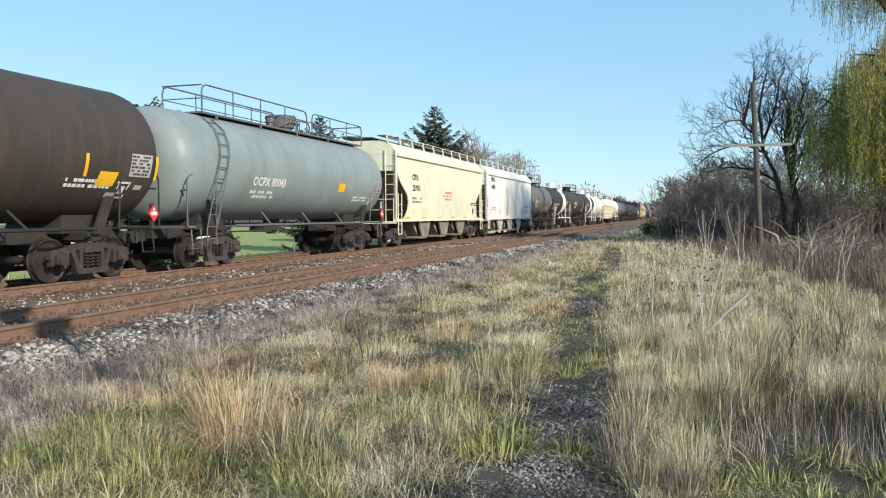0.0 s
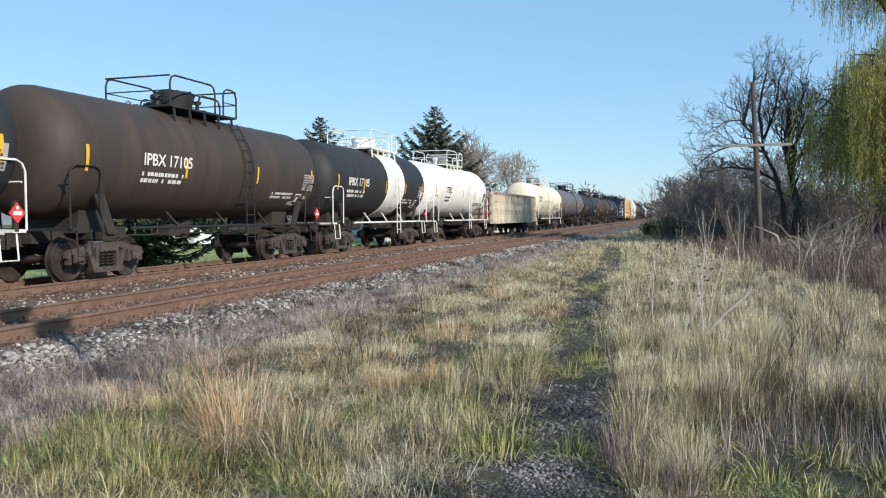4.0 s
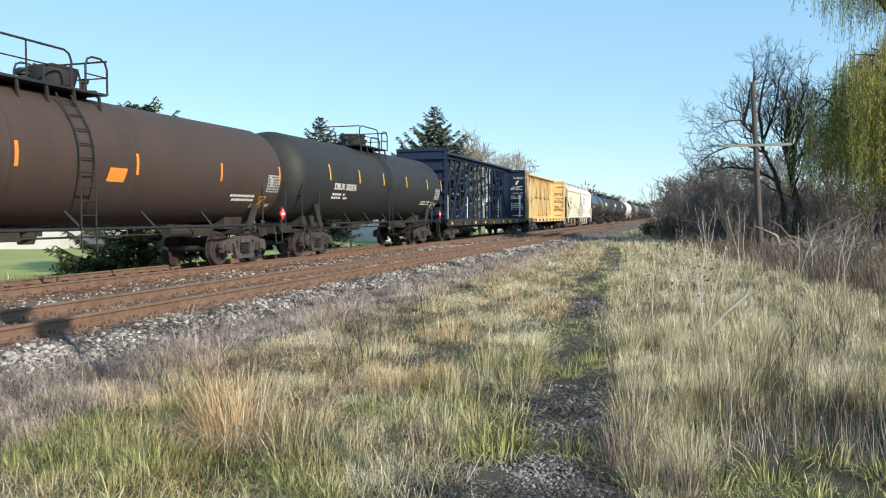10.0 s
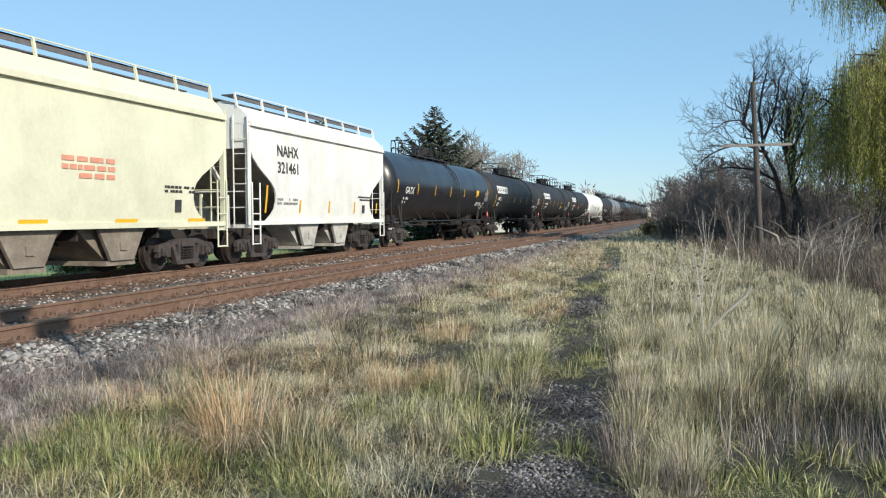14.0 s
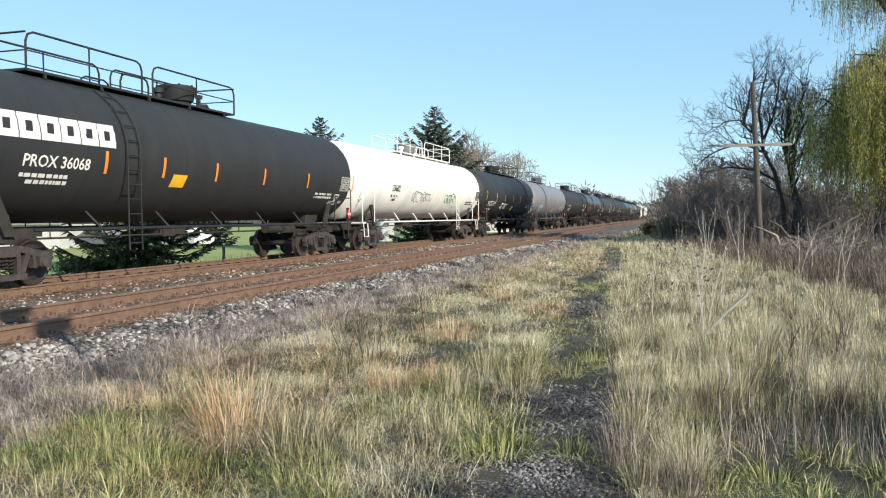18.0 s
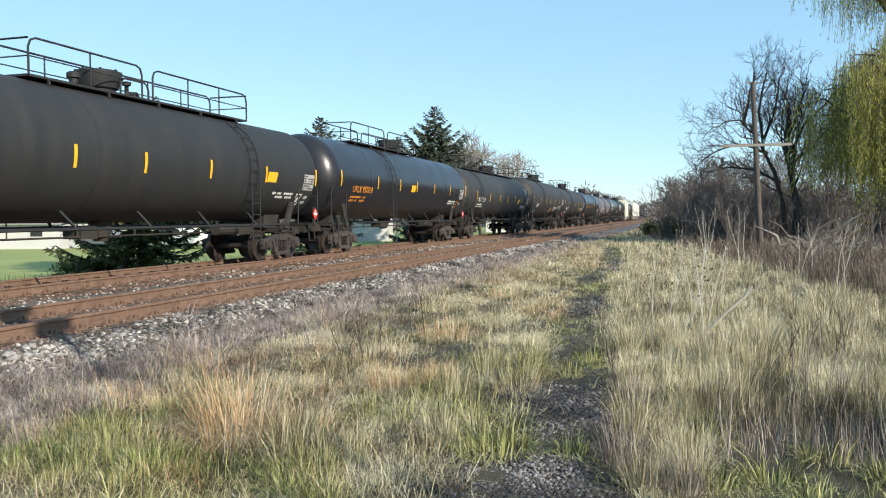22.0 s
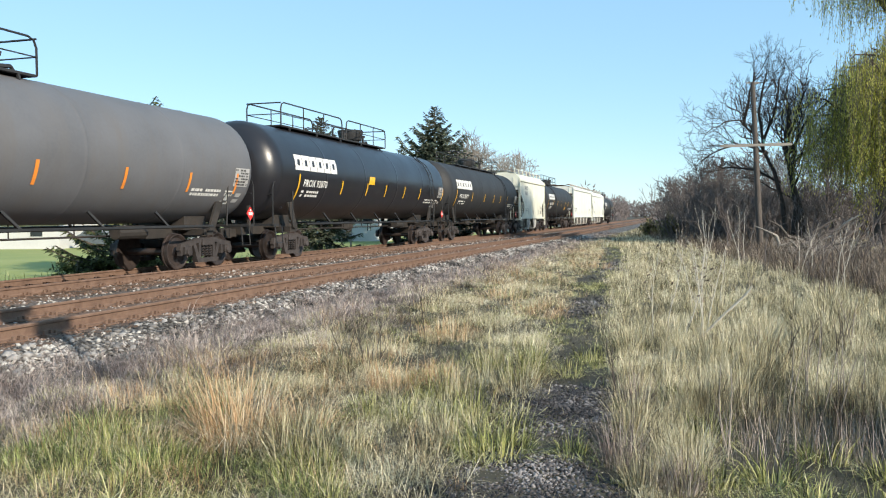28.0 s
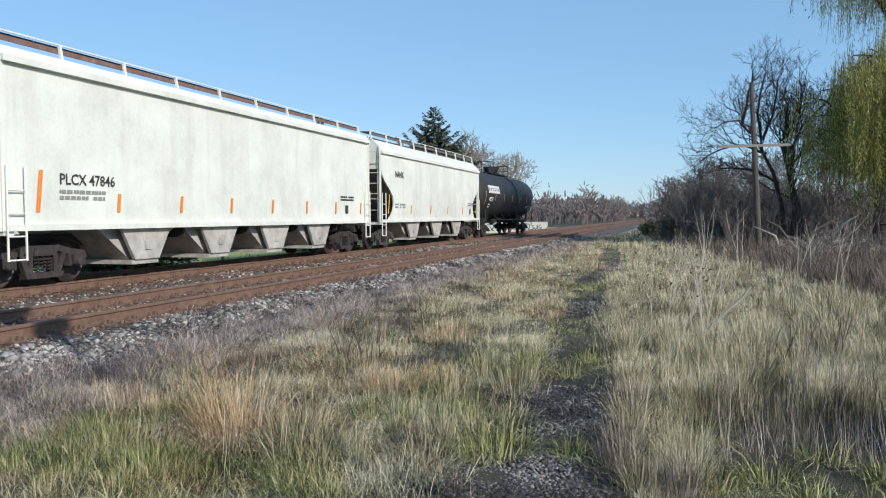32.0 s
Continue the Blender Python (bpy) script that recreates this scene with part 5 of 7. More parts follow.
    tank_car(*c(31), "dustblack", BLK, words=(("SHQX 5884", 2.0, 2.2, 0.28),), walk="mid", lad=-3.6, plate=(4.4, 1.9, "stripe"), seed=31, deck=(-5.6, 1.95), dome=0.1)
    tank_car(*c(32), "gloss", "glossy black tank wagon with orange lettering", words=(("UTLX", 1.8, 2.5, 0.28),), letter="orangeletter", walk="mid", plate=(0.5, 2.5, "stripe"), seed=32, lad=2.0)
    tank_car(*c(33), "darkgrey", "dusty grey tank wagon with orange reflective strips", words=(("GATX 210341", 2.0, 2.45, 0.34),), stripes="orange", nstripes=5, walk="mid", lad=-1.6, dome=0.0, seed=33, R=1.50, zc=2.68, marks=(-7.3, -4.6, -2.1, 0.37, 2.86, 5.2, 7.3), mark_z=2.21, deck=(-5.6, 1.3))
    tank_car(*c(34), "gloss", "glossy black tank wagon with a white block-shaped company mark", logo=True, words=(("PROX 92870", 1.95, 2.52, 0.23),), walk="mid", plate=(-1.4, 2.55, "stripe"), seed=34, lad=6.0, marks=(-7.08, -3.8, -1.5, 0.47, 2.7, 4.8, 8.28), mark_z=2.37, deck=(-6.6, 2.68), dome=0.36)
    tank_car(*c(35), "black", "black tank wagon with a white block-shaped company mark", logo=True, words=(("PROX 39379", 1.95, 2.52, 0.23),), walk="mid", lad=4.0, dome=0.0, seed=35, marks=(-7.36, -4.11, -1.18, 1.22, 3.07, 5.08, 8.0), mark_z=2.42, deck=(-4.25, 5.84))
    hopper_car(*c(36), "ivory", "short cream-white covered hopper wagon with black lettering", 2, "rubbed", words=(("MWCX", 1.6, 3.3, 0.30), ("300835", 1.6, 2.9, 0.30)), letter="spray", roofwalk="palegrey", strips="spray", nstrips=5, seed=36)
    tank_car(*c(37), "black", "black tank wagon with a white block-shaped company mark", logo=True, words=(("PROX 34014", 1.95, 2.52, 0.23),), walk="mid", lad=-4.0, dome=0.0, seed=37, plate=(2.85, 1.88, "stripe"), marks=(-7.59, -4.73, -2.22, 0.2, 2.62, 4.88, 7.81), mark_z=2.5, deck=(-6.4, 1.87))
    hopper_car(*c(38), "palewhite", "long pale mint-white covered hopper wagon with four discharge bays", 4, "rubbed", words=(("PLCX 47846", 1.35, 2.0, 0.22),), strips="orange", nstrips=8, bulge=0.0, side_top=4.25, oval=False, seed=38, roofwalk="walk")
    hopper_car(*c(39), "palewhite", "pale white covered hopper wagon with faint lettering", 3, "rubbed", words=(("NAHX", 1.6, 3.0, 0.26),), strips="stripe", nstrips=6, seed=39)
    tank_car(*c(40), "black", "black tank wagon with a white mark ending the train", logo=True, words=(("PROX", 1.6, 2.5, 0.28),), walk="mid", seed=40)


build_train()


# ---- meadow ----
rng = np.random.default_rng(4)


def wav(x, y, k=1.0, p=0.0):
    """Smooth uneven patches, about -1 to 1."""
    return (np.sin(1.3 * k * x + 0.7 * k * y + p) + np.sin(-0.9 * k * x + 1.7 * k * y + 2.1 + p) + np.sin(2.3 * k * x - 0.4 * k * y + 4.0 + 2 * p) + np.sin(0.5 * k * x + 2.9 * k * y + 1.2)) / 4


def path_x(y):
    return np.interp(y, [0, 5, 7.2, 9.5, 12, 15, 21, 28, 45, 60], [-0.80, -0.95, -0.92, -1.15, -1.62, -1.75, -2.35, -2.45, -3.9, -5.2])


def edge_x(y):
    """Where the meadow ends and the brush begins."""
    return np.interp(y, [0, 15, 28, 45, 56, 70], [4.2, 3.5, 1.9, -0.6, -2.4, -3.0])


def soil_z(x, y):
    return np.array([ground_z(float(a), float(b)) for a, b in zip(x, y)])


def bed_z(x):
    return np.interp(x, [-12.0, -11.3, -10.9, -10.4, -9.8, -8.7, -7.6, -7.25, -6.9, -6.5, -6.1], [-0.2, -0.24, -0.26, -0.25, -0.2, -0.19, -0.2, -0.23, -0.32, -0.42, -0.52])


def blades(x, y, z, length, width, lean, az, twist=None, droop=0.5):
    """Bent, tapering blades: arrays of feet, lengths, widths and leans, joined in one mesh's arrays."""
    n = len(x)
    dx, dy = np.cos(az), np.sin(az)
    sa = az + math.pi / 2 + (0 if twist is None else twist)
    sx, sy = np.cos(sa) * width / 2, np.sin(sa) * width / 2
    rows = []
    for t, w in ((0.0, 1.0), (0.55, 0.75), (1.0, 0.0)):
        out = lean * length * (t + droop * t * t) / (1 + droop)
        up = length * t * np.sqrt(np.clip(1 - (lean * (0.6 + 0.4 * t)) ** 2, 0.05, 1)) * (1 - 0.45 * droop * t * lean)
        cx, cy, cz = x + dx * out, y + dy * out, z + up
        if w:
            rows += [np.stack([cx - sx * w, cy - sy * w, cz], 1), np.stack([cx + sx * w, cy + sy * w, cz], 1)]
        else:
            rows += [np.stack([cx, cy, cz], 1)]
    v = np.stack(rows, 1).reshape(-1, 3)
    b = np.arange(n)[:, None] * 5
    q = (b + np.array([[0, 1, 3, 2]]), b + np.array([[2, 3, 4]]))
    return v, q


def clumps(n_clumps, per, sample, radius, length, width, lean, wind=0.12):
    """Feet in clumps; sample(n) gives the clumps' x, y and a size factor."""
    cx, cy, size = sample(n_clumps)
    k = np.repeat(np.arange(len(cx)), per)
    r = radius * np.sqrt(rng.random(len(k))) * size[k]
    a = rng.random(len(k)) * math.tau
    x, y = cx[k] + r * np.cos(a), cy[k] + r * np.sin(a)
    zc = np.maximum(soil_z(cx, cy), np.where(cx < -6.1, bed_z(cx), -9.0))
    ln = length * (0.45 + 0.75 * rng.random(len(k))) * size[k]
    far = 1 + 0.085 * np.clip(y - 5, 0, 60)
    le = np.clip(lean * (0.3 + 1.1 * rng.random(len(k))) + wind * 0.5, 0, 0.96)
    az = a + rng.normal(0, 1.2, len(k))
    return blades(x, y, zc[k] - 0.02, ln, width * far * (0.6 + 0.8 * rng.random(len(k))), le, az, rng.normal(0, 0.5, len(k)), 0.4 + 1.8 * rng.random(len(k)))


def spread(lo, hi, y0, y1, keep):
    """Sample clump places with more of them near the camera's end; keep(x, y) in 0..1 thins them out."""
    def pick(n):
        y = y0 * (y1 / y0) ** rng.random(n * 3)
        a, b = lo(y), hi(y)
        x = a + (b - a) * rng.random(n * 3)
        ok = rng.random(n * 3) < keep(x, y)
        x, y = x[ok][:n], y[ok][:n]
        return x, y, (0.55 + 0.75 * rng.random(len(x)) ** 1.3) * np.clip(1 + 0.9 * wav(x, y, 2.1, 5.0), 0.4, 1.8) * np.where((y < 6.9) & (x > -0.6), 0.68, 1)
    return pick


PATCHES = ((-1.18, 4.7, 0.92, 0.95), (-0.98, 7.1, 0.50, 0.85), (-1.75, 14.9, 0.42, 1.5), (-2.3, 27.0, 0.3, 3.0))


def bare_path(x, y):
    """1 on the bare gravel of the path, 0 on grass."""
    d = np.zeros_like(x)
    for cx, cy, rx, ry in PATCHES:
        d = np.maximum(d, np.exp(-(((x - cx) / rx) ** 2 + ((y - cy) / ry) ** 2) ** 1.5))
    return np.clip(d * (1.5 + 0.7 * wav(x, y, 3.0)), 0, 1)


def hollow(x, y):
    """A dark gap in the tall grass beside the path."""
    return np.clip(1.25 * np.exp(-((y - 6.95 - 0.25 * (x - 1)) / 0.85) ** 2) * np.clip((x - 0.1) / 0.3, 0, 1), 0, 1)


def stuff(name, v, q, mat, label, category="grass"):
    return tagged(new(name, mesh_np(name, v, q[0], mat, tris=q[1])), label, category, kind="stuff")


def build_meadow():
    one = lambda c: (lambda y: y * 0 + c)
    right = lambda y: 0.27 * y + 1.6
    left = lambda y: y * 0 - 6.4
    # pale straw on the far side of the path
    lip = lambda x: 7.2 + 0.25 * (x - 1)
    keep = lambda x, y: (np.clip((x - path_x(y) - 0.35) / 0.3, 0, 1) * np.where(x > edge_x(y) + 0.3, 0.12, 1.0) * np.where((y < lip(x)) & (x > 0.18), 0.05, 1) * np.where((y < 6.2) & (np.abs(x + 0.05) > 0.20), 0.05, 1) * np.where((x > 0.3) & (y < 8.2), 0.5, 1)
                         * np.clip(0.62 + 1.3 * wav(x, y, 3.6, 0.4), 0.08, 1))
    v, q = clumps(9500, 20, spread(path_x, right, 3.2, 62, keep), 0.14, 0.36, 0.0023, 0.50)
    stuff("straw_grass", v, q, M["straw"], "tall pale straw-coloured autumn grass beside the path")
    # dense tall grass out of view on the right, added to shade the hollow
    n = 2600
    y = rng.uniform(6.0, 6.9, n)
    x = 0.225 * y + 0.14 + 1.3 * rng.random(n)
    v, q = blades(x, y, soil_z(x, y), 0.36 + 0.34 * rng.random(n), 0.006 + 0 * x, 0.45 * rng.random(n), rng.random(n) * 6.3)
    stuff("tall_grass", v, q, M["straw"], "dense tall dry grass out of view, added to shade the hollow beside it")
    # far meadow along the brush
    n = 14000
    y = 42 * (150 / 42) ** rng.random(n)
    x = rng.uniform(-5.6, 1.0, n)
    v, q = blades(x, y, soil_z(x, y), 0.10 + 0.22 * rng.random(n), 0.0009 * y, 0.8 * rng.random(n), rng.random(n) * 6.3)
    stuff("far_grass", v, q, M["straw"], "pale dry grass far along the line")
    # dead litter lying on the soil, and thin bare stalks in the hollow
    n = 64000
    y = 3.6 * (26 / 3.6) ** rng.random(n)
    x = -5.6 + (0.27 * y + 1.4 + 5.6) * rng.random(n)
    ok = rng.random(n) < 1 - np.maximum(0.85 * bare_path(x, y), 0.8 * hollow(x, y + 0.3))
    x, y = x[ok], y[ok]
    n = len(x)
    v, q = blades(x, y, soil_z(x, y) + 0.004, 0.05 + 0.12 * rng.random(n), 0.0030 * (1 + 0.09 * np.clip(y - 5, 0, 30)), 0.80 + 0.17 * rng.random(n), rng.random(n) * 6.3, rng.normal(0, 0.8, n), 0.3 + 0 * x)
    stuff("grass_litter", v, q, M["thatch_and_shade"], "matted dead grass litter on dark soil", "litter")
    n = 420
    x, y = rng.uniform(0.2, 1.7, n), rng.uniform(5.7, 6.4, n)
    v, q = blades(x, y, soil_z(x, y), 0.15 + 0.36 * rng.random(n) ** 1.3, 0.0034 + 0 * x, 0.6 * rng.random(n), rng.random(n) * 6.3)
    stuff("dead_stalks", v, q, M["mauveweed"], "thin bleached stalks standing in a dark hollow", "weeds")
    # dark blade colour paints in the shade at the straw grass's foot
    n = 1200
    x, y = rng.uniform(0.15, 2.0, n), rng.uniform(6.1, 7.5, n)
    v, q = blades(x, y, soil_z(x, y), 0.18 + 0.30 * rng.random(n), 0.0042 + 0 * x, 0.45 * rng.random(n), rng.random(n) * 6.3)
    stuff("dead_stalks", v, q, M["thatch_and_shade"], "dark-toned stems standing in for shade at the foot of the straw grass", "weeds")
    # mixed grass between path and ballast
    keep = lambda x, y: np.clip((path_x(y) - 0.25 - x) / 0.3, 0, 1) * np.clip(0.55 + 1.2 * wav(x, y, 1.5, 1.0), 0.1, 1) * np.where(x < -5.2, 0.2, 1) * np.where((y < 6.3) & (x < -1.9), 0.45, 1)
    v, q = clumps(5600, 22, spread(left, path_x, 3.4, 60, keep), 0.13, 0.26, 0.0026, 0.85)
    stuff("dry_grass", v, q, M["straw"], "dry tan grass between path and ballast")
    # green undergrowth
    keep = lambda x, y: (1 - bare_path(x, y)) * np.where(x < -5.4, 0.25, 1) * np.where((x > path_x(y) + 0.8) & (y > 6.3), 0.30, 1) * np.where((y < lip(x)) & (y > 5.7) & (x > 0.18), 0.06, 1) * np.clip(0.5 + 1.3 * wav(x, y, 1.7, 3.0), 0, 1)
    v, q = clumps(6400, 21, spread(left, right, 3.2, 50, keep), 0.13, 0.18, 0.0040, 1.0)
    stuff("green_grass", v, q, M["greengrass"], "short green and yellowing grass in the meadow")
    # rusty orange stalks scattered
    keep = lambda x, y: np.clip((path_x(y) - 0.2 - x) / 0.3, 0, 1) * np.where(wav(x, y, 0.6, 2.2) > 0.25, 0.9, 0.12) * np.where(x < -5.6, 0.2, 1)
    v, q = clumps(1100, 26, spread(left, path_x, 3.6, 55, keep), 0.13, 0.27, 0.0025, 0.7)
    stuff("rusty_grass", v, q, M["orangegrass"], "rust-orange dry grass stalks")
    # grey-mauve weeds along the ballast
    keep = lambda x, y: np.clip((-4.5 - x + 0.7 * wav(x, y, 1.0)) / 0.6, 0, 1) * np.clip((x + 7.15 - 0.2 * wav(x, y, 2.0)) / 0.3, 0.04, 1)
    v, q = clumps(5600, 20, spread(one(-7.35), one(-3.9), 4.0, 75, keep), 0.17, 0.28, 0.0032, 0.95)
    stuff("dry_weeds", v, q, M["mauveweed"], "matted grey-mauve dry weeds along the ballast edge", "weeds")
    # red-brown dead weeds before the brush
    keep = lambda x, y: np.clip((x - edge_x(y)) / 0.8, 0, 1)
    v, q = clumps(4200, 16, spread(lambda y: edge_x(y) - 0.4, lambda y: edge_x(y) + 4 + 0.05 * y, 11, 75, keep), 0.22, 0.60, 0.0046, 0.5)
    stuff("dead_weeds", v, q, M["redweed"], "red-brown dead weeds at the edge of the brush", "weeds")
    # sparse grass to the side of and behind the viewpoint
    n = 20000
    x, y = rng.uniform(-6, 14, n), rng.uniform(-14, 3.7, n)
    ok = np.abs(x + 0.8) > 0.25 + 0.25 * rng.random(n)
    x, y = x[ok], y[ok]
    n = len(x)
    v, q = blades(x, y, soil_z(x, y), 0.08 + 0.24 * rng.random(n), 0.016 + 0 * x, 0.3 + 0.65 * rng.random(n), rng.random(n) * 6.3)
    stuff("meadow_grass", v, q, M["straw"], "dry meadow grass")
    # green strip and weeds beyond the train
    n = 9000
    y = 8 * (70 / 8) ** rng.random(n)
    x = -16.6 - 5 * rng.random(n) ** 1.5
    v, q = blades(x, y, soil_z(x, y), 0.12 + 0.35 * rng.random(n) ** 2, 0.02 + 0 * x, 0.4 * rng.random(n), rng.random(n) * 6.3)
    stuff("trackside_grass", v, q, M["greengrass"], "green grass beyond the tracks")


def tuft(name, label, x, y, mat, n, radius, length, width, lean, seed, droop=0.9):
    """One bunch of long blades that fan out from a common foot."""
    r = np.random.default_rng(seed)
    a = r.random(n) * math.tau
    rad = radius * np.sqrt(r.random(n))
    px, py = rad * np.cos(a), rad * np.sin(a)
    v, q = blades(px, py, np.zeros(n) - 0.02, length * (0.4 + 0.7 * r.random(n)), width * (0.6 + 0.8 * r.random(n)), np.clip(lean * (0.15 + 1.1 * r.random(n)), 0, 0.95), a + r.normal(0, 0.65, n), r.normal(0, 0.5, n), droop * (0.4 + 1.2 * r.random(n)))
    ob = tagged(new(name, mesh_np(name, v, q[0], M[mat], tris=q[1])), label, "grass tuft", "tufts of grass in the meadow")
    ob.location = (x, y, ground_z(x, y))
    return ob


build_meadow()
for k, (x, y, n, rad, ln) in enumerate(((-3.25, 5.25, 620, 0.26, 0.90), (-2.80, 5.45, 260, 0.22, 0.62), (-3.6, 5.6, 220, 0.25, 0.55), (-2.75, 7.3, 260, 0.25, 0.45), (-3.2, 10.6, 300, 0.4, 0.5), (-2.3, 7.6, 160, 0.2, 0.4), (-4.9, 6.2, 260, 0.4, 0.3),
                                       (-2.4, 13.5, 200, 0.5, 0.42), (-3.6, 16.0, 180, 0.6, 0.42), (-3.9, 21.0, 180, 0.7, 0.45), (-2.9, 26.0, 160, 0.7, 0.5))):
    tuft("grass_tuft", "tuft of rust-orange dry grass", x, y, "orangegrass", n, rad, ln, 0.0034 + 0.0003 * y, 1.0 if y < 6 else 0.85, 40 + k, 0.6 if y < 6 else 0.8)
for k, (x, y, n, rad, ln) in enumerate(((-1.32, 5.55, 640, 0.28, 0.40), (-0.76, 5.65, 220, 0.12, 0.28), (0.55, 5.35, 260, 0.16, 0.36), (0.2, 6.35, 260, 0.16, 0.36), (-1.25, 8.6, 260, 0.2, 0.32), (-1.1, 9.6, 220, 0.2, 0.3), (-1.9, 6.3, 260, 0.2, 0.4),
                                       (-0.1, 7.6, 160, 0.15, 0.3), (0.95, 6.0, 220, 0.15, 0.33), (1.3, 5.6, 220, 0.16, 0.33), (0.2, 5.2, 180, 0.14, 0.26), (-3.5, 4.5, 300, 0.25, 0.3), (-2.4, 4.6, 300, 0.25, 0.34), (-4.1, 5.0, 300, 0.25, 0.3), (0.75, 4.95, 220, 0.16, 0.3), (1.15, 5.0, 220, 0.16, 0.32))):
    tuft("grass_tuft", "tuft of long green and yellow grass", x, y, "greengrass", n, rad, ln, 0.0070, 1.05, 70 + k, 1.7)

rt = random.Random(8)
for k in range(40):
    x, y = (rt.uniform(-4.7, -1.9), rt.uniform(4.1, 5.3)) if k < 26 else (rt.uniform(-4.6, -3.3), rt.uniform(4.2, 6.0))
    if abs(x + 3.25) > 0.25 or y < 4.9:
        tuft("grass_tuft", "tuft of long green and yellow grass" if k % 2 else "low tuft of lush green grass", x, y, "greengrass" if k % 2 else "lushgrass", rt.randint(160, 300), rt.uniform(0.14, 0.28), rt.uniform(0.18, 0.34), 0.0048, 1.0, 120 + k, 1.2)

# long grass standing in bunches on either side of the path
for k in range(34):
    x, y = rt.uniform(-3.0, -1.5), 4.8 * (9.5 / 4.8) ** rt.random()
    if x < -1.75 or y > 6.2:
        tuft("grass_tuft", "bunch of long tan and green grass", x, y, "straw" if k % 5 < 3 else "greengrass", rt.randint(110, 190), rt.uniform(0.08, 0.18), rt.uniform(0.34, 0.55), 0.0045, 0.85, 200 + k, 0.8)
for k in range(40):
    y = 7.4 * (16 / 7.4) ** rt.random()
    x = rt.uniform(-0.2 - 0.05 * y, 0.24 * y + 0.3)
    tuft("grass_tuft", "bunch of tall pale straw grass", x, y, "straw", rt.randint(110, 180), rt.uniform(0.08, 0.2), rt.uniform(0.42, 0.68), 0.0040 + 0.0002 * y, 0.62, 260 + k, 0.5)
for k, (x, y) in enumerate(((-0.42, 5.5), (-0.36, 6.0), (-0.40, 6.6), (-0.38, 7.2), (-0.45, 7.9), (-0.25, 5.1), (0.0, 5.0), (0.05, 5.45))):
    tuft("grass_tuft", "bunch of pale straw grass leaning over the path", x, y, "straw" if k % 3 else "mauveweed", 230, 0.12, 0.52 if y > 5.3 else 0.36, 0.0036, 0.7, 320 + k, 0.6)


# ---- stones ----
def stone_shapes(count, seed):
    r = np.random.default_rng(seed)
    base = np.array([(1, 0, 0), (-1, 0, 0), (0, 1, 0), (0, -1, 0), (0, 0, 1), (0, 0, -1), (.6, .6, .5), (-.6, .6, .5), (.6, -.6, .5), (-.6, -.6, .5)], float)
    tri = np.array([(6, 4, 0), (6, 0, 2), (6, 2, 4), (7, 4, 2), (7, 2, 1), (7, 1, 4), (8, 4, 3), (8, 3, 0), (8, 0, 4), (9, 4, 1), (9, 1, 3), (9, 3, 4), (0, 5, 2), (2, 5, 1), (1, 5, 3), (3, 5, 0)])
    return [base * r.uniform(0.6, 1.15, (10, 1)) * np.array([1, r.uniform(0.6, 1.0), r.uniform(0.45, 0.8)]) for _ in range(count)], tri


def scatter_stones(name, x, y, z, size, mat, label, seed):
    shapes, tri = stone_shapes(12, seed)
    r = np.random.default_rng(seed)
    n = len(x)
    which = r.integers(0, 12, n)
    a = r.random(n) * math.tau
    sh = np.stack(shapes)[which]
    sz = size * (0.55 + 0.9 * r.random(n))
    tilt = r.normal(0, 0.4, n)
    c, s = np.cos(a)[:, None], np.sin(a)[:, None]
    zx = sh[:, :, 2] + tilt[:, None] * sh[:, :, 0]
    v = np.stack([c * sh[:, :, 0] - s * sh[:, :, 1], s * sh[:, :, 0] + c * sh[:, :, 1], zx], 2) * sz[:, None, None]
    v += np.stack([x, y, z], 1)[:, None, :]
    t = (np.arange(n)[:, None, None] * 10 + tri[None]).reshape(-1, 3)
    return tagged(new(name, mesh_np(name, v.reshape(-1, 3), np.zeros((0, 4)), M[mat], tris=t)), label, "stones", kind="stuff")


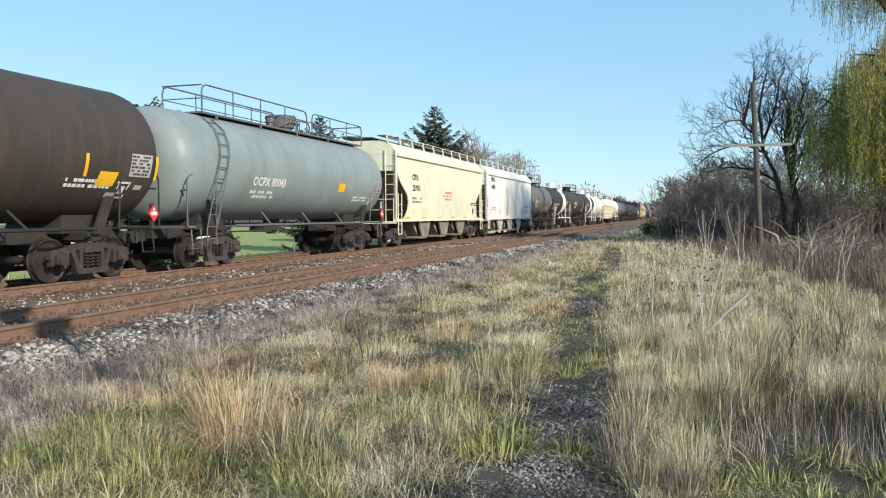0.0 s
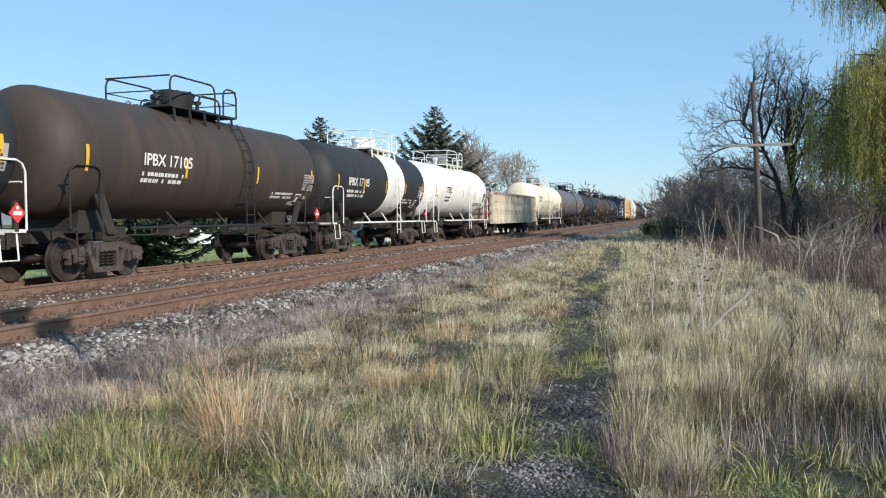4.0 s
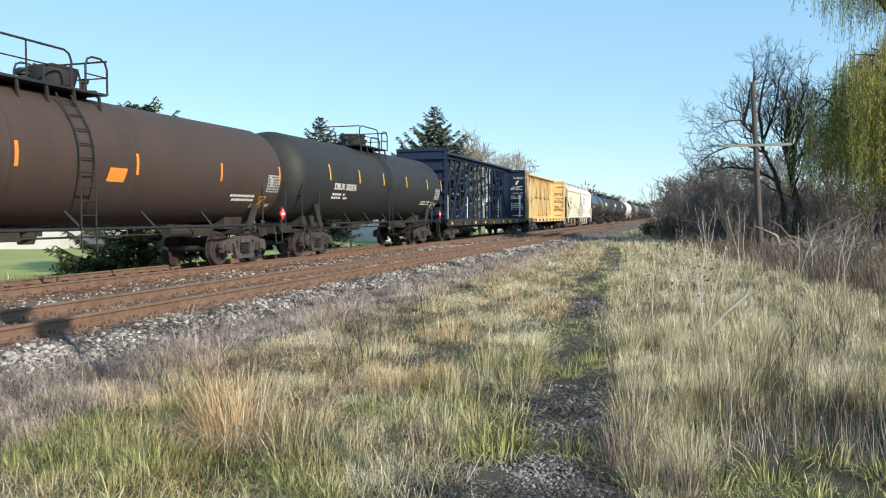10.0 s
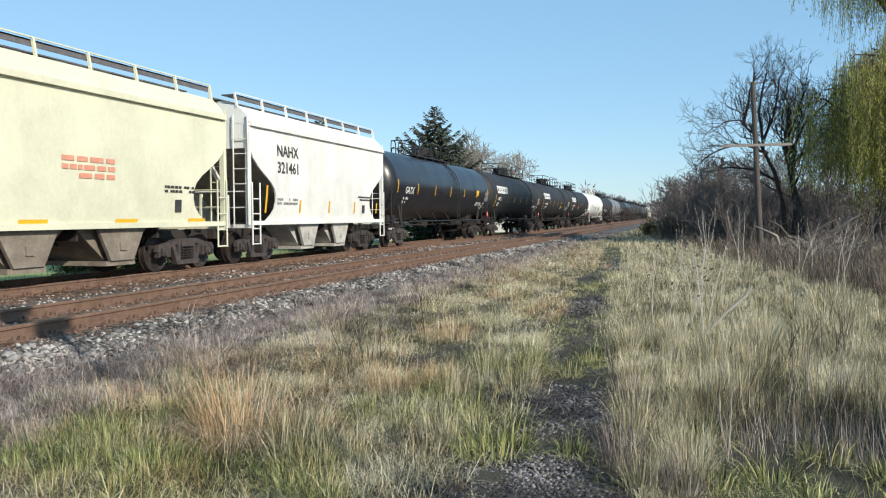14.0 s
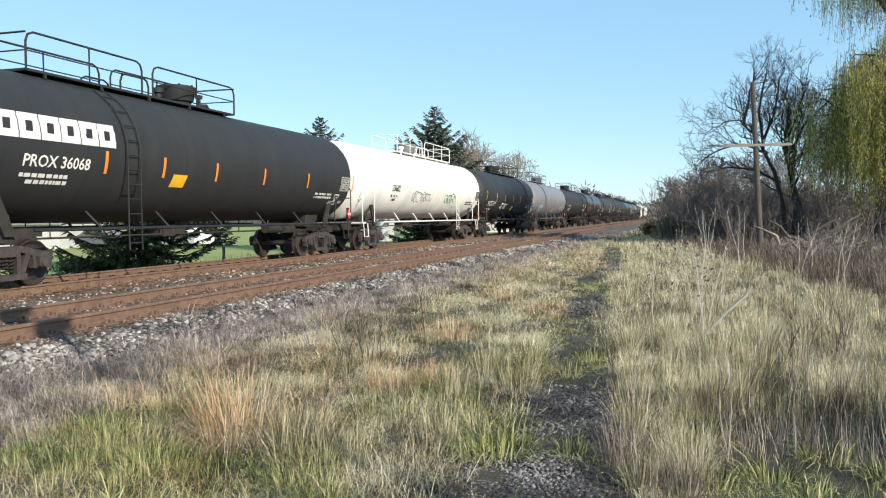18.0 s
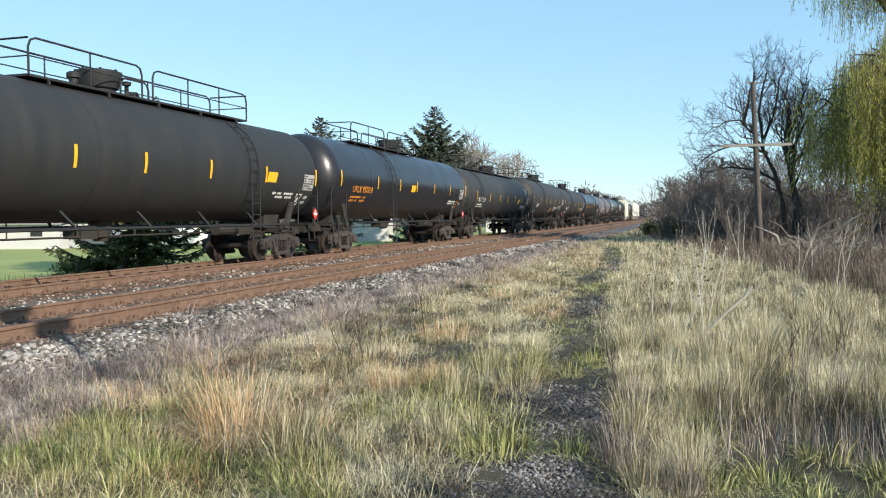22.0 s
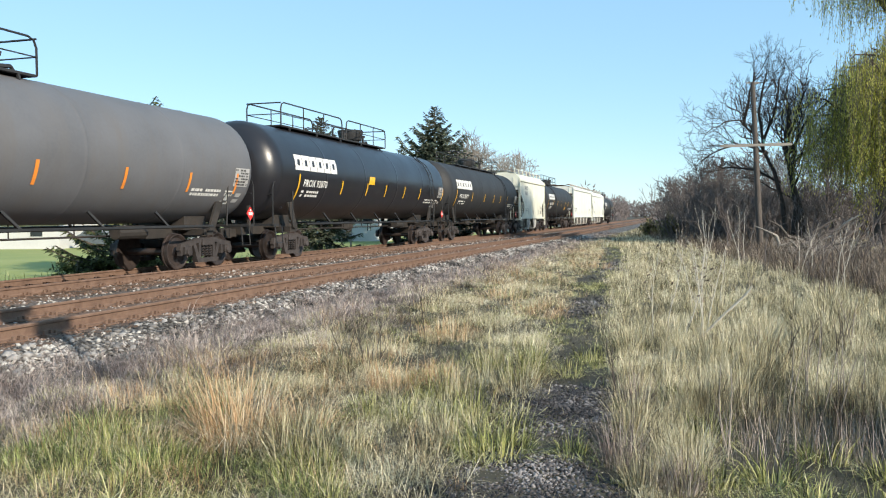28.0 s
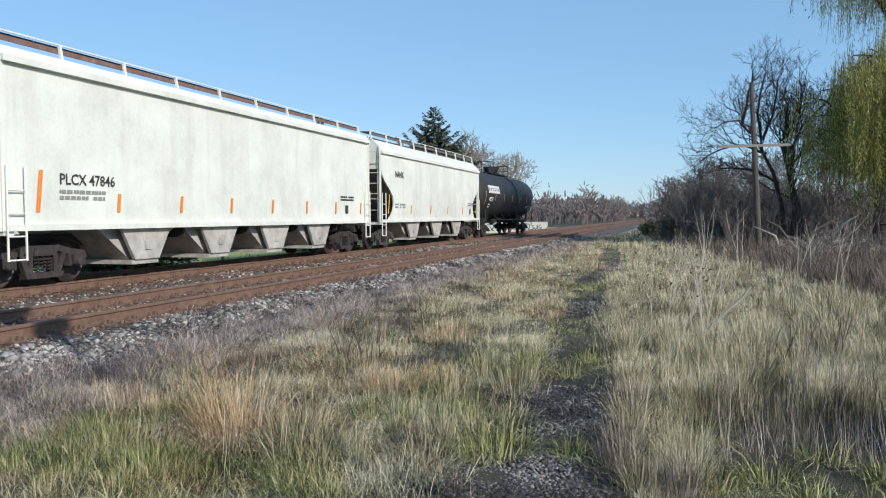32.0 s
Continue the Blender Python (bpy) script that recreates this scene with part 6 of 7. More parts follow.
def build_stones():
    n = 9500
    y = 4.5 * (60 / 4.5) ** rng.random(n)
    x = -7.55 + (0.85 - 0.15 * np.clip((y - 8) / 14, 0, 1)) * rng.random(n) ** 1.1
    scatter_stones("ballast_stones", x, y, bed_z(x) + 0.005, 0.030 + 0.0008 * y, "stone", "loose pale grey ballast stones on the shoulder of the line", 3)
    n = 3600
    y = 6.0 * (70 / 6.0) ** rng.random(n)
    x = -11.5 + 1.75 * rng.random(n)
    scatter_stones("ballast_stones", x, y, bed_z(x) + 0.0, 0.028 + 0.0008 * y, "stone", "grey ballast stones between the two tracks", 5)
    n = 7000
    y = 5.0 * (60 / 5.0) ** rng.random(n)
    x = np.where(rng.random(n) < 0.5, -7.95 + 0.55 * rng.random(n), -9.4 + 1.45 * rng.random(n))
    scatter_stones("stained_stones", x, y, bed_z(x) - 0.005, 0.026 + 0.0008 * y, "browngravel", "rust-stained ballast stones round the rails", 6)
    n = 2500
    y = 8.0 * (60 / 8.0) ** rng.random(n)
    x = -12.3 + 0.85 * rng.random(n)
    scatter_stones("stained_stones", x, y, bed_z(x) - 0.005, 0.026 + 0.0008 * y, "browngravel", "rust-stained ballast stones beside the running track", 7)
    n = 19000
    y = np.where(rng.random(n) < 0.6, rng.uniform(3.8, 8.0, n), 3.0 * (30 / 3.0) ** rng.random(n))
    x = path_x(y) + rng.normal(0, 0.45, n)
    ok = (rng.random(n) < np.clip(1.3 * bare_path(x, y) + 0.04, 0, 1))
    x, y = x[ok], y[ok]
    scatter_stones("path_gravel", x, y, soil_z(x, y) + 0.002, 0.0100 + 0.0013 * y, "pathstone", "dark crushed gravel on the footpath", 8)
    # single larger stones on the shoulder
    shapes, tri = stone_shapes(8, 9)
    meshes = [mesh_np("stone", s * 0.075, np.zeros((0, 4)), M["stonepart"], tris=tri) for s in shapes]
    r = random.Random(12)
    for k in range(170):
        yy = 5.2 * (22 / 5.2) ** r.random()
        xx = -7.45 + 0.75 * r.random()
        ob = new("stone", meshes[k % 8])
        ob.parent = bed
        ob.location = (xx, yy, float(bed_z(xx)) + 0.02)
        ob.rotation_euler = (r.uniform(-.5, .5), r.uniform(-.5, .5), r.uniform(0, 6.3))
        q = r.uniform(0.6, 1.15)
        ob.scale = (q, q, q)


def build_sleepers():
    tie = mesh_of("sleeper", Geo().box(-1.3, 1.3, -0.115, 0.115, -0.15, 0.0), M["sleeper"])
    plate = Geo().box(-0.18, 0.18, -0.09, 0.09, 0.0, 0.02)
    for sx in (-0.11, 0.11):
        for sy in (-0.05, 0.05):
            plate.box(sx - 0.02, sx + 0.02, sy - 0.02, sy + 0.02, 0.02, 0.07)
    plate.box(-0.12, 0.12, 0.12, 0.16, -0.01, 0.05)
    plate = mesh_of("tie_plate", plate, M["rail"])
    for track, cx, y0, count in ((near_track, NEAR_X, 5.0, 95), (far_track, TRAIN_X, 8.0, 60)):
        for k in range(count):
            y = y0 + 0.53 * k
            ob = new("sleeper", tie)
            ob.parent = track
            ob.location = (random.uniform(-0.03, 0.03), y, 0.012)
            ob.rotation_euler = (0, 0, random.uniform(-0.012, 0.012))
            for s in (-1, 1):
                p = new("tie_plate", plate)
                p.parent = ob
                p.location = (s * GAUGE, 0, 0.003)


# ---- trees ----
def segments_mesh(name, segs, mat, sides=4):
    """Tapered twigs: rows of start, end and two radii, joined."""
    a = np.array([s[0] for s in segs], float)
    b = np.array([s[1] for s in segs], float)
    r0 = np.array([s[2] for s in segs], float)[:, None]
    r1 = np.array([s[3] for s in segs], float)[:, None]
    d = b - a
    d /= np.linalg.norm(d, axis=1, keepdims=True) + 1e-9
    ref = np.where(np.abs(d[:, 2:3]) > 0.9, np.array([[1.0, 0, 0]]), np.array([[0, 0, 1.0]]))
    s = np.cross(d, ref)
    s /= np.linalg.norm(s, axis=1, keepdims=True) + 1e-9
    u = np.cross(d, s)
    ring = []
    for p, r in ((a, r0), (b, r1)):
        for k in range(sides):
            t = k * math.tau / sides
            ring.append(p + (s * math.cos(t) + u * math.sin(t)) * r)
    v = np.stack(ring, 1).reshape(-1, 3)
    base = np.arange(len(segs))[:, None] * (2 * sides)
    q = np.concatenate([base + np.array([[k, (k + 1) % sides, sides + (k + 1) % sides, sides + k]]) for k in range(sides)])
    return mesh_np(name, v, q, mat)


def grow(rnd, p, d, length, r, level, out, split=3, wander=0.22, up=0.10, shrink=0.68, steps=4, minr=0.006):
    """A limb that wanders, thins and forks."""
    seg = length / steps
    for i in range(steps):
        d = (d + Vector((rnd.gauss(0, wander), rnd.gauss(0, wander), rnd.gauss(0, wander) + up))).normalized()
        e = p + d * seg
        r2 = max(minr, r * (1 - 0.45 / steps))
        out.append((tuple(p), tuple(e), r, r2))
        p, r = e, r2
        if level > 0 and i >= 1:
            for _ in range(split if i == steps - 1 else max(1, split - 2)):
                q = Vector((rnd.gauss(0, 1), rnd.gauss(0, 1), rnd.gauss(0.15, 0.7))).normalized()
                nd = (d * 0.75 + q * 0.75).normalized()
                grow(rnd, p, nd, length * shrink * rnd.uniform(0.7, 1.1), max(minr, r * 0.62), level - 1, out, split, wander, up, shrink, max(2, steps - 1), minr)


def bare_tree(x, y, seed, height, stems=2, label="leafless grey-brown tree with a fine twiggy crown", mat="twig", level=4, minr=0.012, lean=0.0):
    rnd = random.Random(seed)
    tree = tagged(new("tree"), label, "tree", "bare trees")
    tree.location = (x, y, ground_z(x, y) - 0.1)
    trunk, crown = [], []
    for k in range(stems):
        d = Vector((rnd.gauss(lean, 0.16), rnd.gauss(0, 0.16), 1)).normalized()
        p, r = Vector((rnd.gauss(0, 0.15), rnd.gauss(0, 0.15), 0)), 0.020 * height * rnd.uniform(0.7, 1.0)
        for i in range(5):
            e = p + d * height * 0.085
            trunk.append((tuple(p), tuple(e), r, r * 0.9))
            p, r = e, r * 0.9
            d = (d + Vector((rnd.gauss(0, 0.10), rnd.gauss(0, 0.10), 0.05))).normalized()
            if i > 1:
                q = Vector((rnd.gauss(0, 1), rnd.gauss(0, 1), 0.5)).normalized()
                grow(rnd, p, (d * 0.5 + q).normalized(), height * 0.24, r * 0.5, level - 1, crown, minr=minr)
        for _ in range(3):
            q = Vector((rnd.gauss(0, 1), rnd.gauss(0, 1), 0.6)).normalized()
            grow(rnd, p, (d + q * 0.7).normalized(), height * 0.26, r * 0.7, level, crown, minr=minr)
    t = new("trunk", segments_mesh("trunk", trunk, M["bark"], 8))
    c = new("crown", segments_mesh("crown", crown, M[mat], 3))
    t.parent = c.parent = tree
    return tree


def shrub_mesh(seed, mat, stems=6, level=3):
    rnd = random.Random(seed)
    out = []
    for k in range(stems):
        a = rnd.uniform(0, math.tau)
        d = Vector((0.5 * math.cos(a), 0.5 * math.sin(a), 1)).normalized()
        grow(rnd, Vector((0.12 * math.cos(a), 0.12 * math.sin(a), -0.03)), d, 0.42, 0.012, level, out, split=2, wander=0.16, up=0.10, shrink=0.62, steps=3, minr=0.0028)
    return segments_mesh("bare_shrub", out, M[mat], 3)


def build_brush():
    kinds = [shrub_mesh(s, "twig") for s in (1, 2, 3, 4)] + [shrub_mesh(9, "paletwig", 5, 2)]
    rnd = random.Random(21)
    spots = []
    for k in range(120):
        y = 18 * (150 / 18) ** rnd.random()
        x = float(edge_x(min(y, 70))) + 1.5 + rnd.random() ** 1.3 * (8 + 0.12 * y)
        if y < 30:
            x += 2.0
        if y < 40 and k % 3:
            y = 48 + (y - 18) * 2.6
            x = float(edge_x(min(y, 70))) + 1.5 + rnd.random() * (8 + 0.12 * y)
        hgt = (0.35 + 0.012 * y if y < 42 else min(1.4 + 0.048 * y, 5.6)) * rnd.uniform(0.7, 1.25)
        spots.append((x, y, hgt))
    for k in range(46):                           # tall thicket behind the pole
        y = rnd.uniform(51, 76)
        spots.append((y * rnd.uniform(-0.005, 0.16) + 0.4, y, rnd.uniform(4.6, 6.8) * (0.8 if k % 3 == 0 else 1.0)))
    for k in range(16):                           # the dark heart of the thicket behind the pole
        spots.append((2.6 + 0.5 * k + rnd.uniform(-0.6, 0.6), rnd.uniform(52, 64), rnd.uniform(3.6, 5.2)))
    for k, (x, y, hgt) in enumerate(spots):
        pale = rnd.random() < 0.13
        ob = tagged(new("bare_shrub", kinds[4 if pale else k % 4]), "pale bleached leafless shrub" if pale else "tangled leafless grey-brown shrub", "shrub", "leafless shrubs in the brush")
        ob.location = (x, y, ground_z(x, y))
        w = hgt * rnd.uniform(0.8, 1.2)
        ob.scale = (w, w, hgt)
        ob.rotation_euler = (0, 0, rnd.uniform(0, 6.3))


def spruce(x, y, height, width, seed, label, droop=0.25, low=0.06, pine=False, category="tree", cap=9.0):
    """A conifer: straight trunk, boughs set at uneven heights, each clothed in hanging sprays of needles."""
    rnd = random.Random(seed)
    tree = tagged(new("conifer"), label, category, "dark conifers beyond the railway")
    tree.location = (x, y, ground_z(x, y) - 0.05)
    t = new("trunk", segments_mesh("trunk", [((0, 0, 0), (0, 0, height * 0.5), height * 0.018, height * 0.012), ((0, 0, height * 0.5), (0, 0, height * 0.985), height * 0.012, 0.02)], M["bark"], 8))
    t.parent = tree
    limbs, vs, qs = [], [], []
    count = int((19 if not pine else 30) * height)
    size = max(0.6, min(1.25, height / 8))
    for i in range(count):
        f = low + (1 - low) * ((i + rnd.random()) / count) ** 0.92
        z = height * min(f, 0.99)
        reach = width / 2 * (min(1.0, (1 - f) * 1.04) ** 0.95 + 0.02) if not pine else width / 2 * (min(1.0, (1 - f) * 2.3 + 0.04) ** 0.6)
        reach = min(reach, cap)
        ln = max(0.22, reach * (rnd.uniform(0.62, 1.02) if rnd.random() < 0.75 else rnd.uniform(1.0, 1.3)))
        a = i * 2.39996 + rnd.gauss(0, 0.3)
        lift = 0.35 - 0.55 * (1 - f) - droop * 0.5 + rnd.gauss(0, 0.10) if not pine else 0.22 - 0.45 * (1 - f) + rnd.gauss(0, 0.05)
        if pine:
            z = round(z / 0.62) * 0.62 + rnd.gauss(0, 0.07)
        pts = [Vector((0, 0, z))]
        for s in range(1, 6):
            u = s / 5
            pts.append(Vector((math.cos(a) * ln * u, math.sin(a) * ln * u, z + ln * (lift * u - 0.18 * math.sin(math.pi * u) + 0.12 * u * u))))
        for p, q in zip(pts[:-1], pts[1:]):
            limbs.append((tuple(p), tuple(q), 0.03, 0.02))
        m = max(7, int(ln * 11))
        for s in range(m):
            u = 0.12 + 0.88 * (s + rnd.random()) / m
            j = min(int(u * 5), 4)
            p = pts[j].lerp(pts[j + 1], u * 5 - j)
            for side in (-1, 1):
                for _ in range(2):
                    sa = a + side * rnd.uniform(0.15, 1.3)
                    sl = rnd.uniform(0.22, 0.50) * (1.15 - 0.45 * u) * size * (1.0 if pine else min(1.0, 0.32 + 2.4 * (1 - f)))
                    tip = p + Vector((math.cos(sa) * sl, math.sin(sa) * sl, rnd.uniform(-0.75, 0.25) * sl))
                    wv = Vector((-math.sin(sa), math.cos(sa), rnd.uniform(-1.2, 1.2))).normalized() * sl * 0.17
                    k = len(vs)
                    mid = p.lerp(tip, 0.45)
                    vs += [p, mid + wv, tip, mid - wv]
                    qs.append((k, k + 1, k + 2, k + 3))
    c = new("crown", mesh_np("crown", np.array([tuple(q) for q in vs]), qs, M["pineneedle" if pine else "needle"]))
    c.parent = tree
    lb = new("bough", segments_mesh("boughs", limbs, M["bark"], 3))
    lb.parent = tree
    lb["kind"] = "stuff"
    return tree


def willow(x, y, seed):
    """A weeping willow: leaning trunk, arching limbs and curtains of hanging leafy strands in two storeys."""
    rnd = random.Random(seed)
    tree = tagged(new("willow"), "weeping willow with yellow-green leaves hanging in curtains", "tree", "")
    tree.location = (x, y, ground_z(x, y) - 0.1)
    trunk, limbs, tips = [], [], []
    p, d, r = Vector((0, 0, 0)), Vector((0.03, 0.02, 1)).normalized(), 0.40
    forks = []
    for i in range(12):
        e = p + d * 0.72
        trunk.append((tuple(p), tuple(e), r, r * 0.93))
        p, r = e, r * 0.93
        d = (d + Vector((rnd.gauss(0, 0.06), rnd.gauss(0, 0.06), 0.05))).normalized()
        if i > 2:
            forks.append((p.copy(), r))

    def arch(start, r0, end):
        """A limb that rises and arches over to its end."""
        mid = start.lerp(end, 0.45) + Vector((0, 0, 0.9))
        q = start
        for s in range(1, 8):
            u = s / 7
            e = start * (1 - u) ** 2 + mid * 2 * u * (1 - u) + end * u * u + Vector((rnd.gauss(0, 0.08), rnd.gauss(0, 0.08), 0))
            limbs.append((tuple(q), tuple(e), r0 * (1 - 0.11 * (s - 1)), r0 * (1 - 0.11 * s)))
            q = e
            if s > 3:
                tips.append((e.copy(), 0))
    # lower storey: a dome of leafy curtains
    for k in range(46):
        a = k * 2.39996
        rad = 2.75 * math.sqrt((k + 0.5) / 46) * rnd.uniform(0.85, 1.12)
        end = Vector((0.35 + rad * math.cos(a), rad * math.sin(a), 7.0 - 2.1 * (rad / 2.75) ** 2 + rnd.gauss(0, 0.35)))
        st, rr = rnd.choice([f for f in forks if f[0].z < end.z])
        arch(st, rr * 0.28, end)
        tips += [(end + Vector((rnd.gauss(0, 0.3), rnd.gauss(0, 0.3), rnd.gauss(-0.1, 0.15))), 0) for _ in range(2)]
    # upper storey, thinner, on long limbs
    for k in range(22):
        a = k * 2.39996 + 0.5
        rad = 3.3 * math.sqrt((k + 0.5) / 22)
        end = Vector((0.5 + rad * math.cos(a), rad * math.sin(a), 10.6 - 0.8 * (rad / 3.3) ** 2 + rnd.gauss(0, 0.3)))
        arch(forks[-1 - k % 3][0], 0.09, end)
        tips += [(end + Vector((rnd.gauss(0, 0.35), rnd.gauss(0, 0.35), 0)), 1) for _ in range(3)]
    vs, qs, strands = [], [], []
    for f, upper in tips:
        upper = upper or f.z > 8.2
        for _ in range(8):
            q = f + Vector((rnd.gauss(0, 0.28), rnd.gauss(0, 0.28), rnd.gauss(0, 0.15)))
            ln = rnd.uniform(1.0, 2.6) if upper else rnd.uniform(1.2, 4.6)
            floor = 0.4 if q.x > -0.6 else 1.7
            ln = min(ln, max(0.6, q.z - floor - rnd.uniform(0.0, 1.2)))
            sway = Vector((rnd.gauss(-0.04, 0.05), rnd.gauss(0, 0.05), -1)).normalized()
            strands.append((tuple(q), tuple(q + sway * ln), 0.005, 0.003))
            n = int(ln * (9 if upper else 15))
            for s in range(n):
                c = q + sway * (ln * (s + rnd.random()) / n) + Vector((rnd.gauss(0, 0.05), rnd.gauss(0, 0.05), 0))
                a = rnd.uniform(0, math.tau)
                l2 = rnd.uniform(0.08, 0.17)
                tip = c + Vector((math.cos(a) * 0.45, math.sin(a) * 0.45, -0.85)) * l2
                w = Vector((-math.sin(a), math.cos(a), 0)) * 0.013
                k = len(vs)
                mid = c.lerp(tip, 0.45)
                vs += [tuple(c), tuple(mid + w), tuple(tip), tuple(mid - w)]
                qs.append((k, k + 1, k + 2, k + 3))
    for nm, me in (("trunk", segments_mesh("trunk", trunk, M["bark"], 10)), ("limb", segments_mesh("limb", limbs, M["bark"], 5)), ("strand", segments_mesh("strand", strands, M["twig"], 3)),
                   ("crown", mesh_np("crown", np.array(vs), qs, M["willowleaf"]))):
        o = new(nm, me)
        o.parent = tree
        if nm in ("limb", "strand"):
            o["kind"] = "stuff"
    return tree


def spreading_tree(x, y, seed, label):
    """A bare tree on two leaning stems with long side limbs; (across, height) of each limb's bends in metres."""
    rnd = random.Random(seed)
    tree = tagged(new("tree"), label, "tree", "bare trees")
    tree.location = (x, y, ground_z(x, y) - 0.1)
    right = Vector((0.955, 0.293, 0))
    trunk, crown = [], []
    stems = (((0.3, 0), (0.5, 2.6), (-0.1, 5.6), (-0.3, 7.0)), ((-0.1, 0), (-0.4, 2.6), (-1.0, 4.9), (-1.8, 6.4)))
    for pts in stems:
        r = 0.20
        for (a, b), (c, d) in zip(pts[:-1], pts[1:]):
            trunk.append((tuple(right * a + Vector((0, 0, b))), tuple(right * c + Vector((0, 0, d))), r, r * 0.8))
            r *= 0.8
    boughs = (((-1.8, 6.4), (-2.6, 7.6), (-3.4, 8.2), (-4.6, 8.1), (-5.7, 7.4)), ((-3.2, 8.1), (-2.9, 9.7), (-2.6, 11.3)), ((-1.8, 6.4), (-2.1, 8.8), (-1.7, 11.4)), ((-1.5, 6.2), (-3.0, 6.9), (-4.4, 6.8), (-6.0, 5.9)),
              ((-0.3, 7.0), (-0.2, 9.0), (-0.2, 10.7)), ((-0.1, 6.0), (0.8, 7.9), (1.6, 8.9)), ((0.0, 5.2), (1.3, 6.4), (2.4, 7.6)), ((-0.6, 4.2), (-2.4, 5.2), (-4.4, 5.3)), ((-0.2, 7.0), (0.5, 9.2), (0.9, 10.3)), ((-1.9, 6.6), (-1.1, 8.8), (-0.9, 10.9)))
    for pts in boughs:
        depth, slope = rnd.gauss(0, 0.2), rnd.gauss(0, 0.5)
        r = 0.11
        p = right * pts[0][0] + Vector((0, 0, pts[0][1]))
        for k, (a, b) in enumerate(pts[1:]):
            depth += slope
            goal = right * a + Vector((0, depth, b))
            for s in range(3):
                e = p.lerp(goal, 1 / (3 - s)) + Vector((rnd.gauss(0, 0.05), rnd.gauss(0, 0.05), rnd.gauss(0, 0.05)))
                crown.append((tuple(p), tuple(e), r, r * 0.9))
                d = (e - p).normalized()
                p, r = e, r * 0.88
                for _ in range(2):
                    q = Vector((rnd.gauss(0, 1), rnd.gauss(0, 1), rnd.gauss(0.4, 0.7))).normalized()
                    grow(rnd, p, (d * 0.8 + q * 0.7).normalized(), rnd.uniform(0.9, 1.7), max(0.014, r * 0.5), 2, crown, split=3, wander=0.24, up=0.06, shrink=0.66, steps=4, minr=0.007)
    t = new("trunk", segments_mesh("trunk", trunk, M["darkbark"], 8))
    c = new("crown", segments_mesh("crown", crown, M["darkbark"], 4))
    t.parent = c.parent = tree
    tree.scale = (0.84, 0.84, 0.84)
    return tree


def telegraph_pole(x, y, height, arm_z, lean, label, whole=True, arms=True):
    pole = tagged(new("telegraph_pole"), label, "telegraph pole", "old telegraph poles beside the line")
    pole.location = (x, y, ground_z(x, y) - 0.05)
    pole.rotation_euler = (0, lean, 0)
    part("shaft", Geo().tube([(0, 0, 0), (0, 0, height * 0.5), (0, 0, height)], [0.145, 0.125, 0.10], 12), M["pole"], pole, smooth=True)
    if not arms:
        return pole
    level = math.tan(lean)                          # the arm hangs level on a leaning pole
    part("crossarm", Geo().beam((-1.55, -0.11, arm_z - 1.55 * level), (1.55, -0.11, arm_z + 1.55 * level), 0.10, 0.12, side=(0, 1, 0)), M["arm"], pole, "bleached wooden crossarm")
    for s in (-1, 1):
        part("arm_brace", Geo().beam((s * 0.7, -0.11, arm_z - 0.05), (0, -0.13, arm_z - 0.75), 0.03, 0.012), M["rail"], pole)
        for k in range(4 if whole else 3):
            xx = s * (0.35 + 0.33 * k)
            ins = part("insulator", lambda: Geo().lathe([(0.0, 0.012), (0.09, 0.012), (0.10, 0.035), (0.14, 0.045), (0.17, 0.03), (0.20, 0.035), (0.22, 0.01)], 8, "z"), M["glass"], pole, key="insulator", at=(xx, -0.11, arm_z + 0.05 + xx * level))
    if whole:
        part("top_bracket", Geo().box(-0.02, 0.30, -0.05, 0.0, height - 0.10, height - 0.03).box(-0.30, -0.1, -0.05, 0.0, height - 0.05, height + 0.0), M["arm"], pole)
    return pole


build_stones()
build_sleepers()
build_brush()
telegraph_pole(3.42, 39.7, 7.9, 4.95, -0.055, "weathered wooden telegraph pole with a bleached crossarm of glass insulators")
telegraph_pole(3.3, 80.0, 7.2, 5.0, 0.01, "weathered telegraph pole deep in the brush", whole=False)
# unseen mast, added so its two heads cast shadows on the near rails
mast = tagged(new("shadow_mast"), "slim unseen mast with two heads, added to cast shadows on the near rails", "signal", "")
mast.location = (3.5, 1.7, ground_z(3.5, 1.7))
part("shaft", Geo().tube([(0, 0, 0), (0, 0, 8.2)], 0.05, 10), M["under"], mast, smooth=True)
for hz in (7.0, 7.95):
    head = part("signal_head", Geo().box(-0.22, 0.22, -0.12, 0.12, hz - 0.26, hz + 0.26), M["under"], mast)
    part("hood", Geo().lathe([(0.12, 0.09), (0.34, 0.10)], 12, "y", (0, 0, hz)), M["under"], head)
spreading_tree(5.7, 49.0, 5, "tall leafless tree with spreading dark limbs behind the pole")
bare_tree(9.5, 58.0, 6, 9.0, 2)
bare_tree(6.9, 51.0, 16, 10.0, 2, "tall leafless tree with dark forked stems in the thicket", "darkbark", 3, 0.012)
for k, (x, y, h) in enumerate(((3.0, 66, 6.8), (6.5, 72, 7.5), (1.0, 84, 7.0), (5.5, 92, 8.0), (10, 80, 8.5), (0.0, 105, 7.5), (4, 118, 8), (-1.0, 130, 8), (9, 108, 9), (3, 145, 9), (13, 66, 8.5), (15, 90, 9))):
    bare_tree(x, y, 30 + k, h, 2, "leafless thicket tree with grey-brown twigs", "twig", 3, 0.016)
willow(10.0, 46.0, 8).scale = (1.56, 1.56, 1.56)
pine = spruce(-19.45, 24.9, 6.35, 5.2, 2, "broad dark pine standing close behind the railway", 0.30, 0.05, pine=True)
rb = np.random.default_rng(6)
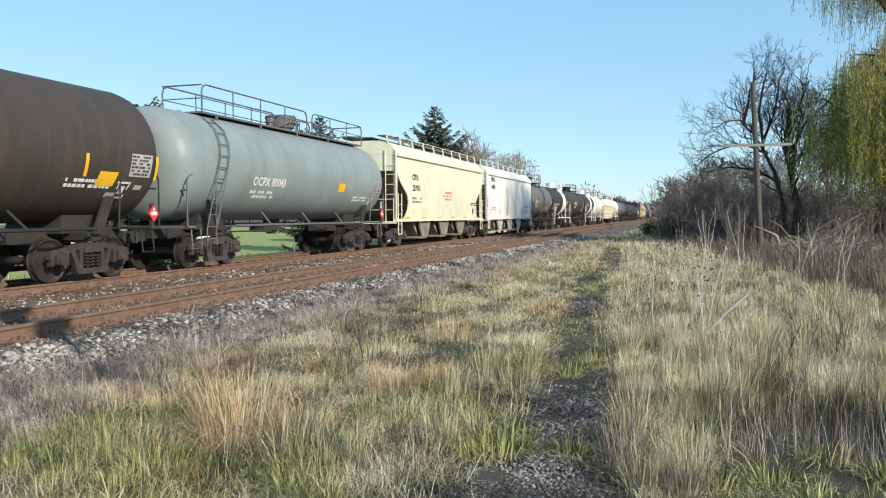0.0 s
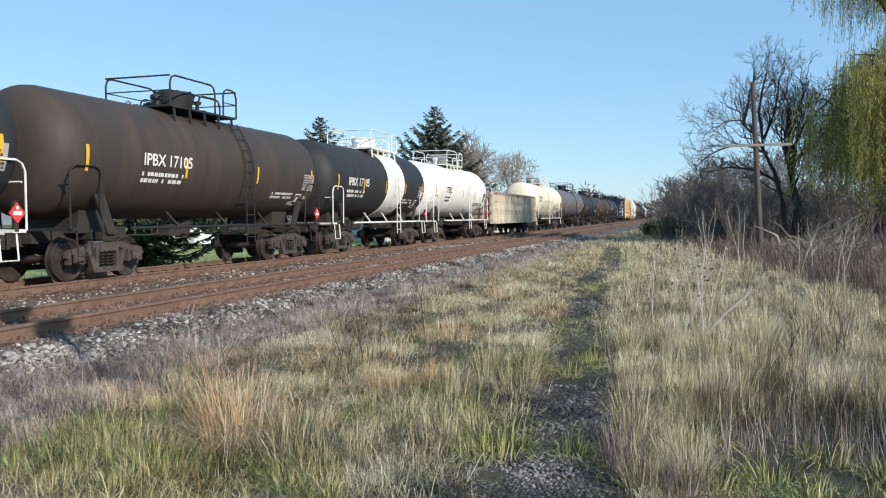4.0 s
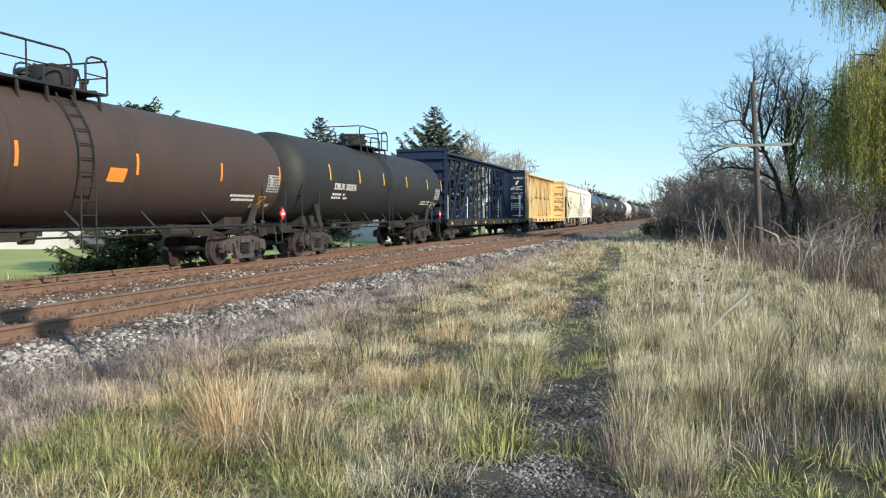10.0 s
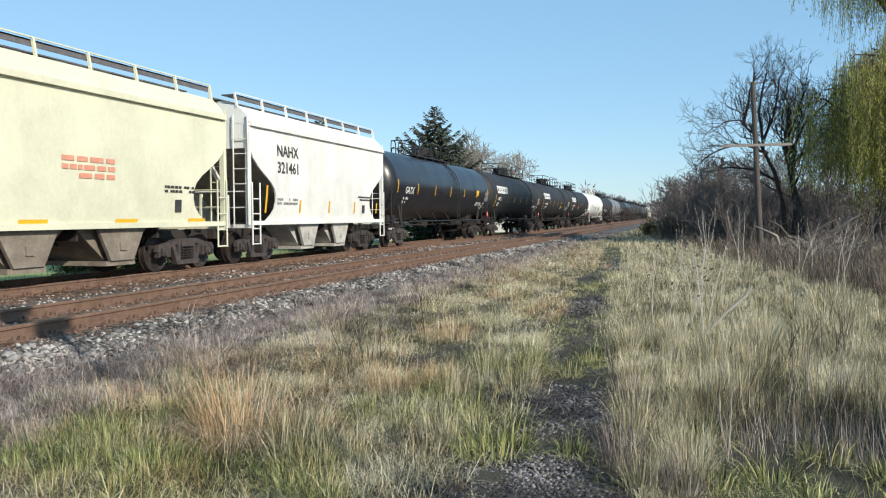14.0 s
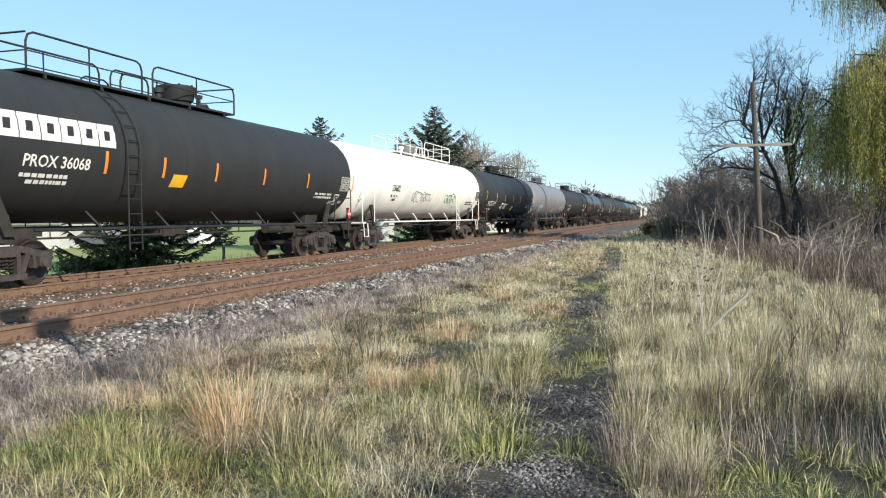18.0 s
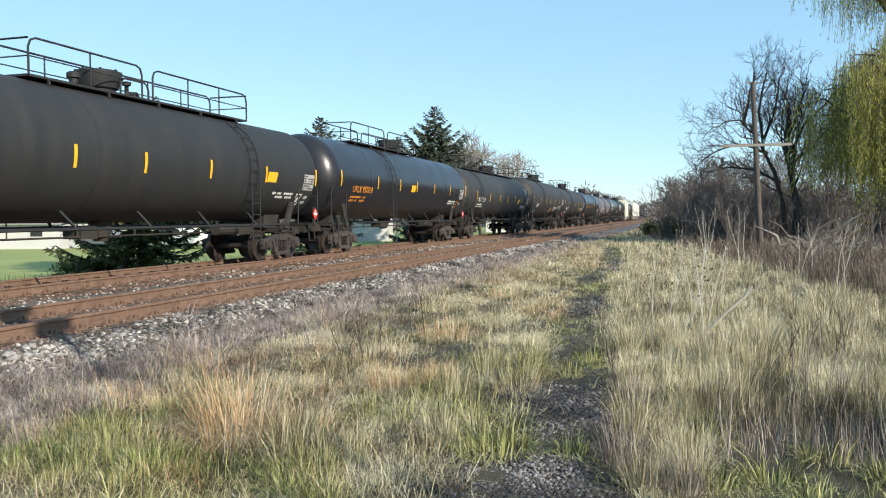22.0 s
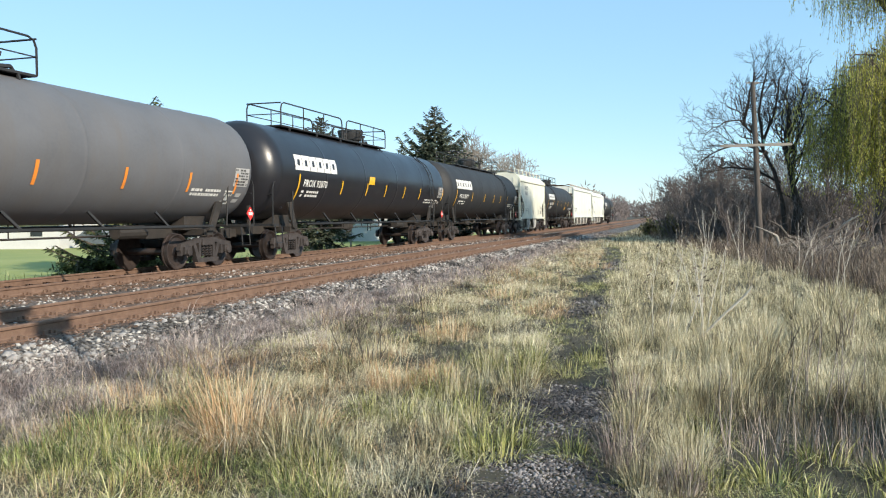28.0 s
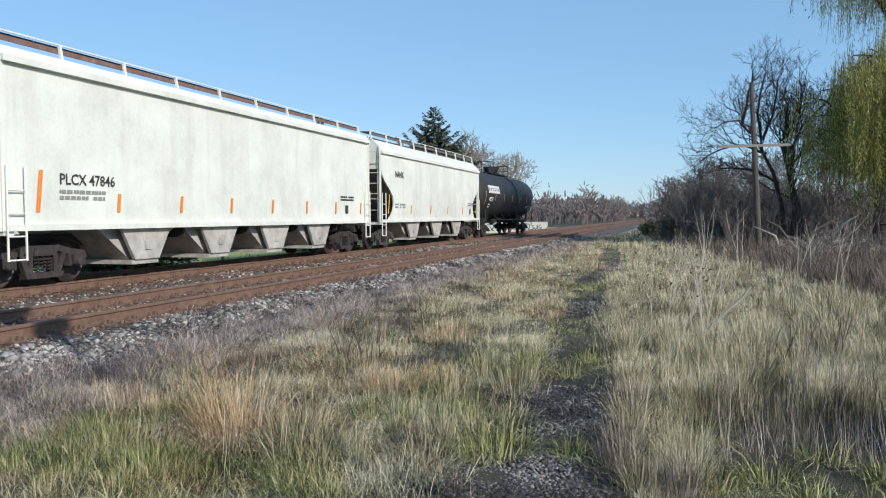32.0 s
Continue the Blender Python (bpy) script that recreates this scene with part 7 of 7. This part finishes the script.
for cx, cy, n in ((-2.3, -0.9, 520), (-1.5, -0.7, 420), (-0.7, -0.5, 380), (0.2, -0.3, 520), (0.7, -0.2, 420)):
    c = np.stack([cx + rb.normal(0, 0.32, n), cy + rb.normal(0, 0.3, n), 0.75 - np.abs(rb.normal(0, 0.32, n))], 1)
    c[:, 2] -= 0.25 * np.abs(c[:, 0] - cx)
    a, b = rb.normal(0, 1, (n, 3)) * 0.05 + np.array([0, 0, -0.03]), rb.normal(0, 1, (n, 3)) * 0.045
    ob = new("low_bough", mesh_np("low_bough", np.stack([c, c + a + b, c + 2 * a, c + a - b], 1).reshape(-1, 3), np.arange(n)[:, None] * 4 + np.array([[0, 1, 2, 3]]), M["pineneedle"]))
    ob.parent = pine
    ob["kind"] = "stuff"
spruce(-22.0, 45.5, 8.5, 10.5, 3, "dark spruce beyond the railway", cap=2.6)
spruce(-18.1, 57.1, 10.5, 13.5, 4, "tall dark spruce with drooping tiers beyond the railway", 0.3, cap=3.6)
spruce(-34.5, 52.1, 8.2, 4.4, 5, "slim small dark spruce far across the field")
for k, (x, y, h) in enumerate(((-22.0, 78, 11.2), (-21.4, 84, 10.4), (-20.5, 95, 10.6), (-24, 90, 10), (-21.6, 80, 10.6))):
    bare_tree(x, y, 60 + k, h, 3, "leafless pale-twigged tree beyond the railway", "paletwig", 3, 0.020)


def far_woods():
    """The bare woods along the horizon."""
    rnd = random.Random(77)
    segs = []
    for k in range(1000):
        y = rnd.uniform(190, 420)
        x = rnd.uniform(-260, 130) if k % 3 else rnd.uniform(-60, 20)
        if abs(x - bend(y) + 11) < 9:
            continue
        h = (6.0 + 3.5 * noise.noise((x * 0.03, y * 0.03, 1.0)) + rnd.uniform(0, 4)) * (1.35 if rnd.random() < 0.06 else 1)
        z = ground_z(x, y)
        segs.append(((x, y, z), (x, y, z + h * 0.6), 0.16, 0.08))
        for _ in range(30):
            u = rnd.random() ** 1.0
            a, b = rnd.uniform(0, math.tau), h * 0.30 * math.sqrt(max(0.05, 1 - (2 * u - 1) ** 2)) * rnd.uniform(0.3, 1.0)
            p = (x + 0.4 * b * math.cos(a), y + 0.4 * b * math.sin(a), z + h * (0.1 + 0.75 * u))
            q = (x + b * math.cos(a), y + b * math.sin(a), z + h * (0.1 + 0.75 * u) + rnd.uniform(0.4, 1.6))
            segs.append((p, q, 0.20, 0.08))
    for k in range(260):                            # a taller belt closes the line where it bends away
        y = rnd.uniform(740, 900)
        x = rnd.uniform(-170, 90)
        h = 13 + 6 * noise.noise((x * 0.02, y * 0.02, 3.0)) + rnd.uniform(0, 7)
        z = ground_z(x, y)
        segs.append(((x, y, z), (x, y, z + h * 0.6), 0.4, 0.2))
        for _ in range(26):
            u = rnd.random()
            a, b = rnd.uniform(0, math.tau), h * 0.4 * math.sqrt(max(0.05, 1 - (2 * u - 1) ** 2)) * rnd.uniform(0.3, 1.0)
            p = (x + 0.3 * b * math.cos(a), y + 0.3 * b * math.sin(a), z + h * 0.8 * u)
            segs.append((p, (x + b * math.cos(a), y + b * math.sin(a), z + h * 0.8 * u + rnd.uniform(0.8, 3.0)), 0.45, 0.2))
    return tagged(new("far_woods", segments_mesh("far_woods", segs, M["farwood"], 3)), "hazy belt of leafless woods along the horizon", "woods", kind="stuff")


far_woods()


# ---- small plants and odds and ends ----
def stalk(x, y, height, seed, mat, label, stems=1, twigs=9, lean=0.08, leaves=0):
    """A thin dead stalk with short side twigs."""
    rnd = random.Random(seed)
    plant = tagged(new("weed_stalk"), label, "weed", "dead stalks in the meadow")
    plant.location = (x, y, ground_z(x, y) - 0.02)
    segs, lv, lq = [], [], []
    for k in range(stems):
        p, d = Vector((rnd.gauss(0, 0.03 * stems), rnd.gauss(0, 0.03 * stems), 0)), Vector((rnd.gauss(0, lean), rnd.gauss(0, lean), 1)).normalized()
        for i in range(7):
            e = p + d * height / 7 * rnd.uniform(0.85, 1.1)
            r = 0.006 * (1 - 0.09 * i) * (1 + 0.25 * height)
            segs.append((tuple(p), tuple(e), r, r * 0.9))
            p = e
            d = (d + Vector((rnd.gauss(0, 0.07), rnd.gauss(0, 0.07), 0.02))).normalized()
            if i > 1:
                for _ in range(max(1, twigs // 5)):
                    a = rnd.uniform(0, math.tau)
                    t = p + Vector((math.cos(a) * 0.6, math.sin(a) * 0.6, 0.8)) * height * rnd.uniform(0.06, 0.22)
                    segs.append((tuple(p), tuple(t), r * 0.5, r * 0.3))
                    for _ in range(leaves):
                        c = p.lerp(t, rnd.uniform(0.3, 1.0))
                        n = len(lv)
                        q = Vector((rnd.gauss(0, 1), rnd.gauss(0, 1), rnd.gauss(0, 1))).normalized() * 0.03
                        w = Vector((rnd.gauss(0, 1), rnd.gauss(0, 1), rnd.gauss(0, 1))).normalized() * 0.02
                        lv += [tuple(c), tuple(c + q + w), tuple(c + q * 2), tuple(c + q - w)]
                        lq.append((n, n + 1, n + 2, n + 3))
    st = new("stem", segments_mesh("stem", segs, M[mat], 4))
    st.parent = plant
    st["kind"] = "stuff"
    if lq:
        lf = new("dry_leaves", mesh_np("dry_leaves", np.array(lv), lq, M["redweed"]))
        lf.parent = plant
        lf["kind"] = "stuff"
    return plant


stalk(-3.6, 10.5, 0.55, 1, "bark", "dark dead weed stalk standing in the grass", 2, 10)
stalk(-3.85, 8.75, 0.42, 2, "bark", "bushy dark dead weed in the grass", 6, 16, 0.25)
stalk(-3.55, 8.2, 0.3, 3, "bark", "bushy dark dead weed in the grass", 5, 16, 0.3)
stalk(-0.58, 7.3, 0.55, 4, "bark", "dark dead weed stalk beside the path", 2, 10)
stalk(-0.02, 11.3, 1.35, 5, "bleach", "bare pale sapling with a few brown leaves", 6, 10, 0.14, 1)
stalk(0.25, 14.5, 1.2, 6, "bleach", "bare pale sapling in the straw grass", 4, 9, 0.14)
stalk(1.2, 9.6, 0.55, 7, "bark", "dark seed-headed weed in the straw grass", 4, 14, 0.2)
stalk(1.75, 10.2, 0.55, 8, "bark", "dark seed-headed weed in the straw grass", 4, 14, 0.2)
for k in range(12):
    yy = 17 + 2.1 * k
    xx = float(edge_x(yy)) + random.uniform(-0.6, 1.2)
    stalk(xx, yy, random.uniform(1.0, 2.3), 20 + k, "bleach" if k % 2 else "twig", "tall bare weed stem at the edge of the brush", 3, 8, 0.1)
for k in range(28):
    yy = 5.5 * (30 / 5.5) ** random.random()
    xx = random.uniform(0.3, 0.25 * yy + 0.6)
    stalk(xx, yy, random.uniform(0.4, 0.75), 60 + k, "paletwig" if k % 5 else "bark", "thin dead weed stalk in the straw grass", 2, 8, 0.15)


def stick(pts, r, name, label, mat="paletwig"):
    g = Geo().tube(pts, r, 7)
    return tagged(new(name, mesh_of(name, g, M[mat], smooth=True)), label, "dead wood", "")


stick([(0.25, 11.3, GROUND + 0.08), (0.55, 11.2, 0.02), (0.78, 11.15, 0.26), (0.86, 11.12, 0.38)], [0.018, 0.017, 0.014, 0.009], "fallen_branch", "pale bleached stick leaning in the grass", "bleach")
# fallen trunks and broken limbs below the willow
rl = random.Random(3)
for k in range(20):
    bx, by = 4.9 + rl.uniform(-0.9, 1.4), 34.0 + rl.uniform(-2.0, 2.5)
    a = rl.uniform(-0.7, 0.9) + (math.pi if k % 4 == 0 else 0)
    ln = rl.uniform(0.8, 2.2)
    z0 = ground_z(bx, by)
    rise = rl.uniform(0.2, 1.6)
    pts = [Vector((bx + math.cos(a) * ln * t + rl.gauss(0, 0.10), by + math.sin(a) * ln * t + rl.gauss(0, 0.10), z0 + 0.08 + rise * t + rl.gauss(0, 0.07) * (t > 0))) for t in (0, 0.2, 0.4, 0.6, 0.8, 1)]
    r0 = rl.uniform(0.04, 0.12)
    ob = stick(pts, [r0, r0 * 0.9, r0 * 0.78, r0 * 0.62, r0 * 0.45, r0 * 0.25], "fallen_log", "grey bark-stripped fallen limb in the brush", "arm" if k % 6 == 0 else "pole")
kinds = [shrub_mesh(31, "paletwig", 7, 3), shrub_mesh(32, "twig", 8, 3)]
for k in range(12):
    bx, by = 4.2 + rl.uniform(-1.5, 5.0), 30.5 + rl.uniform(-4.0, 5.0)
    ob = tagged(new("bare_shrub", kinds[k % 2]), "grey dead brush tangled over fallen wood", "shrub", "leafless shrubs in the brush")
    ob.location = (bx, by, ground_z(bx, by))
    q = rl.uniform(0.8, 1.5)
    ob.scale = (q * 1.3, q * 1.3, q)
    ob.rotation_euler = (0, 0, rl.uniform(0, 6.3))


def leafy_bush(x, y, w, h, seed):
    r = np.random.default_rng(seed)
    n = 1100
    d = r.normal(0, 1, (n, 3))
    d /= np.linalg.norm(d, axis=1, keepdims=True)
    rad = r.random((n, 1)) ** 0.4
    c = d * rad * np.array([w / 2, w / 2, h / 2]) * (0.75 + 0.35 * np.sin(5 * d[:, :1] + 3 * d[:, 2:3])) + np.array([0, 0, h / 2])
    a = r.normal(0, 1, (n, 3)) * 0.07
    b = r.normal(0, 1, (n, 3)) * 0.04
    v = np.stack([c, c + a + b, c + 2 * a, c + a - b], 1).reshape(-1, 3)
    q = np.arange(n)[:, None] * 4 + np.array([[0, 1, 2, 3]])
    bush = tagged(new("bush"), "small yellow-green leafy bush at the edge of the thicket", "bush", "")
    bush.location = (x, y, ground_z(x, y))
    o = new("crown", mesh_np("crown", v, q, M["bushleaf"]))
    o.parent = bush
    s = new("stem", segments_mesh("stem", [((0, 0, 0), (0.3 * math.cos(k), 0.3 * math.sin(k), h * 0.6), 0.03, 0.01) for k in range(6)] + [((0, 0, 0), (w * 0.5 * math.cos(2.4 * k), w * 0.5 * math.sin(2.4 * k), h * (0.6 + 0.1 * (k % 6))), 0.02, 0.008) for k in range(40)], M["twig"], 4))
    s.parent = bush
    return bush


leafy_bush(-0.9, 58.0, 1.9, 2.0, 5)
leafy_bush(-2.6, 66.0, 1.8, 1.5, 6)


# ---- beyond the railway ----
def low_building(x0, y0, x1, y1, depth, height, label):
    """A long plain shed with a low gabled roof, windows and a door along its front."""
    a, b = Vector((x0, y0, 0)), Vector((x1, y1, 0))
    d = (b - a)
    L = d.length
    house = tagged(new("shed"), label, "building", "")
    house.location = (x0, y0, ground_z((x0 + x1) / 2, (y0 + y1) / 2) - 0.05)
    house.rotation_euler = (0, 0, math.atan2(d.y, d.x))
    part("wall", Geo().box(0, L, 0, 0.2, 0, height).box(0, L, depth - 0.2, depth, 0, height).box(0, 0.2, 0.2, depth - 0.2, 0, height).box(L - 0.2, L, 0.2, depth - 0.2, 0, height), M["barn"], house)
    g = Geo()
    g.add([(-0.3, -0.4, height), (L + 0.3, -0.4, height), (L + 0.3, depth / 2, height + 0.9), (-0.3, depth / 2, height + 0.9), (-0.3, depth + 0.4, height), (L + 0.3, depth + 0.4, height),
           (-0.3, -0.4, height + 0.12), (L + 0.3, -0.4, height + 0.12), (L + 0.3, depth / 2, height + 1.05), (-0.3, depth / 2, height + 1.05), (-0.3, depth + 0.4, height + 0.12), (L + 0.3, depth + 0.4, height + 0.12)],
          [(6, 7, 8, 9), (9, 8, 11, 10), (0, 3, 2, 1), (3, 4, 5, 2), (0, 1, 7, 6), (4, 10, 11, 5), (0, 6, 9, 3), (3, 9, 10, 4), (1, 2, 8, 7), (2, 5, 11, 8)])
    part("roof", g, M["roof"], house)
    n = max(2, int(L / 3))
    for k in range(n):
        x = L * (k + 0.5) / n
        w = part("window", Geo().box(x - 0.5, x + 0.5, -0.04, 0.0, height - 0.9, height - 0.2), M["barn"], house)
        part("pane", Geo().box(x - 0.42, x + 0.42, -0.055, -0.042, height - 0.82, height - 0.28), M["pane"], w)
    part("door", Geo().box(L / 2 - 0.45, L / 2 + 0.45, -0.05, 0.0, 0.0, min(2.05, height - 0.1)), M["roof"], house)
    return house


low_building(-57.0, 40.2, -41.6, 44.7, 7.0, 1.75, "long low off-white shed with a grey roof across the field")
low_building(-31.5, 62.0, -24.5, 64.0, 6.0, 2.4, "small off-white house with a grey roof behind the trees")


def parked_car(x, y, turn, mat, label):
    car = tagged(new("car"), label, "car", "cars parked across the field")
    car.location = (x, y, ground_z(x, y))
    car.rotation_euler = (0, 0, turn)
    prof = [(-2.2, 0.35), (-2.25, 0.75), (-2.0, 0.95), (-1.2, 1.0), (-0.6, 1.45), (0.9, 1.5), (1.6, 1.05), (2.15, 0.9), (2.25, 0.6), (2.2, 0.35)]
    part("body", Geo().prism([(a, b) for a, b in prof], -0.85, 0.85), mat, car)
    part("side_window", Geo().prism([(-0.95, 1.02), (-0.55, 1.38), (0.85, 1.42), (1.3, 1.05)], -0.865, 0.865), M["pane"], car)
    for sx in (-1, 1):
        for sy in (-1.4, 1.4):
            w = part("wheel", lambda: Geo().lathe([(-0.1, 0.20), (-0.1, 0.31), (0.1, 0.31), (0.1, 0.20)], 16, "x"), M["under"], car, key="car_wheel", at=(sx * 0.8, sy, 0.31))
            part("rim", lambda: Geo().lathe([(-0.108, 0.05), (-0.108, 0.19), (0.108, 0.19), (0.108, 0.05)], 12, "x"), M["tread"], w, key="car_rim")
    return car


parked_car(-33.4, 47.2, 1.3, M["white"], "white parked car across the field")
parked_car(-38.5, 45.6, 1.3, M["palegrey"], "pale grey parked car across the field")

# pale wall with sprayed scrawls beside the line
g = Geo().box(0, 8.3, 0, 0.3, 0, 1.3).box(-0.05, 8.35, -0.05, 0.35, 1.3, 1.42)
wall = tagged(new("concrete_wall", mesh_of("concrete_wall", g, M["barn"])), "low pale concrete wall covered in dark scrawls", "wall", "")
wall.location = (-25.1, 101.5, ground_z(-21, 103) - 0.02)
wall.rotation_euler = (0, 0, math.atan2(2.4, 7.9))
gs = scrawl_geo(0.4, 8.0, 0.2, 1.2, lambda z: 0.0, 5, 14, 0.10)
gs.v = [(b, -0.012, c) for a, b, c in gs.v]
part("graffiti", gs, M["ink"], wall, "dark looping spray scrawl")
# short pale marker post and old fence posts past the far track
for k, (x, y, h) in enumerate(((-17.0, 26.6, 1.0), (-17.6, 33.5, 0.9), (-18.0, 41.0, 0.9), (-18.2, 49.0, 0.9))):
    part_post = Geo().tube([(0, 0, 0), (0.01, 0, h)], 0.055, 8)
    ob = tagged(new("fence_post", mesh_of("fence_post", part_post, M["arm"], smooth=True)), "short bleached wooden post beyond the tracks", "post", "posts beyond the tracks")
    ob.location = (x, y, ground_z(x, y) - 0.03)
# dark weeds along the far side of the line
for k in range(26):
    yy = 12 + 2.3 * k
    stalk(-16.9 - random.random(), yy, random.uniform(0.4, 0.9), 200 + k, "twig", "thin dead weed beyond the tracks", 4, 10, 0.2)



# ---- the motion: the whole train runs past at some 67 km/h ----
def run(t):
    """Metres that the train has gone at t seconds."""
    return 18.70 * (t - 19.0) + 0.0109 * ((t - 16.0) ** 2 - 9.0)


def motions():
    times = [1.6 * k for k in range(21)]
    for car, s in TRAIN:
        rows = []
        for t in times:
            y = s - run(t)
            rows.append((t, pose(TRAIN_X + bend(y), y, 0.0, 0, 0, math.degrees(heading(y)))))
        walk(car, rows)
    turn = [(k / FPS, pose(0, 0, 0, math.degrees((run(k / FPS) - run(0)) / WHEEL_R) % 360)) for k in range(32 * FPS + 1)]
    walk(WHEELS[0], turn)
    keys = WHEELS[0].animation_data
    for w in WHEELS[1:]:
        w.rotation_mode = "QUATERNION"
        w.animation_data_create()
        w.animation_data.action = keys.action
        w.animation_data.action_slot = keys.action_slot


motions()
